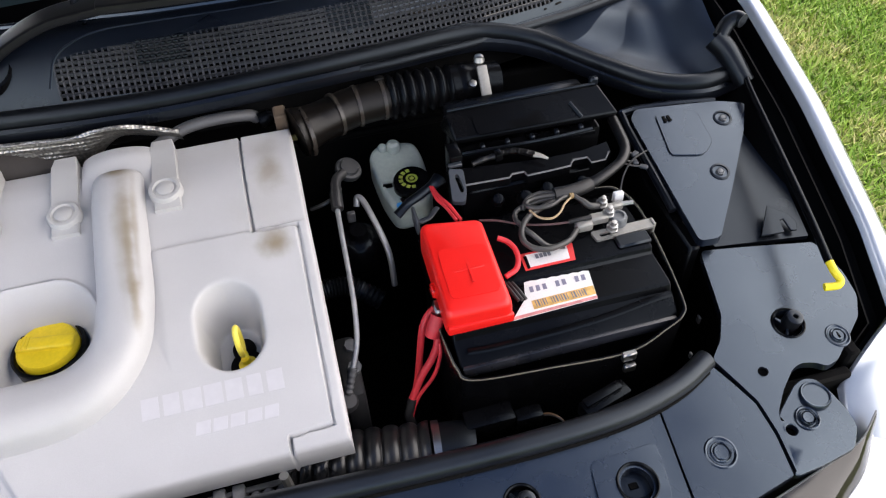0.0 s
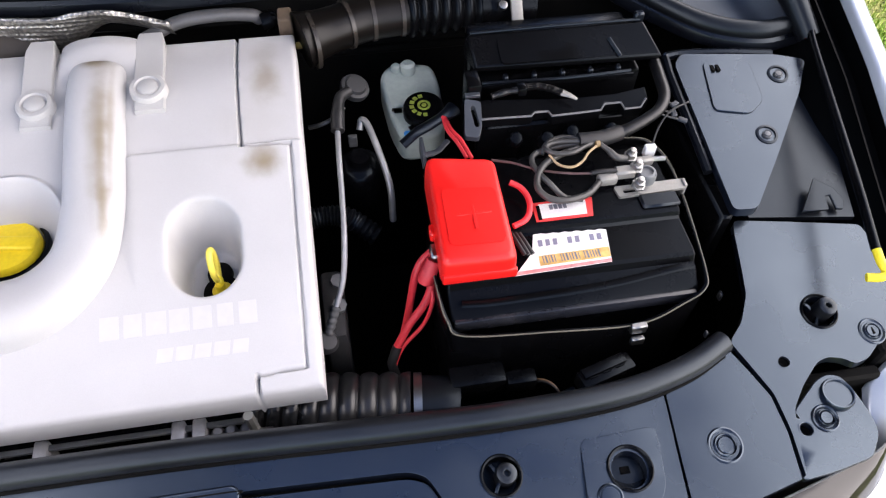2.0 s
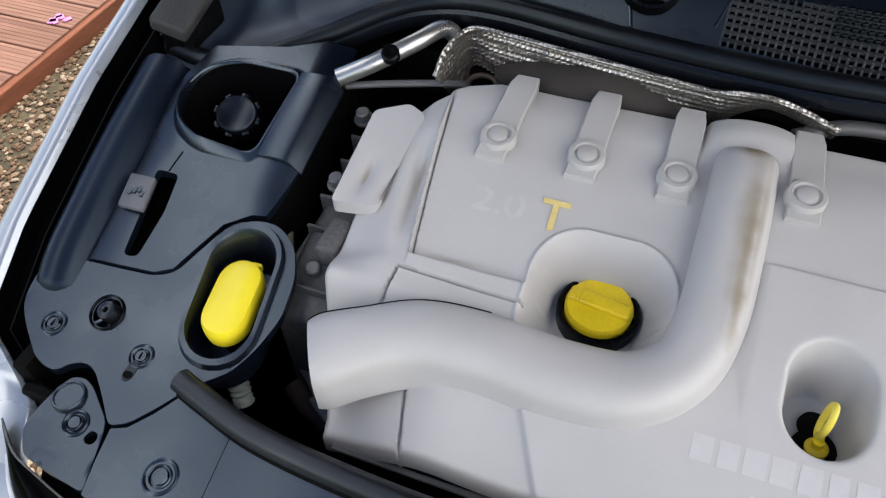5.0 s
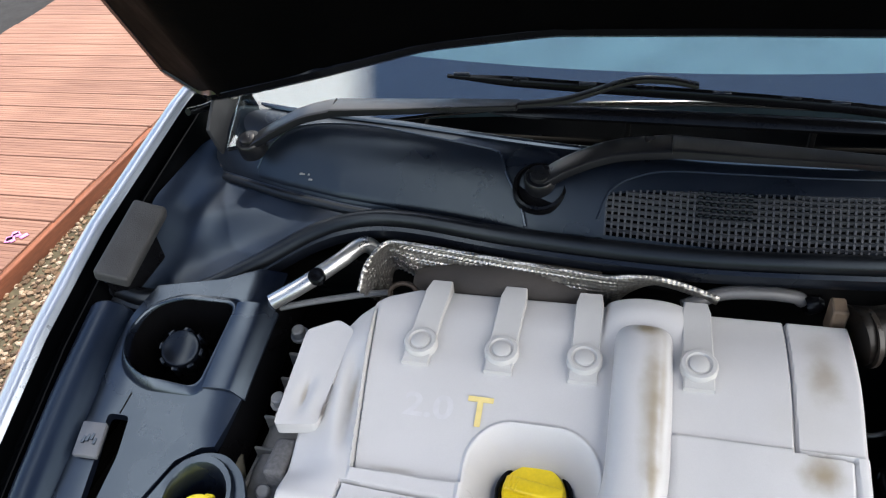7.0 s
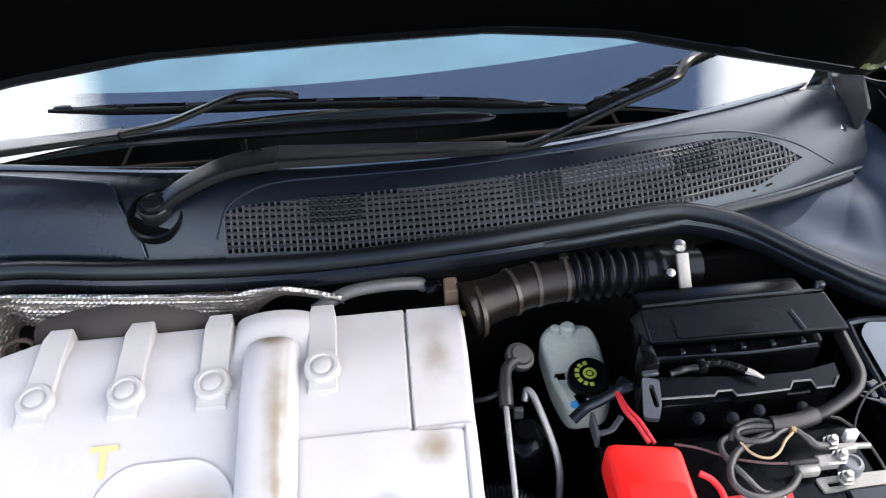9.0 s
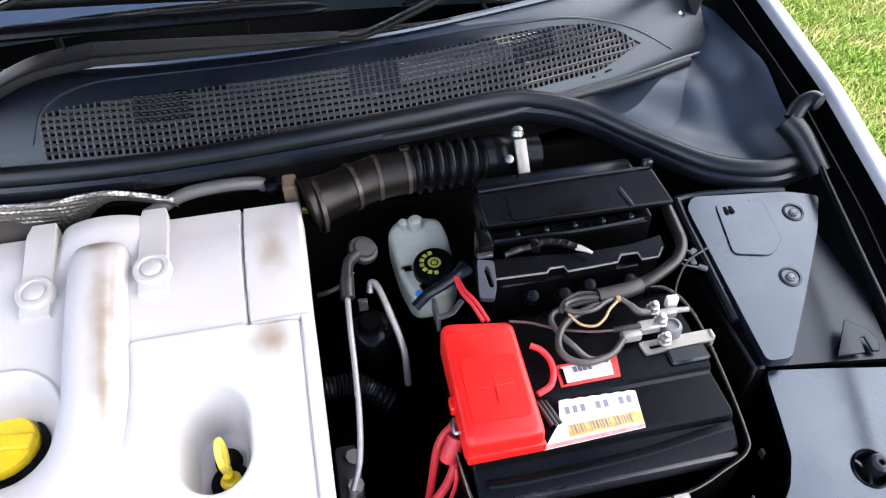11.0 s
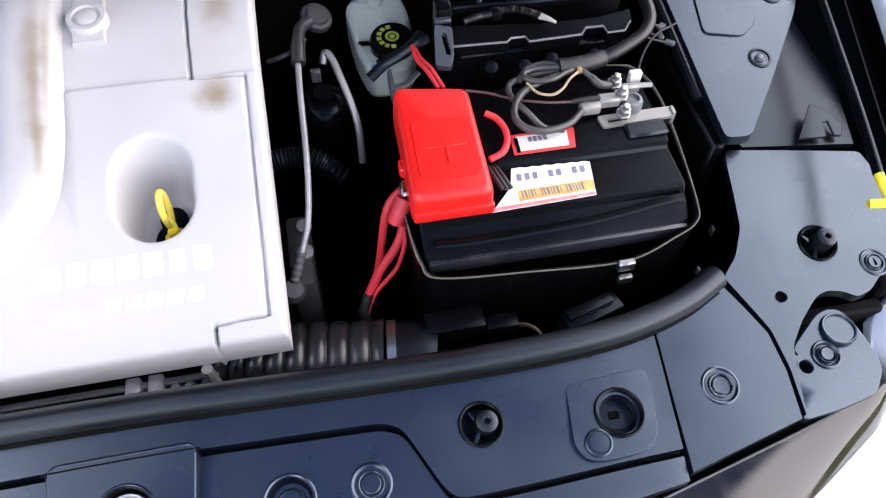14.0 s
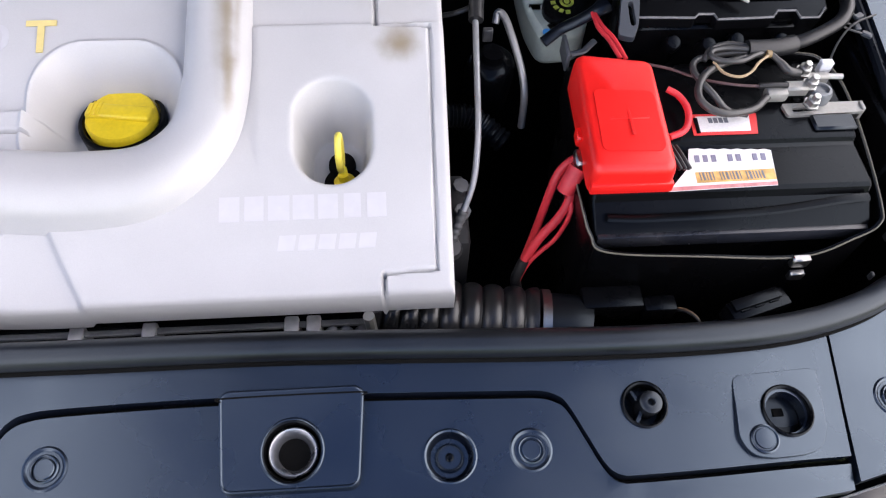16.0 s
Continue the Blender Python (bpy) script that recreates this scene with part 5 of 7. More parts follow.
for a, b in zip(rings, rings[1:]):
    n = len(a)
    for k in range(n):
        bm.faces.new((a[k], a[(k + 1) % n], b[(k + 1) % n], b[k]))
bm.faces.new(rings[0])
bm.faces.new(list(reversed(rings[-1])))
seam = [r_[20].co.copy() for r_ in rings[-30:]]
part("duct", bm, DUCTM, cover, "rounded raised duct with a brown streak", sharp=60)
part("duct_joint", tube(seam, 0.0014, 8, 1), DARK, cover, "dark joint line")

# four bolted straps
for bx, rx in ((-0.297, 0.006), (-0.209, 0.003), (-0.124, 0.0), (-0.014, -0.002)):
    sink = 0.0085 if bx < -0.06 else 0.0
    by = 0.405
    zt = lambda y: z_cover(y) + 0.0014 - sink * ss(0.462, 0.40, y)
    sb = bmesh.new()
    prof = []
    for k in range(17):
        y = 0.381 + (0.487 - 0.381) * k / 16
        w = 0.0145 - 0.0025 * ss(0.470, 0.487, y)
        z = zt(y) + 0.004 + 0.006 * ss(0.44, 0.48, y)
        xo = bx + rx * (y - by) / 0.08
        prof.append([sb.verts.new(q) for q in ((xo - w, y, z - 0.022), (xo - w, y, z - 0.0012), (xo - w + 0.0012, y, z), (xo + w - 0.0012, y, z), (xo + w, y, z - 0.0012), (xo + w, y, z - 0.022))])
    for a, b in zip(prof, prof[1:]):
        for k in range(5):
            sb.faces.new((a[k], a[k + 1], b[k + 1], b[k]))
    sb.faces.new(prof[0])
    sb.faces.new(list(reversed(prof[-1])))
    strap = part("strap", sb, COVER_EDGE, cover, "bolted silver strap", sharp=35)
    zz = zt(by) + 0.003
    part("boss", lathe([(0.0180, -0.018), (0.0180, 0.0035), (0.0165, 0.0055), (0.0130, 0.0058), (0.0118, 0.0040), (0.0100, 0.0038), (0.0092, 0.0056), (0.0075, 0.0064), (0, 0.0066)], (bx, by, zz), (0, -0.14, 1), 32), COVER_EDGE, strap, "round cap over a bolt")

# left block of the cover
def z_block(x, y):
    dent = math.exp(-((x + 0.413 - 0.12 * (y - 0.33)) / 0.006) ** 2 - ((y - 0.338) / 0.020) ** 2) + 0.8 * math.exp(-((x + 0.388) / 0.005) ** 2 - ((y - 0.325) / 0.014) ** 2)
    return 0.832 + 0.24 * (y - 0.30) + 0.02 * (x + 0.41) - 0.006 * dent


part("side_block", plate(rounded([(-0.4345, 0.300), (-0.388, 0.306), (-0.379, 0.418), (-0.400, 0.428), (-0.434, 0.412)], 0.006, 3), z_block, 0.015, (), 0.005), STAINED_SHADED, cover, "proud tab at the cover's outer end", bevel=0.0025)
part("cast_bracket", rbox((-0.4365, 0.258, 0.765), (-0.414, 0.303, 0.808), 0.005, 3), mat("porous_cast", (0.10, 0.10, 0.105), 0.7, grain=260, gvar=0.5, bvar=0.3, bump=1.0), cover, "rough porous grey bracket")

# print on the cover
def on_cover(x, y, lift=0.0012):
    s_ = math.atan(0.357)
    return Matrix.Translation((x, y, cover_height(x, y) + lift)) @ Matrix.Rotation(s_, 4, "X")


lettering("2.0", 0.036, on_cover(-0.275, 0.340, 0.0002) @ Matrix.Diagonal((1.2, 0.95, 0.3, 1)), "displacement_mark", FAINT, cover)
lettering("T", 0.043, on_cover(-0.222, 0.339) @ Matrix.Diagonal((1.0, 1.0, 1, 1)), "turbo_mark", mat("worn_yellow_print", (0.68, 0.55, 0.22), 0.45, grain=120, gvar=0.15, bvar=0.1), cover)
# maker's mark: two rows of plain bars in paler print, following the cover
def cover_bar(x0, x1, y0, y1, lean=0.0):
    part("maker_mark", grid(lambda u, v: Vector((x0 + (x1 - x0) * u + lean * v, y0 + (y1 - y0) * v, cover_height(x0 + (x1 - x0) * u + lean * v, y0 + (y1 - y0) * v) + 0.00035)), 8, 10, 0.0003), LETTER, cover)


for k, w in enumerate((0.0165, 0.0155, 0.0175, 0.0175, 0.0165, 0.0140, 0.0160)):
    cover_bar(-0.0546 + 0.0202 * k - w / 2, -0.0546 + 0.0202 * k + w / 2, 0.169, 0.189)
for k in range(5):
    cover_bar(-0.0155 + 0.0165 * k, -0.0019 + 0.0165 * k, 0.1445, 0.1565, 0.002)

# ---- oil filler cap ----
oil = thing("oil_filler_cap", (-0.160, 0.283, 0.775), "yellow oil filler cap with a cross grip, dirty", "cap")
om = Matrix.Translation((-0.161, 0.290, 0.779)) @ Matrix.Rotation(radians(-2), 4, "X")
OILM = mat("oil_cap_yellow", (0.82, 0.60, 0.020), 0.40, grain=300, gvar=0.10, blot=22, bvar=0.14, bump=0.15)
part("cap_base", lathe([(0.0385, -0.02), (0.0385, 0.011), (0.037, 0.0125), (0.0345, 0.0125), (0.0335, 0.011), (0.0335, 0.0), (0, 0.0)], om.translation), BLACK, oil)
part("disc", lathe([(0.031, 0.0), (0.0315, 0.014), (0.0295, 0.0175), (0.026, 0.018), (0, 0.0185)], om.translation, n=36), OILM, oil)
grip = part("grip", rbox((-0.0295, -0.0085, 0.008), (0.0295, 0.0085, 0.0225), 0.003, 3, m=om @ Matrix.Rotation(radians(-8), 4, "Z")), OILM, oil, "raised grip bar")
for k in range(3):
    part("rib", rbox((-0.0245 + 0.0036 * k, -0.0086, 0.0215), (-0.0232 + 0.0036 * k, 0.0086, 0.0232), 0.0004, 1, m=om @ Matrix.Rotation(radians(-8), 4, "Z")), OILM, grip)

# ---- dipstick ----
dip = thing("dipstick", (0.036, 0.228, 0.76), "yellow dipstick ring in its dark tube", "dipstick")
# two near-black discs on the well's floor stand for the shaded holes
part("tube_hole", lathe([(0.0185, -0.004), (0.018, 0.001), (0, 0.0012)], (0.037, 0.227, 0.7645), (0, -0.12, 1)), DARK, dip)
part("keyhole", lathe([(0.0125, -0.004), (0.012, 0.001), (0, 0.0012)], (0.035, 0.248, 0.7675), (0, -0.12, 1)), DARK, dip)
part("collar", lathe([(0.009, 0.0), (0.0095, 0.006), (0.0075, 0.008), (0.005, 0.0085), (0.0045, 0.014), (0, 0.015)], (0.038, 0.226, 0.764), (-0.1, 0.1, 1)), OILM, dip)
part("ring", tube([(0.0355 + 0.0006 * math.cos(a), 0.236 + 0.0095 * math.cos(a), 0.797 + 0.0205 * math.sin(a)) for a in [2 * math.pi * k / 16 for k in range(16)]], 0.0030, 10, 3, closed=True), mat("pale_yellow_plastic", (0.90, 0.72, 0.10), 0.4, grain=600), dip, "upright yellow pull ring")
part("stem", tube([(0.038, 0.226, 0.768), (0.037, 0.230, 0.777), (0.036, 0.234, 0.778)], 0.004, 8, 4), YELLOW, dip)

# ---- fittings low in the gap beside the engine ----
ah = thing("breather_hose", (-0.498, 0.16, 0.66), "pale ribbed hose end low beside the engine", "hose")
part("hose", tube([(-0.512, 0.172, 0.700), (-0.498, 0.160, 0.682), (-0.488, 0.148, 0.655)], lambda t: 0.0105 + 0.0016 * math.sin(60 * t), 12, 16), TANK, ah)
lv = thing("tensioner_bracket", (-0.42, 0.18, 0.64), "worn metal bracket below the duct mouth", "bracket")
part("arm", tube([(-0.446, 0.206, 0.664), (-0.432, 0.196, 0.662), (-0.420, 0.186, 0.655)], 0.0065, 10, 6, flat=0.6), LEAD, lv)
part("foot", tube([(-0.420, 0.176, 0.662), (-0.406, 0.167, 0.660), (-0.396, 0.162, 0.656)], 0.0055, 10, 6, flat=0.5), LEAD, lv)
part("casting", tube([(-0.452, 0.190, 0.648), (-0.43, 0.176, 0.642), (-0.40, 0.165, 0.636)], 0.012, 10, 6), mat("rusty_lever", (0.07, 0.045, 0.035), 0.7, grain=150, bump=0.6), lv)
tk = thing("tank_corner", (-0.497, 0.30, 0.70), "pale plastic corner of the coolant tank", "tank")
part("corner", tube([(-0.507, 0.318, 0.772), (-0.497, 0.300, 0.764), (-0.488, 0.280, 0.750), (-0.487, 0.272, 0.72)], 0.0075, 10, 6), BEIGE, tk)

# ---- engine below the cover ----
eng = thing("engine_block", (-0.13, 0.3, 0.33), "grey cast engine and timing case below the cover", "engine")
# block in near-black: the shade below the cover is put into its colour
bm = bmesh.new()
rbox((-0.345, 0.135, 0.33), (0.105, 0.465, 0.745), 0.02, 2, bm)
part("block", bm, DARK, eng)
case = rbox((-0.462, 0.20, 0.45), (-0.385, 0.44, 0.795), 0.012, 3)
for v in case.verts:
    v.co.z += 0.20 * (v.co.y - 0.33)
CASEM = mat("dark_cast_alloy", (0.075, 0.077, 0.08), 0.55, metal=0.3, grain=160, gvar=0.3, bvar=0.5, bump=0.9, dust=0.2)
part("timing_case", case, CASEM, eng, "rough grey cast timing case")
for y0, h in ((0.225, 0.010), (0.292, 0.007), (0.325, 0.012), (0.375, 0.008), (0.405, 0.011)):
    zc = 0.795 + 0.20 * (y0 - 0.33)
    part("case_web", rbox((-0.464, y0, zc - 0.02), (-0.40, y0 + 0.004, zc + h), 0.0015, 1), CASEM, eng)
part("case_flange", rbox((-0.468, 0.205, 0.745), (-0.462, 0.44, 0.775), 0.002, 1), CASEM, eng)
part("sensor", lathe([(0.010, -0.01), (0.010, 0.012), (0.007, 0.015), (0.007, 0.022), (0, 0.022)], (-0.430, 0.425, 0.812), (0.1, -0.2, 1), 14), BLACK, eng, "black plastic sensor")
for k in range(5):
    y0 = 0.245 + 0.045 * k
    part("case_rib", rbox((-0.47, y0, 0.60), (-0.455, y0 + 0.006, 0.775 + 0.2 * (y0 - 0.33)), 0.002, 1), CASEM, eng)
for bx, by, bz in ((-0.462, 0.437, 0.818), (-0.437, 0.252, 0.772), (-0.455, 0.350, 0.800)):
    part("bolt", lathe([(0.0115, 0.0), (0.0115, 0.003), (0.0078, 0.0032), (0.0078, 0.013), (0.006, 0.0145), (0, 0.0145)], (bx, by, bz), (0, -0.15, 1), 12), ALLOY, eng, "hexagon bolt head")
rail = bmesh.new()
rbox((-0.37, 0.118, 0.690), (0.07, 0.132, 0.712), 0.003, 2, rail)
part("cover_carrier", rail, BLACK, eng)
part("carrier_lip", rbox((-0.36, 0.110, 0.712), (0.06, 0.116, 0.716), 0.001, 1), ALLOY, eng)
for bx in (-0.194, -0.133, -0.012, 0.007):
    part("metal_tab", rbox((bx - 0.0062, 0.0985, 0.690), (bx + 0.0062, 0.120, 0.719), 0.002, 2), mat("worn_tab_steel", (0.46, 0.46, 0.47), 0.35, metal=0.25, grain=120, gvar=0.3, bvar=0.35), eng, "bright metal tab")
for bx in (0.022, 0.034, 0.048):
    part("fitting", lathe([(0.007, -0.012), (0.007, 0.004), (0.004, 0.006), (0.004, 0.014), (0, 0.015)], (bx, 0.108, 0.702), (0.1, -0.2, 1), 10), ALLOY, eng)
part("bolt", tube([(0.056, 0.104, 0.742), (0.058, 0.103, 0.712), (0.060, 0.102, 0.695)], 0.005, 8, 4), LEAD, eng)
part("bolt", tube([(0.052, 0.102, 0.713), (0.074, 0.100, 0.716)], 0.0025, 6, 2), STEEL, eng)

# ---- ribbed front hose with clamp ----
fh = thing("charge_air_hose", (0.15, 0.12, 0.66), "ribbed black rubber hose with a bright clamp", "hose")
part("bellows", tube([(0.06, 0.140, 0.690), (0.10, 0.128, 0.690), (0.15, 0.120, 0.690), (0.205, 0.112, 0.690)], lambda t: 0.0300 + 0.0065 * abs(math.sin(math.pi * 8.6 * t)) ** 0.35, 24, 60), mat("grey_ribbed_rubber", (0.012, 0.012, 0.013), 0.30, grain=400, bump=0.2, dust=0.03), fh)
part("clamp", tube([(0.208, 0.1115, 0.690), (0.216, 0.1105, 0.690)], 0.0355, 24, 2), STEEL, fh, "bright steel hose clamp")
part("end", tube([(0.214, 0.110, 0.690), (0.235, 0.107, 0.690), (0.245, 0.105, 0.688)], 0.0335, 20, 4), RUBBER, fh)

# ---- heat shield behind the engine ----
hs = thing("heat_shield", (-0.2, 0.5, 0.86), "dimpled metal foil heat shield, stained", "heat shield")
hb = bmesh.new()
path = [(-0.388, 0.468, 0.872), (-0.383, 0.492, 0.892), (-0.368, 0.525, 0.899), (-0.33, 0.522, 0.902), (-0.25, 0.510, 0.903), (-0.17, 0.500, 0.902), (-0.112, 0.494, 0.901), (-0.085, 0.492, 0.906), (-0.055, 0.491, 0.907), (-0.028, 0.491, 0.900), (0.006, 0.489, 0.888)]
line = smooth_line(path, 40)
rows, run = [], 0.0
for i, p in enumerate(line):
    row = []
    run += (p - line[i - 1]).length if i else 0.0
    f = i / (len(line) - 1)
    for k in range(43):
        h = k / 42
        drop = (0.065 + 0.014 * ss(0.12, 0.0, f)) * h * (1 - 0.65 * ss(0.55, 0.8, f))
        dim = 0.0019 * math.sin(math.pi * (run / 0.0065 + k / 5)) * math.sin(math.pi * (run / 0.0065 - k / 5)) * ss(0.75, 0.35, f)
        row.append(hb.verts.new(p + Vector((0.018 * h * ss(0.2, 0.0, f) + dim * 0.5, 0.030 * math.sin(h * 1.7) * (1 - 0.9 * ss(0.1, 0.3, f)) + 0.012 * h * h + dim, -drop))))
    rows.append(row)
for a, b in zip(rows, rows[1:]):
    for k in range(42):
        hb.faces.new((a[k], a[k + 1], b[k + 1], b[k]))
part("sheet", hb, FOIL, hs)
part("rolled_edge", tube(path, 0.0028, 8, 8), FOIL, hs)
part("ring", tube([(-0.338 + 0.016 * math.cos(a), 0.478 + 0.010 * math.sin(a), 0.866 + 0.005 * math.sin(a)) for a in [2 * math.pi * k / 14 for k in range(14)]], 0.003, 8, 3, closed=True), mat("rust_steel", (0.045, 0.032, 0.024), 0.6, metal=0.6, grain=120, bump=0.6), hs, "rusty ring")
man = thing("turbo_manifold", (-0.2, 0.50, 0.80), "brown rusty cast manifold behind the cover", "manifold")
part("casting", tube([(-0.33, 0.515, 0.845), (-0.27, 0.512, 0.855), (-0.20, 0.510, 0.862), (-0.13, 0.510, 0.850)], lambda t: 0.020 + 0.010 * math.sin(math.pi * t), 14, 8), mat("rusty_cast", (0.028, 0.023, 0.020), 0.8, grain=120, bvar=0.4, bump=0.9), man)

# ---- pipes at the back ----
cp = thing("coolant_pipe", (-0.44, 0.49, 0.86), "bright metal pipe bending towards the bulkhead", "pipe")
part("pipe", tube([(-0.492, 0.446, 0.862), (-0.455, 0.468, 0.876), (-0.420, 0.500, 0.888), (-0.402, 0.528, 0.890), (-0.390, 0.536, 0.880), (-0.384, 0.534, 0.862)], 0.0098, 14, 8), mat("bright_pipe", (0.55, 0.55, 0.54), 0.32, metal=0.85, bvar=0.15), cp)
part("valve_cap", lathe([(0.010, 0.0), (0.010, 0.008), (0.008, 0.010), (0.0035, 0.0102), (0, 0.009)], (-0.438, 0.470, 0.885), (0.15, -0.5, 1), 16), BLACK, cp)
lowpipe = thing("lower_pipe", (-0.44, 0.46, 0.84), "thin dark pipe running to the bulkhead", "pipe")
part("pipe", tube([(-0.50, 0.446, 0.848), (-0.45, 0.462, 0.852), (-0.39, 0.482, 0.853), (-0.36, 0.49, 0.853)], 0.004, 8, 5), ALLOY, lowpipe)
vh = thing("vacuum_hose", (0.05, 0.51, 0.87), "grey hose ending in a fitting behind the cover", "hose")
part("hose", tube([(-0.028, 0.494, 0.868), (0.01, 0.510, 0.876), (0.05, 0.516, 0.877), (0.085, 0.522, 0.870), (0.095, 0.525, 0.862)], 0.0075, 10, 8), mat("grey_hose", (0.09, 0.09, 0.092), 0.4, bvar=0.2), vh)
part("end_cap", lathe([(0.010, -0.008), (0.011, 0.004), (0.008, 0.010), (0, 0.011)], (0.104, 0.520, 0.862), (1, 0.2, 0.1), 12), BLACK, vh)
bk = thing("pipe_bracket", (0.122, 0.505, 0.84), "small rusty bracket at the bulkhead", "bracket")
part("plate", rbox((0.116, 0.488, 0.845), (0.131, 0.512, 0.884), 0.002, 1), mat("rusty_plate", (0.13, 0.09, 0.06), 0.7, metal=0.3, grain=120), bk)
part("screw", lathe([(0.004, 0), (0.004, 0.012), (0, 0.012)], (0.132, 0.490, 0.848), (1, -0.2, 0.1), 8), BRASS, bk)

# ---- intake hose to the air box ----
ih = thing("intake_hose", (0.25, 0.47, 0.82), "ribbed black intake hose with a steel clip", "hose")
AX = [(0.138, 0.482, 0.860), (0.150, 0.486, 0.861), (0.176, 0.494, 0.863), (0.2135, 0.506, 0.865), (0.257, 0.512, 0.865), (0.2975, 0.514, 0.864), (0.34, 0.516, 0.862), (0.365, 0.518, 0.860), (0.405, 0.519, 0.855)]
BROWNBLACK = mat("dusty_rubber", (0.0048, 0.0038, 0.0032), 0.36, grain=300, bump=0.2, dust=0.008, spec=0.26)
part("elbow", tube(AX[:5], lambda t: 0.0315 - 0.0065 * ss(0.0, 0.5, t), 24, 16), BROWNBLACK, ih)
for bx, by, bz, br, dy in ((0.150, 0.482, 0.859, 0.0310, 0.25), (0.190, 0.499, 0.864, 0.0272, 0.30), (0.2185, 0.507, 0.865, 0.0262, 0.10), (0.252, 0.5115, 0.865, 0.0262, 0.05)):
    part("moulded_band", tube([(bx - 0.0022, by - 0.0022 * dy, bz), (bx + 0.0022, by + 0.0022 * dy, bz)], br, 26, 2), mat("worn_band_rubber", (0.030, 0.025, 0.021), 0.30, grain=200, bvar=0.3), ih)
part("band_lug", rbox((0.246, 0.516, 0.886), (0.258, 0.524, 0.893), 0.002, 2), BROWNBLACK, ih)
part("bellows", tube(AX[4:7], lambda t: 0.0235 + 0.0055 * (0.5 - 0.5 * math.cos(2 * math.pi * 6.5 * t)) ** 0.6, 24, 44), BLACK, ih, "ribbed section")
part("cuff", tube(AX[6:], lambda t: 0.0265 + 0.0015 * (0.3 < t < 0.5), 24, 8), BLACK, ih)
part("clip", rbox((-0.0065, -0.003, -0.024), (0.0065, 0.003, 0.018), 0.0012, 2, m=Matrix.Translation((0.380, 0.492, 0.880)) @ Matrix.Rotation(radians(-42), 4, "X")), LEAD, ih, "bright steel hose clip")
part("clip_ball", lathe([(0, 0.008), (0.0055, 0.006), (0.0075, 0.0), (0.005, -0.006), (0, -0.008)], (0.379, 0.511, 0.897)), STEEL, ih)
part("clip_screw", lathe([(0.005, 0), (0.005, 0.005), (0, 0.006)], (0.364, 0.489, 0.878), (0, -0.6, 1), 10), STEEL, ih)

# ---- air box ----
ab = thing("air_box", (0.42, 0.42, 0.70), "black plastic air filter box with a ribbed lower tray", "air box")
bm = bmesh.new()
lid = [(0.312, 0.4335, 0.886), (0.508, 0.4335, 0.886), (0.521, 0.394, 0.868), (0.316, 0.400, 0.868)]
vt = [bm.verts.new(p) for p in lid]
vb = [bm.verts.new((x, y + (0.030 if y > 0.42 else 0.003), z - (0.045 if y > 0.42 else 0.007))) for x, y, z in lid]
bm.faces.new(vt)
bm.faces.new(vb[::-1])
for k in range(4):
    bm.faces.new((vt[k], vt[(k + 1) % 4], vb[(k + 1) % 4], vb[k]))
part("lid", bm, BLACK, ab, "black air box lid", bevel=0.003, seg=3)
part("lid_back", rbox((0.318, 0.437, 0.80), (0.500, 0.475, 0.872), 0.006, 2), BLACK, ab)
part("lid_ridge", tube([(0.316, 0.4345, 0.8865), (0.41, 0.4350, 0.8872), (0.504, 0.4345, 0.8865)], 0.0016, 8, 4), PLASTIC, ab)
z_lid = lambda x, y: 0.868 + 0.50 * (y - 0.3975) + 0.0013
part("lid_panel", plate(rounded([(0.3425, 0.4255), (0.462, 0.4205), (0.470, 0.3985), (0.3445, 0.4005)], 0.005), z_lid, 0.003), BLACK, ab, bevel=0.0009)
part("lid_rib", tube([(0.4645, 0.4160, 0.8795), (0.4735, 0.3965, 0.8700)], 0.0022, 8, 2), PLASTIC, ab)
part("lid_hook", rbox((0.498, 0.434, 0.878), (0.509, 0.442, 0.894), 0.002, 1), PLASTIC, ab)
part("middle", rbox((0.322, 0.402, 0.70), (0.505, 0.460, 0.845), 0.005, 2), BLACK, ab)
part("shelf", plate([(0.322, 0.3890), (0.490, 0.3875), (0.490, 0.404), (0.322, 0.404)], lambda x, y: 0.853, 0.006), BLACK, ab, bevel=0.001)
part("slot_lip", tube([(0.322, 0.3895, 0.856), (0.415, 0.3850, 0.857), (0.485, 0.3875, 0.857)], 0.0018, 8, 4), PLASTIC, ab)
for k in range(5):
    x0 = 0.345 + 0.031 * k
    part("tooth", rbox((x0, 0.388, 0.855), (x0 + 0.005, 0.396, 0.862), 0.0012, 1), PLASTIC, ab)
part("left_post", rbox((0.303, 0.372, 0.76), (0.318, 0.400, 0.868), 0.003, 2), BLACK, ab)
part("tray", plate([(0.308, 0.3700), (0.320, 0.3715), (0.4076, 0.3640), (0.462, 0.3640), (0.497, 0.3690), (0.497, 0.3545), (0.4850, 0.3450), (0.4675, 0.3450), (0.4660, 0.3550), (0.4482, 0.3550), (0.4415, 0.3465), (0.3880, 0.3450), (0.3858, 0.3520), (0.3714, 0.3525), (0.3671, 0.3478), (0.3142, 0.3500)], lambda x, y: 0.842 + 0.35 * (y - 0.349), 0.012, (), 0.02), BLACK, ab, "black lower tray with a notched lip", bevel=0.0012)
part("tray_front", rbox((0.312, 0.352, 0.74), (0.492, 0.366, 0.828), 0.003, 1), BLACK, ab)
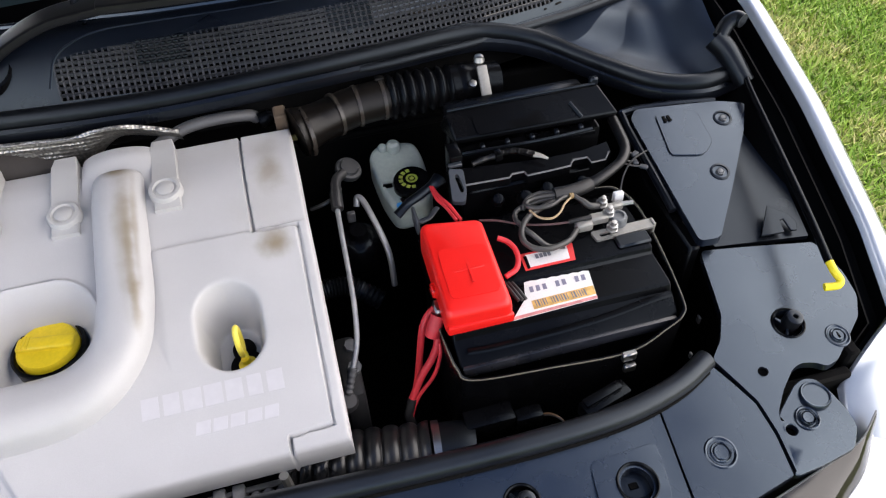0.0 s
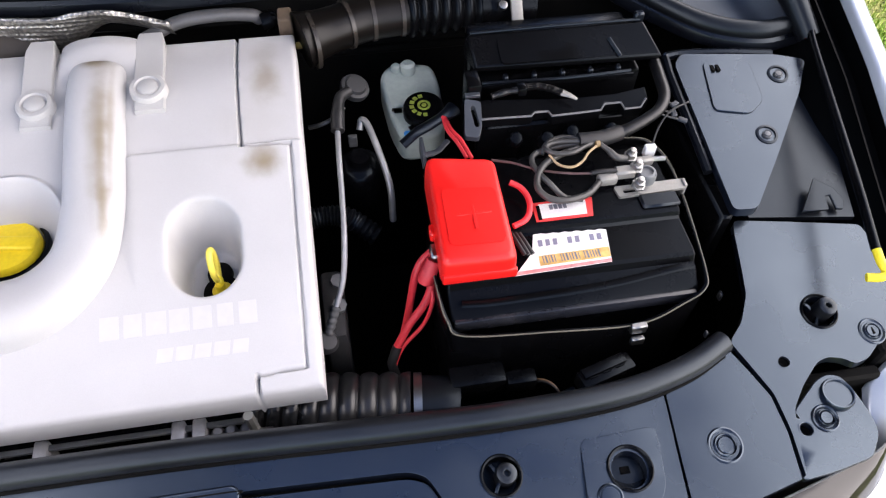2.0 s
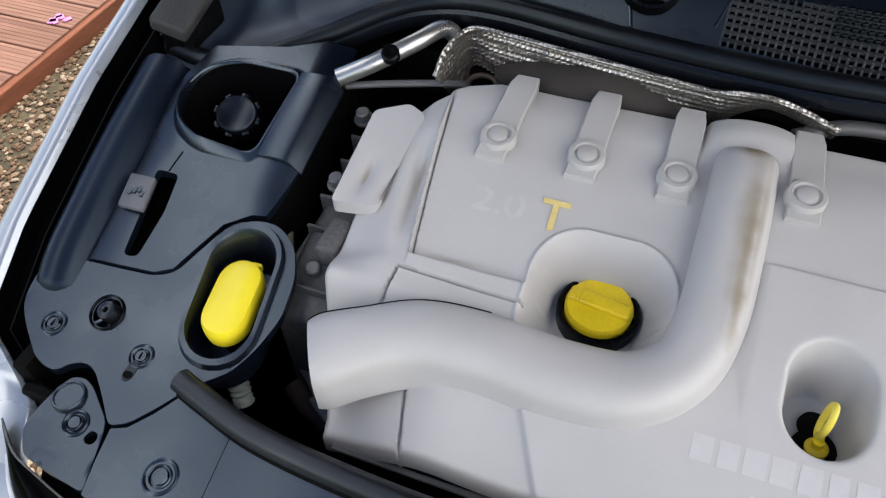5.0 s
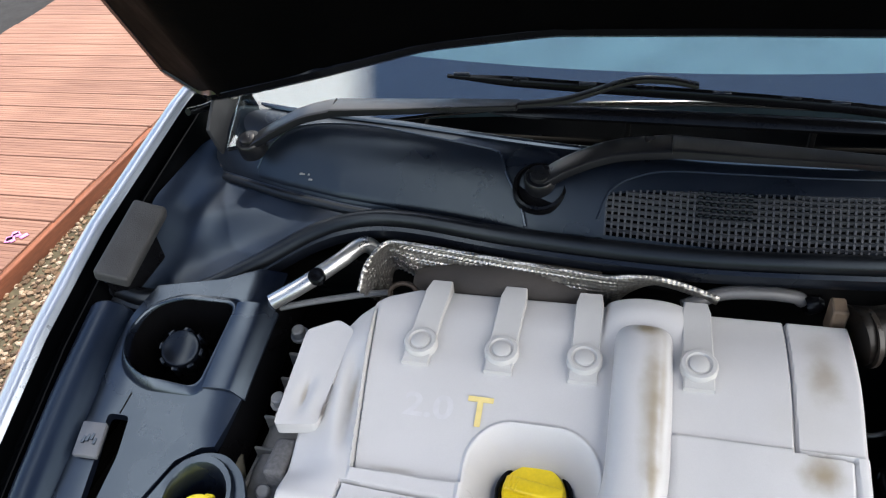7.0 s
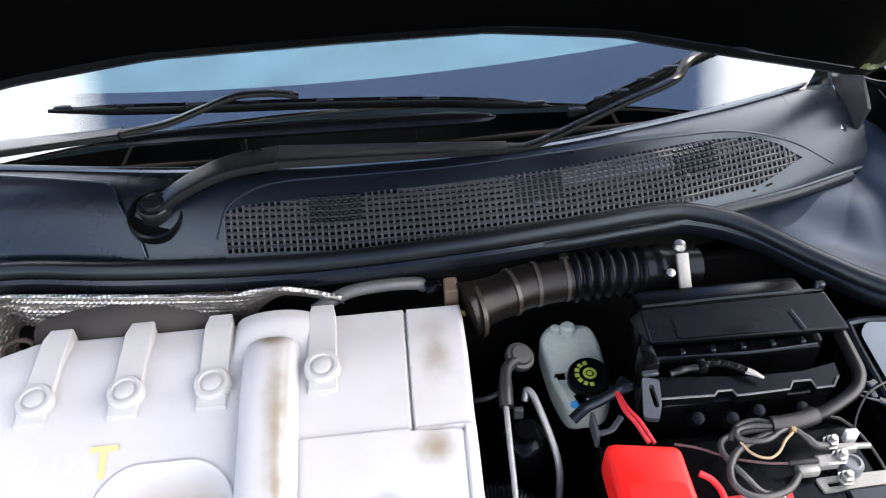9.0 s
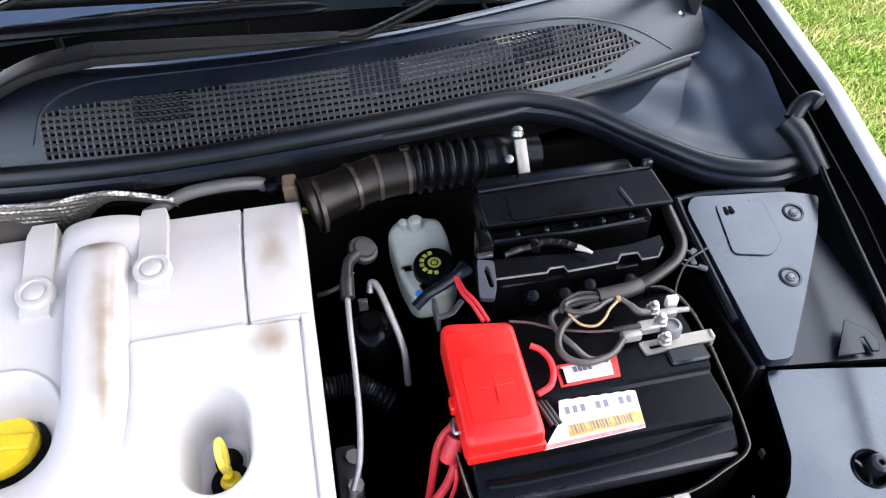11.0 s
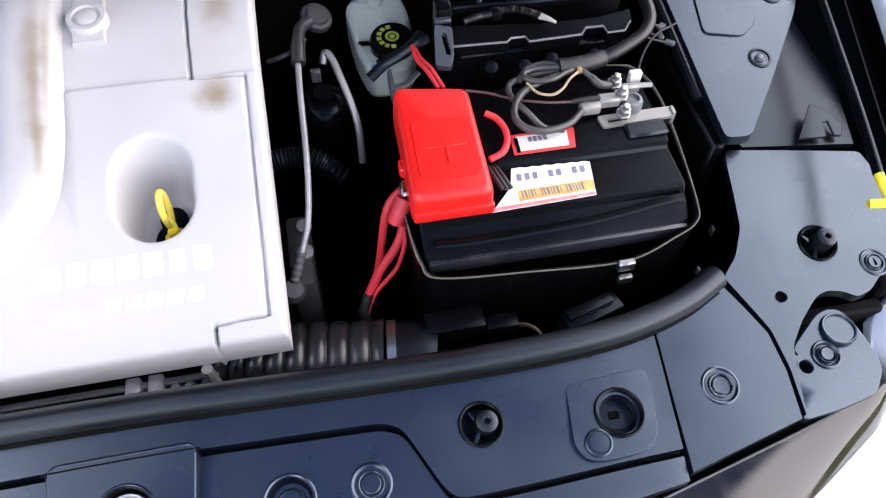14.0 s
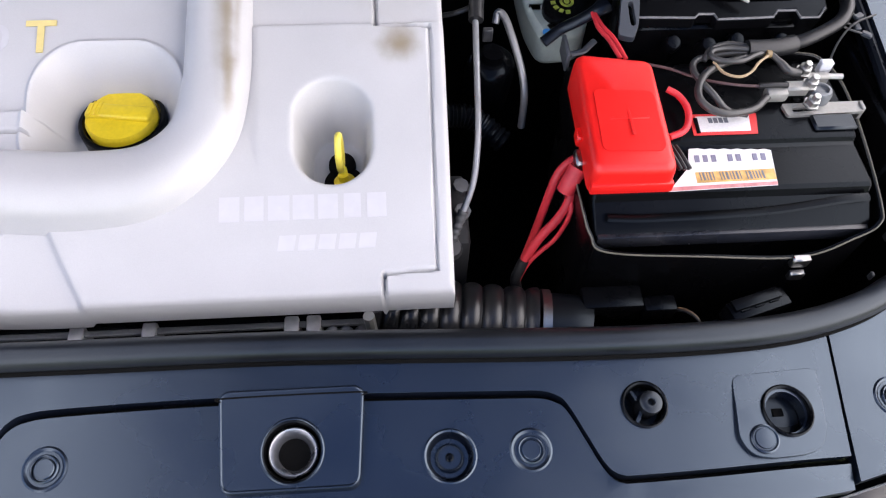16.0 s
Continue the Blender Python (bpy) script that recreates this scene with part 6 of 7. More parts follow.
steps = [(0.3142, 0.3492, 0.8428), (0.340, 0.3482, 0.8428), (0.3665, 0.3470, 0.8428), (0.3714, 0.3518, 0.843), (0.3858, 0.3514, 0.843), (0.3880, 0.3443, 0.8428), (0.415, 0.3448, 0.8428), (0.4415, 0.3458, 0.8428), (0.4482, 0.3544, 0.843), (0.4662, 0.3542, 0.843), (0.4675, 0.3440, 0.8428), (0.4850, 0.3442, 0.8428), (0.4930, 0.3535, 0.846)]
part("tray_lip", tube(steps, 0.0012, 6, 1), mat("pale_edge_plastic", (0.16, 0.16, 0.165), 0.32, grain=300, gvar=0.4), ab, "pale line along the notched lip")
for bx, by in ((0.350, 0.340), (0.383, 0.336), (0.412, 0.342), (0.455, 0.340)):
    part("knob", lathe([(0.008, -0.012), (0.008, 0.004), (0.006, 0.007), (0, 0.008)], (bx, by, 0.818), (0, -0.5, 0.8), 14), BLACK, ab)
# slotted bracket at the tray's end
part("corner_tower", plate(rounded([(0.2945, 0.3365), (0.2985, 0.3675), (0.3155, 0.3640), (0.3140, 0.3445), (0.3095, 0.3340)], 0.003, 3), lambda x, y: 0.835 + 0.75 * (y - 0.338), 0.006, [stadium(0.3075, 0.352, 0.0026, 0.009, 10)]), CLIPM, ab, "grey slotted end bracket", bevel=0.001)
part("name_plate", rbox((0.299, 0.366, 0.857), (0.315, 0.372, 0.861), 0.0008, 1), CLIPM, ab)
loom = thing("wiring_loom", (0.40, 0.37, 0.80), "taped black wiring loom across the air box", "cable")
part("sleeve", tube([(0.328, 0.3690, 0.855), (0.342, 0.3710, 0.857), (0.356, 0.3715, 0.858)], lambda t: 0.0036 + 0.0003 * math.sin(240 * t), 10, 20), CLOTHTAPE, loom, "shiny taped bundle")
part("sleeve", tube([(0.364, 0.3750, 0.858), (0.378, 0.3735, 0.859), (0.390, 0.3695, 0.858), (0.402, 0.3620, 0.857)], lambda t: 0.0038 + 0.0004 * math.sin(260 * t), 10, 40), CLOTHTAPE, loom)
part("clip", rbox((0.3555, 0.366, 0.853), (0.3650, 0.379, 0.863), 0.002, 2), BLACK, loom)
part("connector", tube([(0.401, 0.3625, 0.857), (0.409, 0.3580, 0.856), (0.416, 0.3535, 0.854)], lambda t: 0.0046 - 0.0028 * t, 8, 4, flat=0.6), LEAD, loom, "pale tape end")
part("conduit", tube([(0.518, 0.402, 0.853), (0.515, 0.374, 0.852), (0.5125, 0.352, 0.849), (0.503, 0.337, 0.845), (0.487, 0.328, 0.841), (0.467, 0.3205, 0.837), (0.452, 0.3180, 0.834)], 0.0064, 12, 10), CLOTHTAPE, loom, "taped conduit")
part("tape", tube([(0.456, 0.3190, 0.834), (0.4404, 0.3145, 0.834), (0.4244, 0.3125, 0.8345), (0.4085, 0.3120, 0.835)], 0.0084, 12, 6), BLACKWIRE, loom)
for k, (qx, qy, qz) in enumerate(((0.520, 0.340, 0.846), (0.517, 0.331, 0.842), (0.524, 0.322, 0.840))):
    part("plug", rbox((-0.005, -0.003, -0.002), (0.005, 0.003, 0.002), 0.001, 1, m=Matrix.Translation((qx, qy, qz)) @ Matrix.Rotation(0.5 + k, 4, "Z")), CLIPM, loom)
    part("thin_wire", tube([(qx, qy, qz), (qx - 0.012, qy + 0.003, qz + 0.002), (0.500, 0.334, 0.842)], 0.0010, 6, 4), GREYWIRE, loom)

# ---- brake fluid reservoir ----
bf = thing("brake_fluid_reservoir", (0.255, 0.44, 0.70), "milky plastic brake fluid reservoir with a black cap", "reservoir")
tank = plate(rounded([(0.222, 0.494), (0.236, 0.512), (0.285, 0.508), (0.292, 0.480), (0.290, 0.415), (0.278, 0.394), (0.236, 0.392), (0.227, 0.43)], 0.012, 4), lambda x, y: 0.786 + 0.03 * ss(0.45, 0.51, y) * 0.3, 0.040, (), 0.02)
part("tank", tank, TANK, bf, bevel=0.006, seg=3)
part("nipple", lathe([(0.009, -0.01), (0.009, 0.010), (0.006, 0.013), (0, 0.013)], (0.257, 0.497, 0.792), (0, 0.1, 1), 14), TANK, bf)
part("nipple", lathe([(0.006, -0.01), (0.006, 0.007), (0.004, 0.009), (0, 0.009)], (0.243, 0.500, 0.792), (0, 0.1, 1), 12), TANK, bf)
capm = (0.2655, 0.427, 0.786)
cap = part("cap", lathe([(0.0235, 0.0), (0.0240, 0.010), (0.0225, 0.0135), (0.019, 0.0145), (0, 0.0148)], capm, (0, -0.1, 1), 32), BLACK, bf, "black screw cap with lime print")
part("print", lathe([(0.0075, 0.0155), (0.0075, 0.0158), (0.0045, 0.0158), (0.0045, 0.0155)], capm, (0, -0.1, 1), 20), LIMEPRINT, cap)
part("print", lathe([(0.0030, 0.0155), (0.0030, 0.0159), (0, 0.0159)], capm, (0, -0.1, 1), 14), LIMEPRINT, cap)
for k in range(7):
    a = radians(100 + 28 * k)
    part("print", rbox((0.0115, -0.0024, 0.0152), (0.0165, 0.0024, 0.0157), 0.0001, 1, m=Matrix.Translation(capm) @ Matrix.Rotation(radians(5.7), 4, "X") @ Matrix.Rotation(a, 4, "Z")), LIMEPRINT, cap)
part("blue_mark", lathe([(0.0045, 0.0), (0.0045, 0.0015), (0, 0.0018)], (0.243, 0.396, 0.787)), mat("blue_mark", (0.02, 0.22, 0.55), 0.4), bf)
part("strap", tube([(0.2334, 0.368, 0.799), (0.2499, 0.3755, 0.808), (0.2663, 0.3761, 0.818), (0.2827, 0.3782, 0.828), (0.292, 0.384, 0.830)], lambda t: 0.0062 + 0.0035 * ss(0.6, 1.0, t), 12, 6, flat=0.7), PLASTIC, bf, "smooth black hose end")
lt = thing("cable_bracket", (0.27, 0.35, 0.76), "grey-blue plastic cable bracket behind the red cover", "bracket")
SLATE = mat("slate_plastic", (0.055, 0.060, 0.070), 0.4)
part("upright", rbox((0.2515, 0.340, 0.786), (0.2555, 0.3695, 0.808), 0.0012, 1), SLATE, lt)
part("arm", tube([(0.2555, 0.3430, 0.806), (0.2677, 0.3462, 0.806), (0.2750, 0.3535, 0.806), (0.2816, 0.3604, 0.806)], 0.0034, 8, 4, flat=0.6), SLATE, lt)

# ---- hoses between cover and battery ----
fl = thing("fuel_line", (0.16, 0.3, 0.66), "bright grey pipe with rubber ends running beside the cover", "pipe")
part("connector", lathe([(0.006, -0.014), (0.008, -0.006), (0.0160, -0.004), (0.0168, 0.0), (0.0155, 0.003), (0.0120, 0.0035), (0.0105, 0.0065), (0, 0.007)], (0.190, 0.437, 0.826), (0.35, -0.3, 1), 24), mat("grey_cap", (0.020, 0.021, 0.023), 0.42), fl, "round grey connector")
part("rubber_end", tube([(0.187, 0.434, 0.826), (0.173, 0.418, 0.830), (0.168, 0.395, 0.828), (0.166, 0.375, 0.822)], lambda t: 0.0062 + 0.0012 * ss(0.5, 0.7, t), 12, 16), mat("grey_rubber", (0.020, 0.020, 0.021), 0.35), fl)
part("pipe", tube([(0.166, 0.382, 0.822), (0.164, 0.345, 0.814), (0.1625, 0.306, 0.800), (0.160, 0.262, 0.785), (0.154, 0.226, 0.764), (0.142, 0.203, 0.742)], 0.0030, 10, 8), mat("grey_pipe", (0.33, 0.34, 0.35), 0.35, metal=0.4, bvar=0.15), fl)
part("sleeve", tube([(0.144, 0.206, 0.746), (0.138, 0.196, 0.735), (0.133, 0.187, 0.726)], lambda t: 0.0048 + 0.0006 * math.sin(30 * t), 10, 10), CASEM, fl)
part("foot", lathe([(0.010, -0.012), (0.012, 0.0), (0.009, 0.006), (0, 0.007)], (0.131, 0.182, 0.720), (0.2, -0.3, 1), 14), mat("grey_foot", (0.035, 0.035, 0.038), 0.5), fl)
sl = thing("servo_pipe", (0.2, 0.37, 0.70), "bent bright pipe on the black valve", "pipe")
part("pipe", tube([(0.190, 0.402, 0.795), (0.193, 0.409, 0.803), (0.199, 0.402, 0.802), (0.206, 0.378, 0.792), (0.213, 0.352, 0.776), (0.216, 0.338, 0.756), (0.216, 0.330, 0.72)], 0.0038, 10, 8), mat("pale_pipe", (0.32, 0.32, 0.32), 0.35, metal=0.6), sl)
part("valve", lathe([(0.026, -0.05), (0.027, -0.008), (0.024, 0.0), (0.020, 0.004), (0.012, 0.0055), (0.011, 0.014), (0, 0.015)], (0.185, 0.375, 0.770), (0.05, -0.1, 1), 24), BLACK, sl, "round black valve")
part("tab", rbox((0.176, 0.386, 0.785), (0.186, 0.392, 0.800), 0.001, 1), CASEM, sl)
wl1 = thing("thin_wire", (0.15, 0.40, 0.8), "thin grey wire clipped beside the cover", "cable")
part("wire", tube([(0.136, 0.395, 0.812), (0.150, 0.392, 0.818), (0.164, 0.396, 0.822), (0.175, 0.408, 0.824)], 0.0026, 8, 6), GREYWIRE, wl1)
cg = thing("corrugated_sleeve", (0.15, 0.33, 0.70), "corrugated black wiring sleeve", "hose")
part("sleeve", tube([(0.118, 0.325, 0.742), (0.140, 0.328, 0.742), (0.165, 0.326, 0.738), (0.195, 0.31, 0.72)], lambda t: 0.0115 + 0.0014 * math.sin(110 * t), 12, 24), RUBBER, cg)
pump = thing("pump_body", (0.14, 0.23, 0.45), "grey cast ancillary beside the engine", "engine")
bm = bmesh.new()
rbox((0.128, 0.19, 0.50), (0.152, 0.275, 0.715), 0.006, 2, bm)
part("casting", bm, mat("dark_cast", (0.022, 0.022, 0.023), 0.6, grain=150, bump=0.8, bvar=0.4), pump)
part("bolt", lathe([(0.008, 0), (0.008, 0.008), (0, 0.009)], (0.145, 0.225, 0.715), (0.2, -0.2, 1), 8), ALLOY, pump)
part("bolt", lathe([(0.008, 0), (0.008, 0.008), (0, 0.009)], (0.146, 0.258, 0.712), (0.2, -0.2, 1), 8), ALLOY, pump)

# ---- battery ----
bat = thing("battery", (0.374, 0.25, 0.60), "black car battery with white and red stickers", "battery")
part("case", rbox((0.254, 0.160, 0.600), (0.495, 0.330, 0.765), 0.004, 2), BLACK, bat)
bm = bmesh.new()
prof = [(0.1565, 0.752), (0.1555, 0.772), (0.159, 0.7755), (0.172, 0.7845), (0.179, 0.7875), (0.1815, 0.794), (0.185, 0.7965), (0.228, 0.7975), (0.2305, 0.8035), (0.234, 0.805), (0.322, 0.805), (0.332, 0.800), (0.335, 0.79), (0.335, 0.752)]
a = [bm.verts.new((0.2505, y, z)) for y, z in prof]
b = [bm.verts.new((0.4985, y, z)) for y, z in prof]
for k in range(len(prof) - 1):
    bm.faces.new((a[k], a[k + 1], b[k + 1], b[k]))
bm.faces.new(a)
bm.faces.new(b[::-1])
part("lid", bm, BLACK, bat, bevel=0.0022, sharp=25)
part("front_lip", rbox((0.2535, 0.1515, 0.757), (0.4955, 0.158, 0.7725), 0.0015, 2), mat("scuffed_black", (0.016, 0.018, 0.024), 0.3, grain=120, gvar=0.3, dust=0.1), bat)
part("handle", tube([(0.262, 0.166, 0.7835), (0.30, 0.1645, 0.7825), (0.40, 0.1665, 0.7835), (0.47, 0.172, 0.7885), (0.494, 0.174, 0.789)], 0.0045, 8, 8, flat=0.6), BLACK, bat, "folded carrying handle")


def sticker(poly, z, name, material, parent, h=0.0005):
    return part(name, plate(poly, lambda x, y: z, h, (), 0.05), material, parent, smooth=False)


lab = sticker([(0.315, 0.180), (0.412, 0.183), (0.418, 0.222)] + [(0.418 - 0.006 * k, 0.2225 + 0.0011 * (k % 2) + 0.0003 * k) for k in range(1, 12)] + [(0.344, 0.2265), (0.338, 0.205)], 0.7984, "main_sticker", WHITEPAPER, bat)
sticker([(0.3165, 0.1803), (0.412, 0.1833), (0.4127, 0.1868), (0.318, 0.1842)], 0.7988, "stripe", mat("pink_print", (0.75, 0.30, 0.30), 0.45, grain=150, gvar=0.4), lab)
sticker([(0.342, 0.1880), (0.4128, 0.1893), (0.4142, 0.2010), (0.343, 0.1995)], 0.7988, "barcode_band", mat("label_orange_worn", (0.82, 0.50, 0.16), 0.45, grain=120, gvar=0.45), lab)
bx, wid = 0.346, (1.2, 2.2, 0.9, 1.8, 1.1, 2.6, 0.9, 1.6, 2.3, 1.0, 1.4, 2.2, 0.9, 1.9, 1.2, 2.4, 1.0, 1.5, 1.1, 2.0)
for k, wk in enumerate(wid):
    if k not in (5, 13):
        sticker([(bx, 0.1905), (bx + wk * 0.0008, 0.1905), (bx + wk * 0.0008, 0.1990), (bx, 0.1990)], 0.7991, "bar", GREYPRINT, lab)
    bx += wk * 0.0008 + 0.0017
for k in range(9):
    if k in (3, 6):
        continue
    x0 = 0.346 + 0.0075 * k
    sticker([(x0, 0.2110), (x0 + 0.0042, 0.2110), (x0 + 0.0050, 0.2185), (x0 + 0.0008, 0.2185)], 0.7989, "digit_bar", mat("label_violet", (0.20, 0.195, 0.27), 0.5), lab)
rlab = sticker([(0.349, 0.2355), (0.4075, 0.2355), (0.413, 0.260), (0.350, 0.2605)], 0.8060, "red_sticker", REDPRINT, bat)
sticker([(0.3545, 0.239), (0.402, 0.239), (0.405, 0.257), (0.3555, 0.2575)], 0.8064, "white_field", WHITEPAPER, rlab)
sticker([(0.352, 0.2375), (0.3555, 0.2375), (0.3565, 0.2555), (0.353, 0.2555)], 0.8067, "black_edge", BLACK, rlab)
for k in range(4):
    x0 = 0.366 + 0.0048 * k
    sticker([(x0, 0.249), (x0 + 0.0036, 0.249), (x0 + 0.0036, 0.255), (x0, 0.255)], 0.8067, "print_bar", GREYPRINT, rlab)

# red terminal cover
rc = thing("terminal_cover", (0.282, 0.245, 0.797), "bright red plastic battery terminal cover", "cover")
bm = bmesh.new()
rings = []


for inset, h in ((0.0, 0.0), (0.0, 0.3), (0.0006, 0.74), (0.0014, 0.88), (0.0032, 0.965), (0.0062, 1.0)):
    pts = rounded([(0.2445 + inset, 0.1815 + inset), (0.3165 - inset, 0.1800 + inset), (0.3185 - inset, 0.3010 - inset), (0.2475 + inset, 0.3115 - inset)], 0.008, 4)
    rings.append([bm.verts.new((x, y, 0.7985 + h * (0.0345 + 0.07 * (y - 0.24)))) for x, y in pts])
for a, b in zip(rings, rings[1:]):
    for k in range(len(a)):
        bm.faces.new((a[k], a[(k + 1) % len(a)], b[(k + 1) % len(a)], b[k]))
bm.faces.new(rings[-1])
bm.faces.new(rings[0][::-1])
part("shell", bm, RED, rc, sharp=50)


def z_red(x, y):
    return 0.7985 + 0.0345 + 0.07 * (y - 0.24)


part("skirt", rbox((0.2455, 0.1788, 0.7985), (0.3170, 0.1850, 0.8105), 0.002, 2), RED, rc)
part("raised_field", plate(rounded([(0.2555, 0.200), (0.3085, 0.1985), (0.3095, 0.262), (0.2575, 0.266)], 0.007), lambda x, y: z_red(x, y) + 0.0012, 0.003), RED, rc, bevel=0.0006)
part("plus_mark", rbox((0.2665, 0.2320, 0), (0.3005, 0.2345, 0.0010), 0.0003, 1, m=Matrix.Translation((0, 0, z_red(0, 0.233) + 0.0008))), RED, rc)
part("plus_mark", rbox((0.2825, 0.2140, 0), (0.2850, 0.2520, 0.0012), 0.0003, 1, m=Matrix.Translation((0, 0, z_red(0, 0.233) + 0.0008))), RED, rc)
part("tab", rbox((0.2415, 0.228, 0.803), (0.2475, 0.242, 0.815), 0.0015, 1), RED, rc)
# red leads
rw = thing("red_battery_lead", (0.22, 0.2, 0.66), "thick red battery leads dropping beside the tray", "cable")
part("lead", tube([(0.250, 0.224, 0.796), (0.240, 0.214, 0.788), (0.238, 0.200, 0.767), (0.229, 0.191, 0.750), (0.214, 0.182, 0.734), (0.200, 0.172, 0.711)], 0.0043, 12, 8), REDWIRE, rw)
part("lead", tube([(0.200, 0.172, 0.711), (0.196, 0.167, 0.702), (0.193, 0.163, 0.692), (0.196, 0.158, 0.676)], 0.0052, 12, 8), BLACKWIRE, rw, "black taped end")
part("lead", tube([(0.246, 0.227, 0.793), (0.233, 0.221, 0.786), (0.225, 0.214, 0.774), (0.219, 0.207, 0.742), (0.214, 0.202, 0.712), (0.205, 0.190, 0.68)], 0.0040, 12, 8), REDWIRE, rw)
part("lead", tube([(0.239, 0.200, 0.768), (0.238, 0.189, 0.758), (0.228, 0.181, 0.732), (0.206, 0.171, 0.711), (0.195, 0.160, 0.688), (0.197, 0.150, 0.67)], 0.0022, 10, 8), REDWIRE, rw, "thin red lead")
part("terminal", rbox((0.240, 0.210, 0.788), (0.250, 0.228, 0.803), 0.002, 1), STEEL, rw, "bright metal terminal")
part("boot", tube([(0.243, 0.212, 0.795), (0.236, 0.205, 0.784), (0.233, 0.202, 0.776)], 0.0085, 10, 4), REDWIRE, rw)
part("loop", tube([(0.3297, 0.2772, 0.822), (0.3388, 0.2712, 0.820), (0.3442, 0.2597, 0.818), (0.3437, 0.2463, 0.816), (0.3370, 0.2343, 0.814), (0.3236, 0.2290, 0.812)], 0.0031, 10, 8), REDWIRE, rw)
part("thin_lead", tube([(0.2967, 0.3085, 0.830), (0.2899, 0.3328, 0.8325), (0.2825, 0.3520, 0.8315), (0.2800, 0.3742, 0.828)], 0.0021, 8, 8), REDWIRE, rw)
part("thin_lead", tube([(0.2915, 0.3095, 0.830), (0.2854, 0.3319, 0.8315), (0.2789, 0.3509, 0.8305), (0.2780, 0.3746, 0.828)], 0.0021, 8, 8), REDWIRE, rw)
bl = thing("fuse_link", (0.33, 0.2, 0.80), "short black fuse links beside the red cover", "connector")
for k in range(3):
    part("link", tube([(0.321 + 0.004 * k, 0.226 - 0.001 * k, 0.806), (0.3245 + 0.004 * k, 0.212, 0.806), (0.329 + 0.004 * k, 0.200, 0.803)], 0.0022, 8, 4), BLACKWIRE, bl)
# battery tray with pale rim
tr = thing("battery_tray", (0.38, 0.23, 0.60), "black plastic battery tray with a thin pale rim", "tray")
RIM = [(0.240, 0.230, 0.790), (0.2415, 0.180, 0.786), (0.246, 0.152, 0.778), (0.260, 0.1385, 0.771), (0.34, 0.1325, 0.768), (0.428, 0.1290, 0.766), (0.478, 0.1410, 0.774), (0.500, 0.1500, 0.780), (0.507, 0.168, 0.784), (0.512, 0.235, 0.794), (0.513, 0.295, 0.800), (0.502, 0.327, 0.804), (0.48, 0.337, 0.806), (0.40, 0.340, 0.806)]
line = smooth_line(RIM, 8)
bm = bmesh.new()
cols = [[bm.verts.new(p), bm.verts.new((0.375 + (p.x - 0.375) * 0.97, 0.235 + (p.y - 0.235) * 0.96, 0.60)), bm.verts.new((0.375 + (p.x - 0.375) * 0.955, 0.235 + (p.y - 0.235) * 0.945, 0.60)), bm.verts.new((0.375 + (p.x - 0.375) * 0.985, 0.235 + (p.y - 0.235) * 0.975, p.z))] for p in line]
for a, b in zip(cols, cols[1:]):
    for k in range(4):
        bm.faces.new((a[k], a[(k + 1) % 4], b[(k + 1) % 4], b[k]))
part("wall", bm, BLACK, tr)
part("rim", tube(RIM, 0.0008, 6, 8), BEIGE, tr, "thin pale rim")
part("clip", rbox((0.420, 0.1235, 0.757), (0.436, 0.1300, 0.769), 0.0012, 1), STEEL, tr, "small steel clip")
part("clip", rbox((0.4215, 0.1185, 0.744), (0.4350, 0.1245, 0.754), 0.0012, 1), STEEL, tr)
part("base", rbox((0.25, 0.145, 0.585), (0.505, 0.33, 0.60), 0.003, 1), BLACK, tr)
# negative clamp and cables
ng = thing("earth_clamp", (0.465, 0.27, 0.80), "pale metal earth clamp with bolts on the battery post", "clamp")
part("plate", plate(rounded([(0.438, 0.2680), (0.440, 0.2530), (0.514, 0.2560), (0.515, 0.2690)], 0.003), lambda x, y: 0.8085, 0.003, [rounded([(0.446, 0.2575), (0.466, 0.2585), (0.466, 0.2635), (0.446, 0.2625)], 0.002, 2)]), LEAD, ng, bevel=0.0006)
part("hook", rbox((0.511, 0.2575, 0.790), (0.5145, 0.2680, 0.8105), 0.001, 2), LEAD, ng)
part("collar", lathe([(0.0105, -0.012), (0.0105, 0.002), (0.009, 0.005), (0.0065, 0.0055), (0.006, 0.003), (0, 0.003)], (0.474, 0.274, 0.815), n=18), mat("dull_lead", (0.17, 0.18, 0.19), 0.5, metal=0.7), ng)
for bx, by, bz in ((0.460, 0.260, 0.817), (0.463, 0.279, 0.822), (0.461, 0.294, 0.824)):
    part("bolt", lathe([(0.0075, 0.0), (0.0075, 0.0018), (0.0058, 0.002), (0.0058, 0.0075), (0.0035, 0.008), (0.0033, 0.013), (0, 0.0135)], (bx, by, bz - 0.002), (0.05, -0.15, 1), 6), STEEL, ng, "hexagon bolt")
part("jaw", rbox((0.440, 0.272, 0.812), (0.462, 0.284, 0.823), 0.002, 1, m=None), LEAD, ng)
part("jaw", rbox((0.464, 0.286, 0.813), (0.486, 0.294, 0.823), 0.002, 1), LEAD, ng)
part("stud", tube([(0.484, 0.290, 0.820), (0.498, 0.289, 0.820)], 0.003, 8, 2), STEEL, ng)
part("lug", rbox((0.421, 0.2665, 0.811), (0.441, 0.2790, 0.822), 0.003, 2), LEAD, ng)
part("tab", rbox((0.4785, 0.297, 0.815), (0.4905, 0.304, 0.829), 0.001, 1), BRIGHT, ng)
part("socket", rbox((0.460, 0.236, 0.8045), (0.500, 0.254, 0.8095), 0.002, 1), PLASTIC, ng)
ec = thing("earth_cable", (0.40, 0.29, 0.80), "thick grey earth cables looped on the battery", "cable")
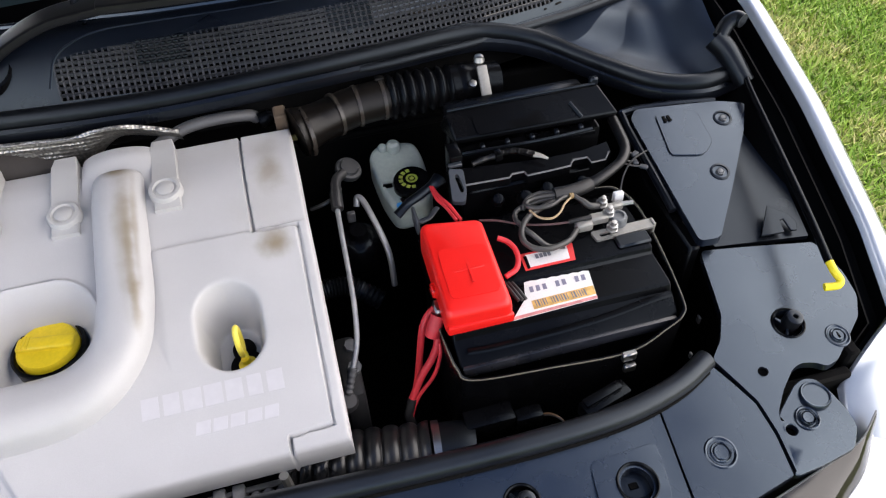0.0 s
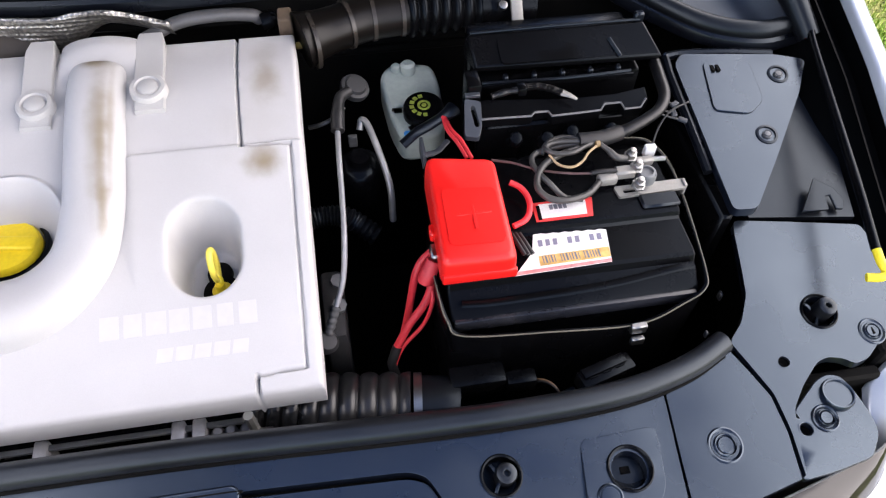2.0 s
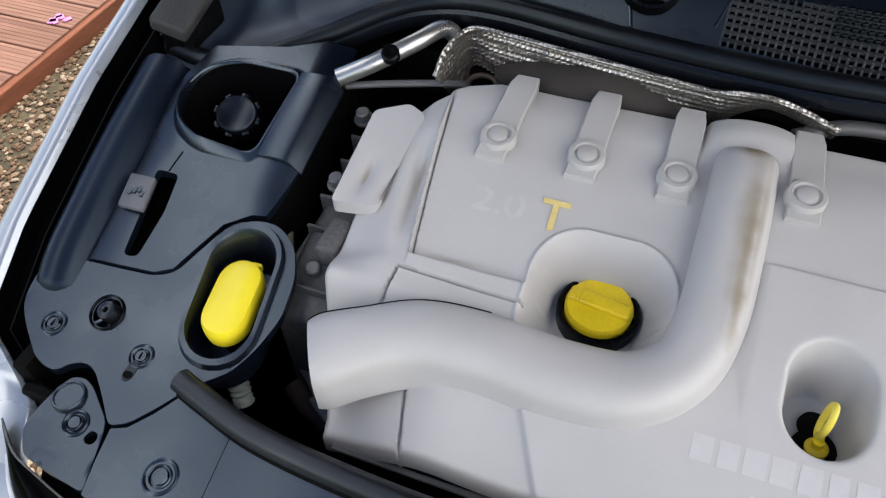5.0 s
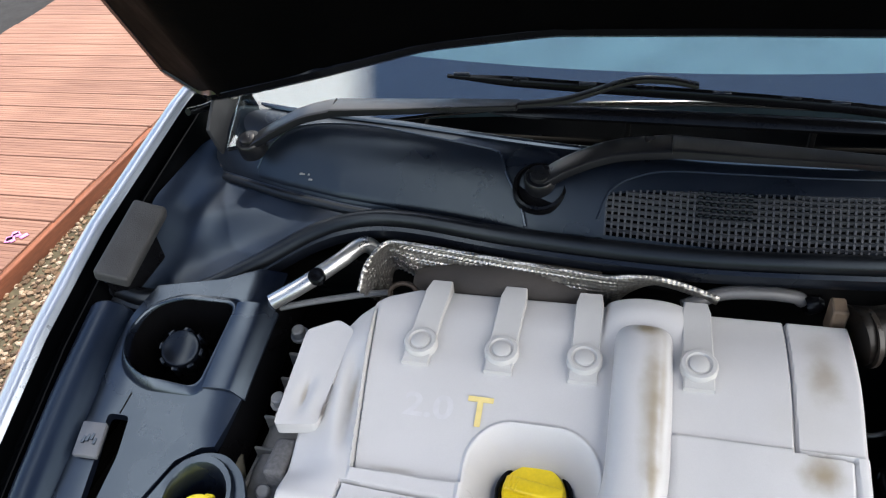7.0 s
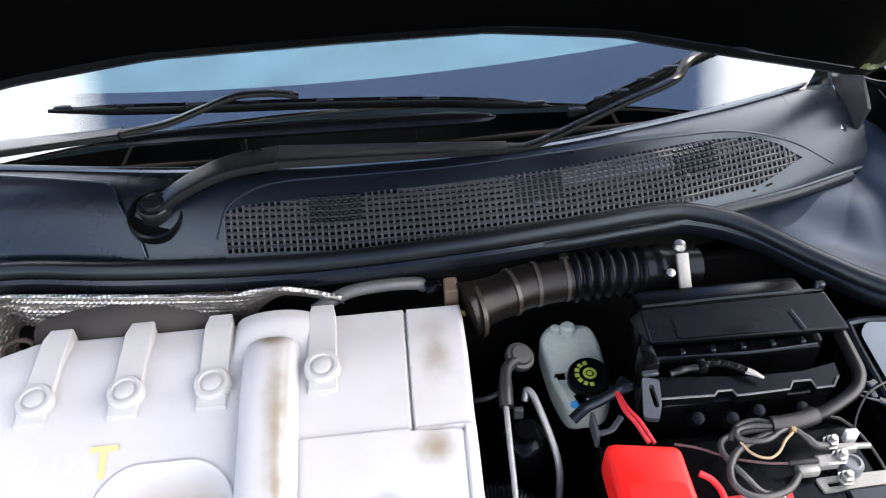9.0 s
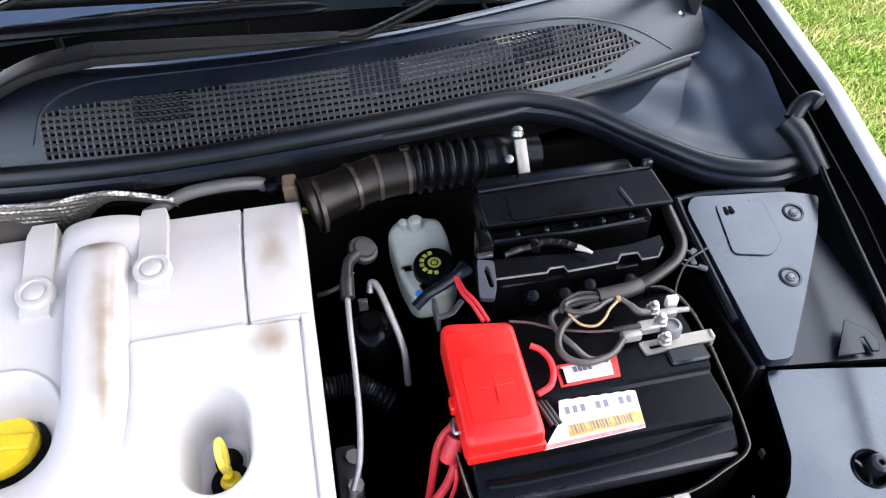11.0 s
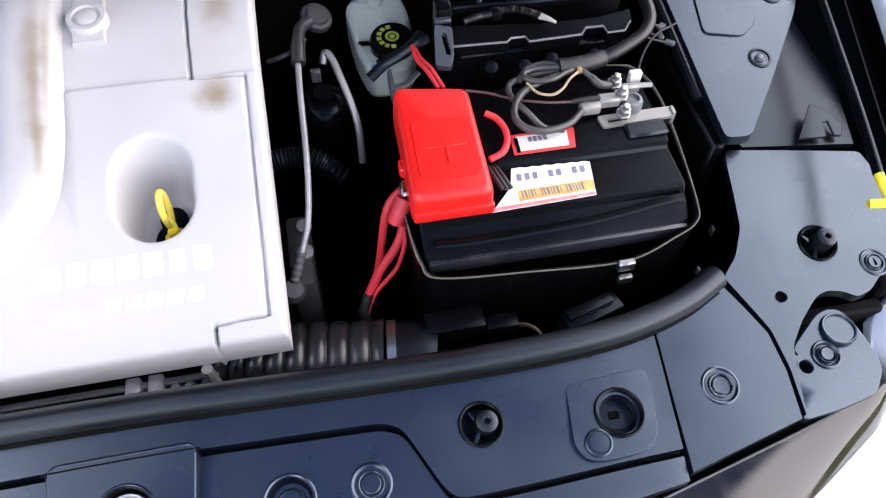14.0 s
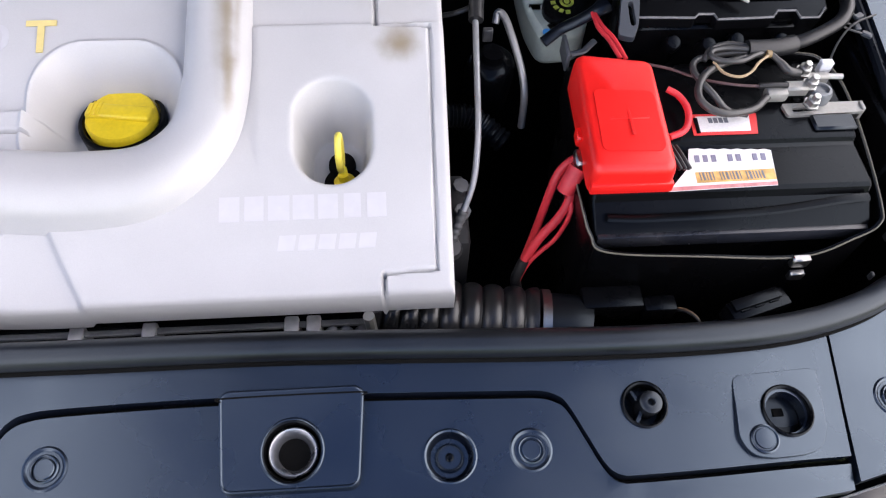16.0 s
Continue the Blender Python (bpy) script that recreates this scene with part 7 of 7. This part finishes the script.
part("cable", tube([(0.4219, 0.2690, 0.8170), (0.4078, 0.2562, 0.8175), (0.3943, 0.2508, 0.818), (0.3773, 0.2485, 0.819), (0.3634, 0.2525, 0.821), (0.3560, 0.2623, 0.823), (0.3565, 0.2731, 0.825), (0.3619, 0.2835, 0.828), (0.3709, 0.2917, 0.830), (0.3852, 0.2985, 0.831), (0.408, 0.3060, 0.832)], 0.0035, 12, 8), EARTHWIRE, ec, "thick grey cable")
part("cable", tube([(0.400, 0.2525, 0.8125), (0.3818, 0.2560, 0.8150), (0.3687, 0.2670, 0.8245), (0.3598, 0.2826, 0.8265), (0.3567, 0.2958, 0.8275), (0.3604, 0.3046, 0.829), (0.3719, 0.3088, 0.830), (0.3883, 0.3100, 0.832), (0.4078, 0.3092, 0.834)], 0.0030, 12, 8), EARTHWIRE, ec)
part("cable", tube([(0.4081, 0.3092, 0.8375), (0.3886, 0.3113, 0.8375), (0.3749, 0.3086, 0.837), (0.3731, 0.3014, 0.8365), (0.3823, 0.2958, 0.8365), (0.3989, 0.2956, 0.8365), (0.4143, 0.3030, 0.836), (0.4265, 0.3070, 0.835), (0.4362, 0.2988, 0.832), (0.4440, 0.2905, 0.828), (0.4555, 0.2900, 0.825)], lambda t: 0.0027 + 0.0012 * ss(0.78, 0.86, t), 12, 8), EARTHWIRE, ec)
part("cable", tube([(0.4096, 0.3142, 0.836), (0.3944, 0.3185, 0.836), (0.3804, 0.3163, 0.835), (0.3722, 0.3098, 0.834), (0.3679, 0.3033, 0.830)], 0.0026, 12, 8), EARTHWIRE, ec)
part("tan_wire", tube([(0.4235, 0.2990, 0.8385), (0.4134, 0.2919, 0.8375), (0.4050, 0.2829, 0.836), (0.3954, 0.2775, 0.835), (0.3867, 0.2791, 0.834), (0.3794, 0.2858, 0.833), (0.3740, 0.2978, 0.834)], 0.0013, 8, 8), mat("tan_wire", (0.40, 0.29, 0.17), 0.5), ec)
part("tape_wrap", tube([(0.424, 0.3045, 0.8355), (0.4285, 0.3055, 0.8350)], 0.0040, 10, 3), mat("amber_tape", (0.20, 0.13, 0.05), 0.5), ec)
part("thin_wire", tube([(0.3185, 0.3120, 0.820), (0.3388, 0.3057, 0.8195), (0.3555, 0.2970, 0.819), (0.3701, 0.2895, 0.8195), (0.3938, 0.2813, 0.821), (0.4153, 0.2775, 0.822)], 0.0013, 8, 6), mat("maroon_wire", (0.10, 0.055, 0.055), 0.4), ec)
part("wire_sleeve", tube([(0.4144, 0.2775, 0.8225), (0.4274, 0.2768, 0.824), (0.4404, 0.2760, 0.824)], 0.0026, 10, 6), BLACKWIRE, ec)
sw = thing("loose_wire", (0.5, 0.31, 0.80), "thin loose wire behind the battery", "cable")
part("wire", tube([(0.486, 0.300, 0.826), (0.496, 0.316, 0.838), (0.512, 0.330, 0.846), (0.536, 0.340, 0.848)], 0.0010, 6, 6), GREYWIRE, sw)

# connectors in front of the tray
cn = thing("plug_connector", (0.29, 0.11, 0.66), "black multi-pin plug with fine wires", "connector")
part("housing", rbox((0.245, 0.112, 0.695), (0.300, 0.135, 0.722), 0.003, 2), BLACK, cn)
part("rear_shell", rbox((0.300, 0.108, 0.700), (0.330, 0.124, 0.720), 0.003, 2), BLACK, cn)
for k in range(2):
    part("wire", tube([(0.328, 0.112 + 0.002 * k, 0.712), (0.338, 0.107 + 0.002 * k, 0.716), (0.347, 0.098 + 0.002 * k, 0.715), (0.352, 0.088, 0.705)], 0.0013, 6, 6), mat("brown_wire", (0.13, 0.07, 0.03), 0.5) if k else BLACKWIRE, cn)
cb = thing("relay_holder", (0.39, 0.09, 0.70), "dark blue-grey plastic relay holder by the seal", "connector")
m = Matrix.Translation((0.393, 0.100, 0.730)) @ Matrix.Rotation(radians(16), 4, "Z") @ Matrix.Scale(0.85, 4)
part("housing", rbox((-0.034, -0.011, -0.012), (0.034, 0.011, 0.012), 0.003, 2, m=m), BLACK, cb)
part("upper_block", rbox((-0.030, -0.002, 0.009), (0.026, 0.0105, 0.0165), 0.002, 2, m=m), BLACK, cb)
for k in range(3):
    part("notch", rbox((-0.024 + 0.017 * k, -0.004, 0.0115), (-0.013 + 0.017 * k, 0.005, 0.0135), 0.0006, 1, m=m), BLACK, cb)
part("tail", rbox((-0.060, -0.008, -0.020), (-0.036, 0.006, -0.008), 0.002, 1, m=m), PLASTIC, cb)
bc = thing("bracket_clip", (0.52, 0.12, 0.74), "small metal clip on the bay edge", "clip")
part("clip", rbox((0.501, 0.120, 0.735), (0.504, 0.125, 0.744), 0.001, 1), CASEM, bc)
part("clip", rbox((0.5325, 0.160, 0.735), (0.5355, 0.167, 0.746), 0.001, 1), CASEM, bc)

# ---- engine control unit cover ----
eu = thing("control_unit_cover", (0.62, 0.31, 0.74), "dark plastic control unit cover with two screws", "cover")


def z_ecu(x, y):
    return 0.803 + 0.2 * (y - 0.222)


part("cover", plate(rounded([(0.553, 0.2240), (0.5785, 0.2225), (0.6245, 0.283), (0.678, 0.357), (0.702, 0.400), (0.668, 0.411), (0.560, 0.423), (0.548, 0.410)], 0.007, 4), z_ecu, 0.011, (), 0.022), TRIM, eu, bevel=0.003, seg=3)
part("raised_field", plate(rounded([(0.580, 0.409), (0.572, 0.343), (0.612, 0.334), (0.632, 0.350), (0.634, 0.404)], 0.008, 4), lambda x, y: z_ecu(x, y) + 0.002, 0.005, (), 0.03), TRIM, eu, bevel=0.0012)
part("rim", tube([(0.5450, 0.275, z_ecu(0, 0.275) - 0.008), (0.5435, 0.32, z_ecu(0, 0.32) - 0.006), (0.542, 0.412, z_ecu(0, 0.412) - 0.006), (0.552, 0.428, z_ecu(0, 0.428) - 0.006), (0.61, 0.424, z_ecu(0, 0.424) - 0.004), (0.668, 0.416, z_ecu(0, 0.416) - 0.004)], 0.005, 8, 8), PLASTIC, eu)
for k in range(2):
    part("mark", rbox((0.586 + 0.006 * k, 0.392, z_ecu(0, 0.397) + 0.0015), (0.590 + 0.006 * k, 0.402, z_ecu(0, 0.397) + 0.0035), 0.0003, 1), DARK, eu)
for sx, sy in ((0.662, 0.383), (0.620, 0.307)):
    scr = part("screw_boss", lathe([(0.0125, -0.003), (0.012, 0.001), (0.0095, 0.0015), (0.0085, -0.001), (0.0045, -0.001), (0.0045, 0.003), (0, 0.003)], (sx, sy, z_ecu(sx, sy)), (0, -0.2, 1), 20), PLASTIC, eu)
    part("screw", lathe([(0.0050, 0.0), (0.0050, 0.004), (0.003, 0.005), (0, 0.005)], (sx, sy, z_ecu(sx, sy) - 0.002), (0, -0.2, 1), 12), ALLOY, scr)
part("lower_plate", plate([(0.585, 0.2335), (0.700, 0.2200), (0.714, 0.30), (0.714, 0.42), (0.56, 0.424), (0.553, 0.3)], lambda x, y: 0.772 + 0.18 * (y - 0.222), 0.006, (), 0.03), PLASTIC, eu, bevel=0.001)
part("box_side", rbox((0.545, 0.226, 0.60), (0.56, 0.42, 0.79), 0.003, 1), BLACK, eu)
part("bent_tab", plate([(0.640, 0.228), (0.664, 0.262), (0.682, 0.250), (0.690, 0.236), (0.686, 0.226), (0.678, 0.227), (0.676, 0.242), (0.671, 0.242), (0.670, 0.227)], lambda x, y: 0.782 + 0.35 * (y - 0.23), 0.003, (), 0.03), PLASTIC, eu, "bent bracket with a slot", bevel=0.0008)

# ---- bonnet stay ----
st = thing("bonnet_stay", (0.66, 0.13, 0.78), "thin black bonnet stay rod with a yellow handle", "stay rod")
part("rod", tube([(0.722, 0.500, 0.874), (0.7202, 0.4447, 0.862), (0.7083, 0.4103, 0.857), (0.693, 0.315, 0.840), (0.6723, 0.2103, 0.827), (0.6555, 0.143, 0.821)], 0.0046, 10, 6), BLACK, st)
part("handle", tube([(0.6555, 0.143, 0.8215), (0.6545, 0.131, 0.819), (0.6560, 0.1215, 0.816), (0.6505, 0.1170, 0.814), (0.6375, 0.1200, 0.812)], 0.0042, 10, 6), YELLOW, st, "yellow plastic hook handle")
bo = thing("stay_bracket", (0.705, 0.45, 0.86), "black rubber stay pivot on the inner wing", "bracket")
part("boot", tube([(0.690, 0.478, 0.888), (0.700, 0.462, 0.878), (0.708, 0.440, 0.862), (0.714, 0.424, 0.850)], lambda t: 0.0155 - 0.003 * t, 12, 6), RUBBER, bo)
part("arm", tube([(0.694, 0.474, 0.892), (0.706, 0.482, 0.904), (0.718, 0.482, 0.910), (0.722, 0.474, 0.910)], 0.010, 10, 6), RUBBER, bo)
fp = thing("foam_pad", (-0.69, 0.48, 0.87), "grey foam sealing pad on the inner wing", "pad")
bm = rbox((-0.021, -0.058, -0.012), (0.023, 0.058, 0.010), 0.005, 3)
for v in bm.verts:
    v.co.z += 0.0025 * math.sin(60 * v.co.y) + 0.002 * math.sin(90 * v.co.x)
bm.transform(Matrix.Translation((-0.691, 0.484, 0.905)) @ Matrix.Rotation(radians(14), 4, "X") @ Matrix.Rotation(radians(24), 4, "Y"))
part("foam", bm, FOAM, fp)
part("bracket", rbox((-0.715, 0.44, 0.845), (-0.680, 0.52, 0.895), 0.004, 1), BLACK, fp)


# ---- ground, lawn, gravel and decking ----
soil = mat("soil", (0.10, 0.085, 0.05), 0.95, grain=40, gvar=0.5, blot=1.5, bvar=0.3, bump=0.6)
gr = bmesh.new()
bmesh.ops.create_grid(gr, x_segments=40, y_segments=40, size=300)
lawn_ground = part("ground", gr, mat("lawn_soil", (0.115, 0.155, 0.036), 0.95, grain=90, gvar=0.6, blot=5.0, bvar=0.35, bump=0.8), None)
tagged(lawn_ground, "short patchy lawn ground", "ground", kind="structure")

GRASS = bpy.data.materials.new("grass_blades")
GRASS.use_nodes = True
n, l = GRASS.node_tree.nodes, GRASS.node_tree.links
b = n["Principled BSDF"]
b.inputs["Roughness"].default_value = 0.6
geo, ramp = n.new("ShaderNodeNewGeometry"), n.new("ShaderNodeValToRGB")
e = ramp.color_ramp.elements
e[0].color, e[1].color = (0.085, 0.20, 0.018, 1), (0.44, 0.42, 0.20, 1)
ramp.color_ramp.elements.new(0.50).color = (0.20, 0.33, 0.04, 1)
ramp.color_ramp.elements.new(0.80).color = (0.36, 0.36, 0.14, 1)
tc, tn, tm = n.new("ShaderNodeTexCoord"), n.new("ShaderNodeTexNoise"), n.new("ShaderNodeMath")
tn.inputs["Scale"].default_value, tn.inputs["Detail"].default_value = 4.0, 5
tm.operation, tm.inputs[1].default_value = "MULTIPLY_ADD", 0.55
l.new(tc.outputs["Object"], tn.inputs["Vector"])
tr_ = n.new("ShaderNodeMapRange")
tr_.inputs["From Min"].default_value, tr_.inputs["From Max"].default_value, tr_.inputs["To Max"].default_value = 0.38, 0.66, 0.62
l.new(tn.outputs["Fac"], tr_.inputs["Value"])
l.new(geo.outputs["Random Per Island"], tm.inputs[0])
l.new(tr_.outputs["Result"], tm.inputs[2])
l.new(tm.outputs["Value"], ramp.inputs["Fac"])
l.new(ramp.outputs["Color"], b.inputs["Base Color"])
rng = np.random.default_rng(7)
N = 170000
px, py = rng.uniform(0.95, 3.6, N), rng.uniform(-0.2, 3.4, N)
ang, h, lean = rng.uniform(0, 2 * math.pi, N), rng.uniform(0.008, 0.030, N), rng.uniform(0.2, 1.3, N)
la, w = rng.uniform(0, 2 * math.pi, N), rng.uniform(0.0020, 0.0058, N)
cx, sx = np.cos(ang) * w, np.sin(ang) * w
v = np.empty((N, 3, 3))
v[:, 0] = np.stack([px - cx, py - sx, np.zeros(N)], 1)
v[:, 1] = np.stack([px + cx, py + sx, np.zeros(N)], 1)
v[:, 2] = np.stack([px + np.cos(la) * lean * h, py + np.sin(la) * lean * h, h], 1)
me = bpy.data.meshes.new("lawn")
me.from_pydata(v.reshape(-1, 3).tolist(), [], np.arange(3 * N).reshape(N, 3).tolist())
me.materials.append(GRASS)
tagged(new("lawn", me), "sunlit patchy green and straw-coloured grass", "grass", kind="stuff")

# gravel strip along the deck
GRAVEL = bpy.data.materials.new("gravel_stone")
GRAVEL.use_nodes = True
n, l = GRAVEL.node_tree.nodes, GRAVEL.node_tree.links
b = n["Principled BSDF"]
b.inputs["Roughness"].default_value = 0.85
geo, ramp = n.new("ShaderNodeNewGeometry"), n.new("ShaderNodeValToRGB")
e = ramp.color_ramp.elements
e[0].color, e[1].color = (0.075, 0.048, 0.030, 1), (0.46, 0.38, 0.28, 1)
ramp.color_ramp.elements.new(0.68).color = (0.19, 0.115, 0.062, 1)
l.new(geo.outputs["Random Per Island"], ramp.inputs["Fac"])
l.new(ramp.outputs["Color"], b.inputs["Base Color"])
bed = bmesh.new()
rbox((-2.02, -0.6, -0.02), (-0.9, 3.6, 0.004), 0.002, 1, bed)
tagged(part("gravel_bed", bed, soil), "brown gravel bed beside the deck", "gravel", kind="structure")
ico = bmesh.new()
bmesh.ops.create_icosphere(ico, subdivisions=1, radius=1)
iv = np.array([q.co for q in ico.verts])
ifc = np.array([[q.index for q in f.verts] for f in ico.faces])
ico.free()
M = 13000
gx, gy, gs = rng.uniform(-1.99, -1.05, M), rng.uniform(-0.2, 2.6, M), rng.uniform(0.004, 0.011, M)
V, F = [], []
for k in range(M):
    q = iv * rng.uniform(0.6, 1.15, (len(iv), 1)) * gs[k] * np.array([rng.uniform(0.8, 1.4), rng.uniform(0.8, 1.4), 0.7])
    a = rng.uniform(0, 6.28)
    q = q @ np.array([[math.cos(a), math.sin(a), 0], [-math.sin(a), math.cos(a), 0], [0, 0, 1]])
    V.append(q + np.array([gx[k], gy[k], 0.004 + gs[k] * 0.35]))
    F.append(ifc + k * len(iv))
me = bpy.data.meshes.new("gravel")
me.from_pydata(np.concatenate(V).tolist(), [], np.concatenate(F).tolist())
me.materials.append(GRAVEL)
tagged(new("gravel", me), "loose brown and cream gravel", "gravel", kind="stuff")

# decking: ribbed boards laid across, with a red-brown edge board
DECK = bpy.data.materials.new("deck_wood")
DECK.use_nodes = True
n, l = DECK.node_tree.nodes, DECK.node_tree.links
b = n["Principled BSDF"]
b.inputs["Roughness"].default_value = 0.75
co, mp = n.new("ShaderNodeTexCoord"), n.new("ShaderNodeMapping")
mp.inputs["Scale"].default_value = (1.5, 30, 30)
no, oi, ramp = n.new("ShaderNodeTexNoise"), n.new("ShaderNodeObjectInfo"), n.new("ShaderNodeValToRGB")
no.inputs["Scale"].default_value, no.inputs["Detail"].default_value = 2.0, 8
ad = n.new("ShaderNodeMath")
ad.operation = "MULTIPLY_ADD"
l.new(co.outputs["Object"], mp.inputs["Vector"])
l.new(mp.outputs["Vector"], no.inputs["Vector"])
l.new(oi.outputs["Random"], ad.inputs[0])
ad.inputs[1].default_value = 0.25
l.new(no.outputs["Fac"], ad.inputs[2])
e = ramp.color_ramp.elements
e[0].position, e[0].color, e[1].position, e[1].color = 0.30, (0.150, 0.066, 0.042, 1), 0.85, (0.305, 0.160, 0.108, 1)
l.new(ad.outputs["Value"], ramp.inputs["Fac"])
l.new(ramp.outputs["Color"], b.inputs["Base Color"])
bp = n.new("ShaderNodeBump")
bp.inputs["Strength"].default_value, bp.inputs["Distance"].default_value = 0.4, 0.002
l.new(no.outputs["Fac"], bp.inputs["Height"])
l.new(bp.outputs["Normal"], b.inputs["Normal"])
REDWOOD = mat("red_brown_timber", (0.26, 0.085, 0.04), 0.7, grain=60, gvar=0.3, blot=6, bvar=0.25, bump=0.5, stretch=(8, 0.6, 8))
deck = thing("deck", (-3.2, 1.8, 0.0), "weathered pinkish timber decking with ribbed boards", "decking")


def board_mesh(x0, x1, w, ribs=7):
    bm = bmesh.new()
    prof = [(0.0, -0.028), (0.0, -0.003)]
    for k in range(ribs):
        a, c = w * (k + 0.12) / ribs, w * (k + 0.88) / ribs
        prof += [(a, 0.0), (c, 0.0)]
        if k < ribs - 1:
            prof += [(c + 0.0012, -0.0013), (w * (k + 1.12) / ribs - 0.0012, -0.0013)]
    prof += [(w, -0.003), (w, -0.028)]
    a = [bm.verts.new((x0, y, z)) for y, z in prof]
    c = [bm.verts.new((x1, y, z)) for y, z in prof]
    for k in range(len(prof)):
        j = (k + 1) % len(prof)
        bm.faces.new((a[k], a[j], c[j], c[k]))
    bm.faces.new(a)
    bm.faces.new(c[::-1])
    return bm


proto = None
for k in range(27):
    y0 = 0.35 + 0.126 * k
    if proto is None:
        proto = part("board", board_mesh(-3.43, -1.985, 0.120), DECK, deck, smooth=False)
        proto.matrix_basis = Matrix.Translation((0, y0, 0.07))
    else:
        ob = new("board", proto.data)
        ob.parent, ob.matrix_parent_inverse = deck, deck.matrix_basis.inverted()
        ob.matrix_basis = Matrix.Translation((0.004 * math.sin(k * 2.3), y0, 0.07 + 0.001 * math.sin(k * 5.1)))
part("edge_board", rbox((-1.995, 0.34, 0.0), (-1.965, 3.76, 0.062), 0.003, 1), REDWOOD, deck, "red-brown edge board")
# slab added to fill the dark area past the deck's end
tagged(part("dark_slab", rbox((-5.6, 0.2, -0.02), (-3.46, 6.5, 0.010), 0.004, 1), mat("slab_near_black", (0.012, 0.011, 0.010), 0.9, grain=50, gvar=0.5, bump=0.8)), "near-black slab added for the unknown darkness beyond the deck", "soil", kind="structure")
pt = thing("flower_petals", (-1.98, 1.3, 0.07), "fallen pink blossom on the deck edge", "petals")
PETALM = mat("pink_petal", (0.75, 0.28, 0.60), 0.6, bvar=0.25)
for k in range(9):
    x0, y0 = -2.075 + 0.05 * rng.random(), 1.36 + 0.05 * rng.random()
    part("petal", rbox((-0.014, -0.009, 0), (0.014, 0.009, 0.004), 0.003, 2, m=Matrix.Translation((x0, y0, 0.071)) @ Matrix.Rotation(rng.random() * 6, 4, "Z")), PETALM, pt)
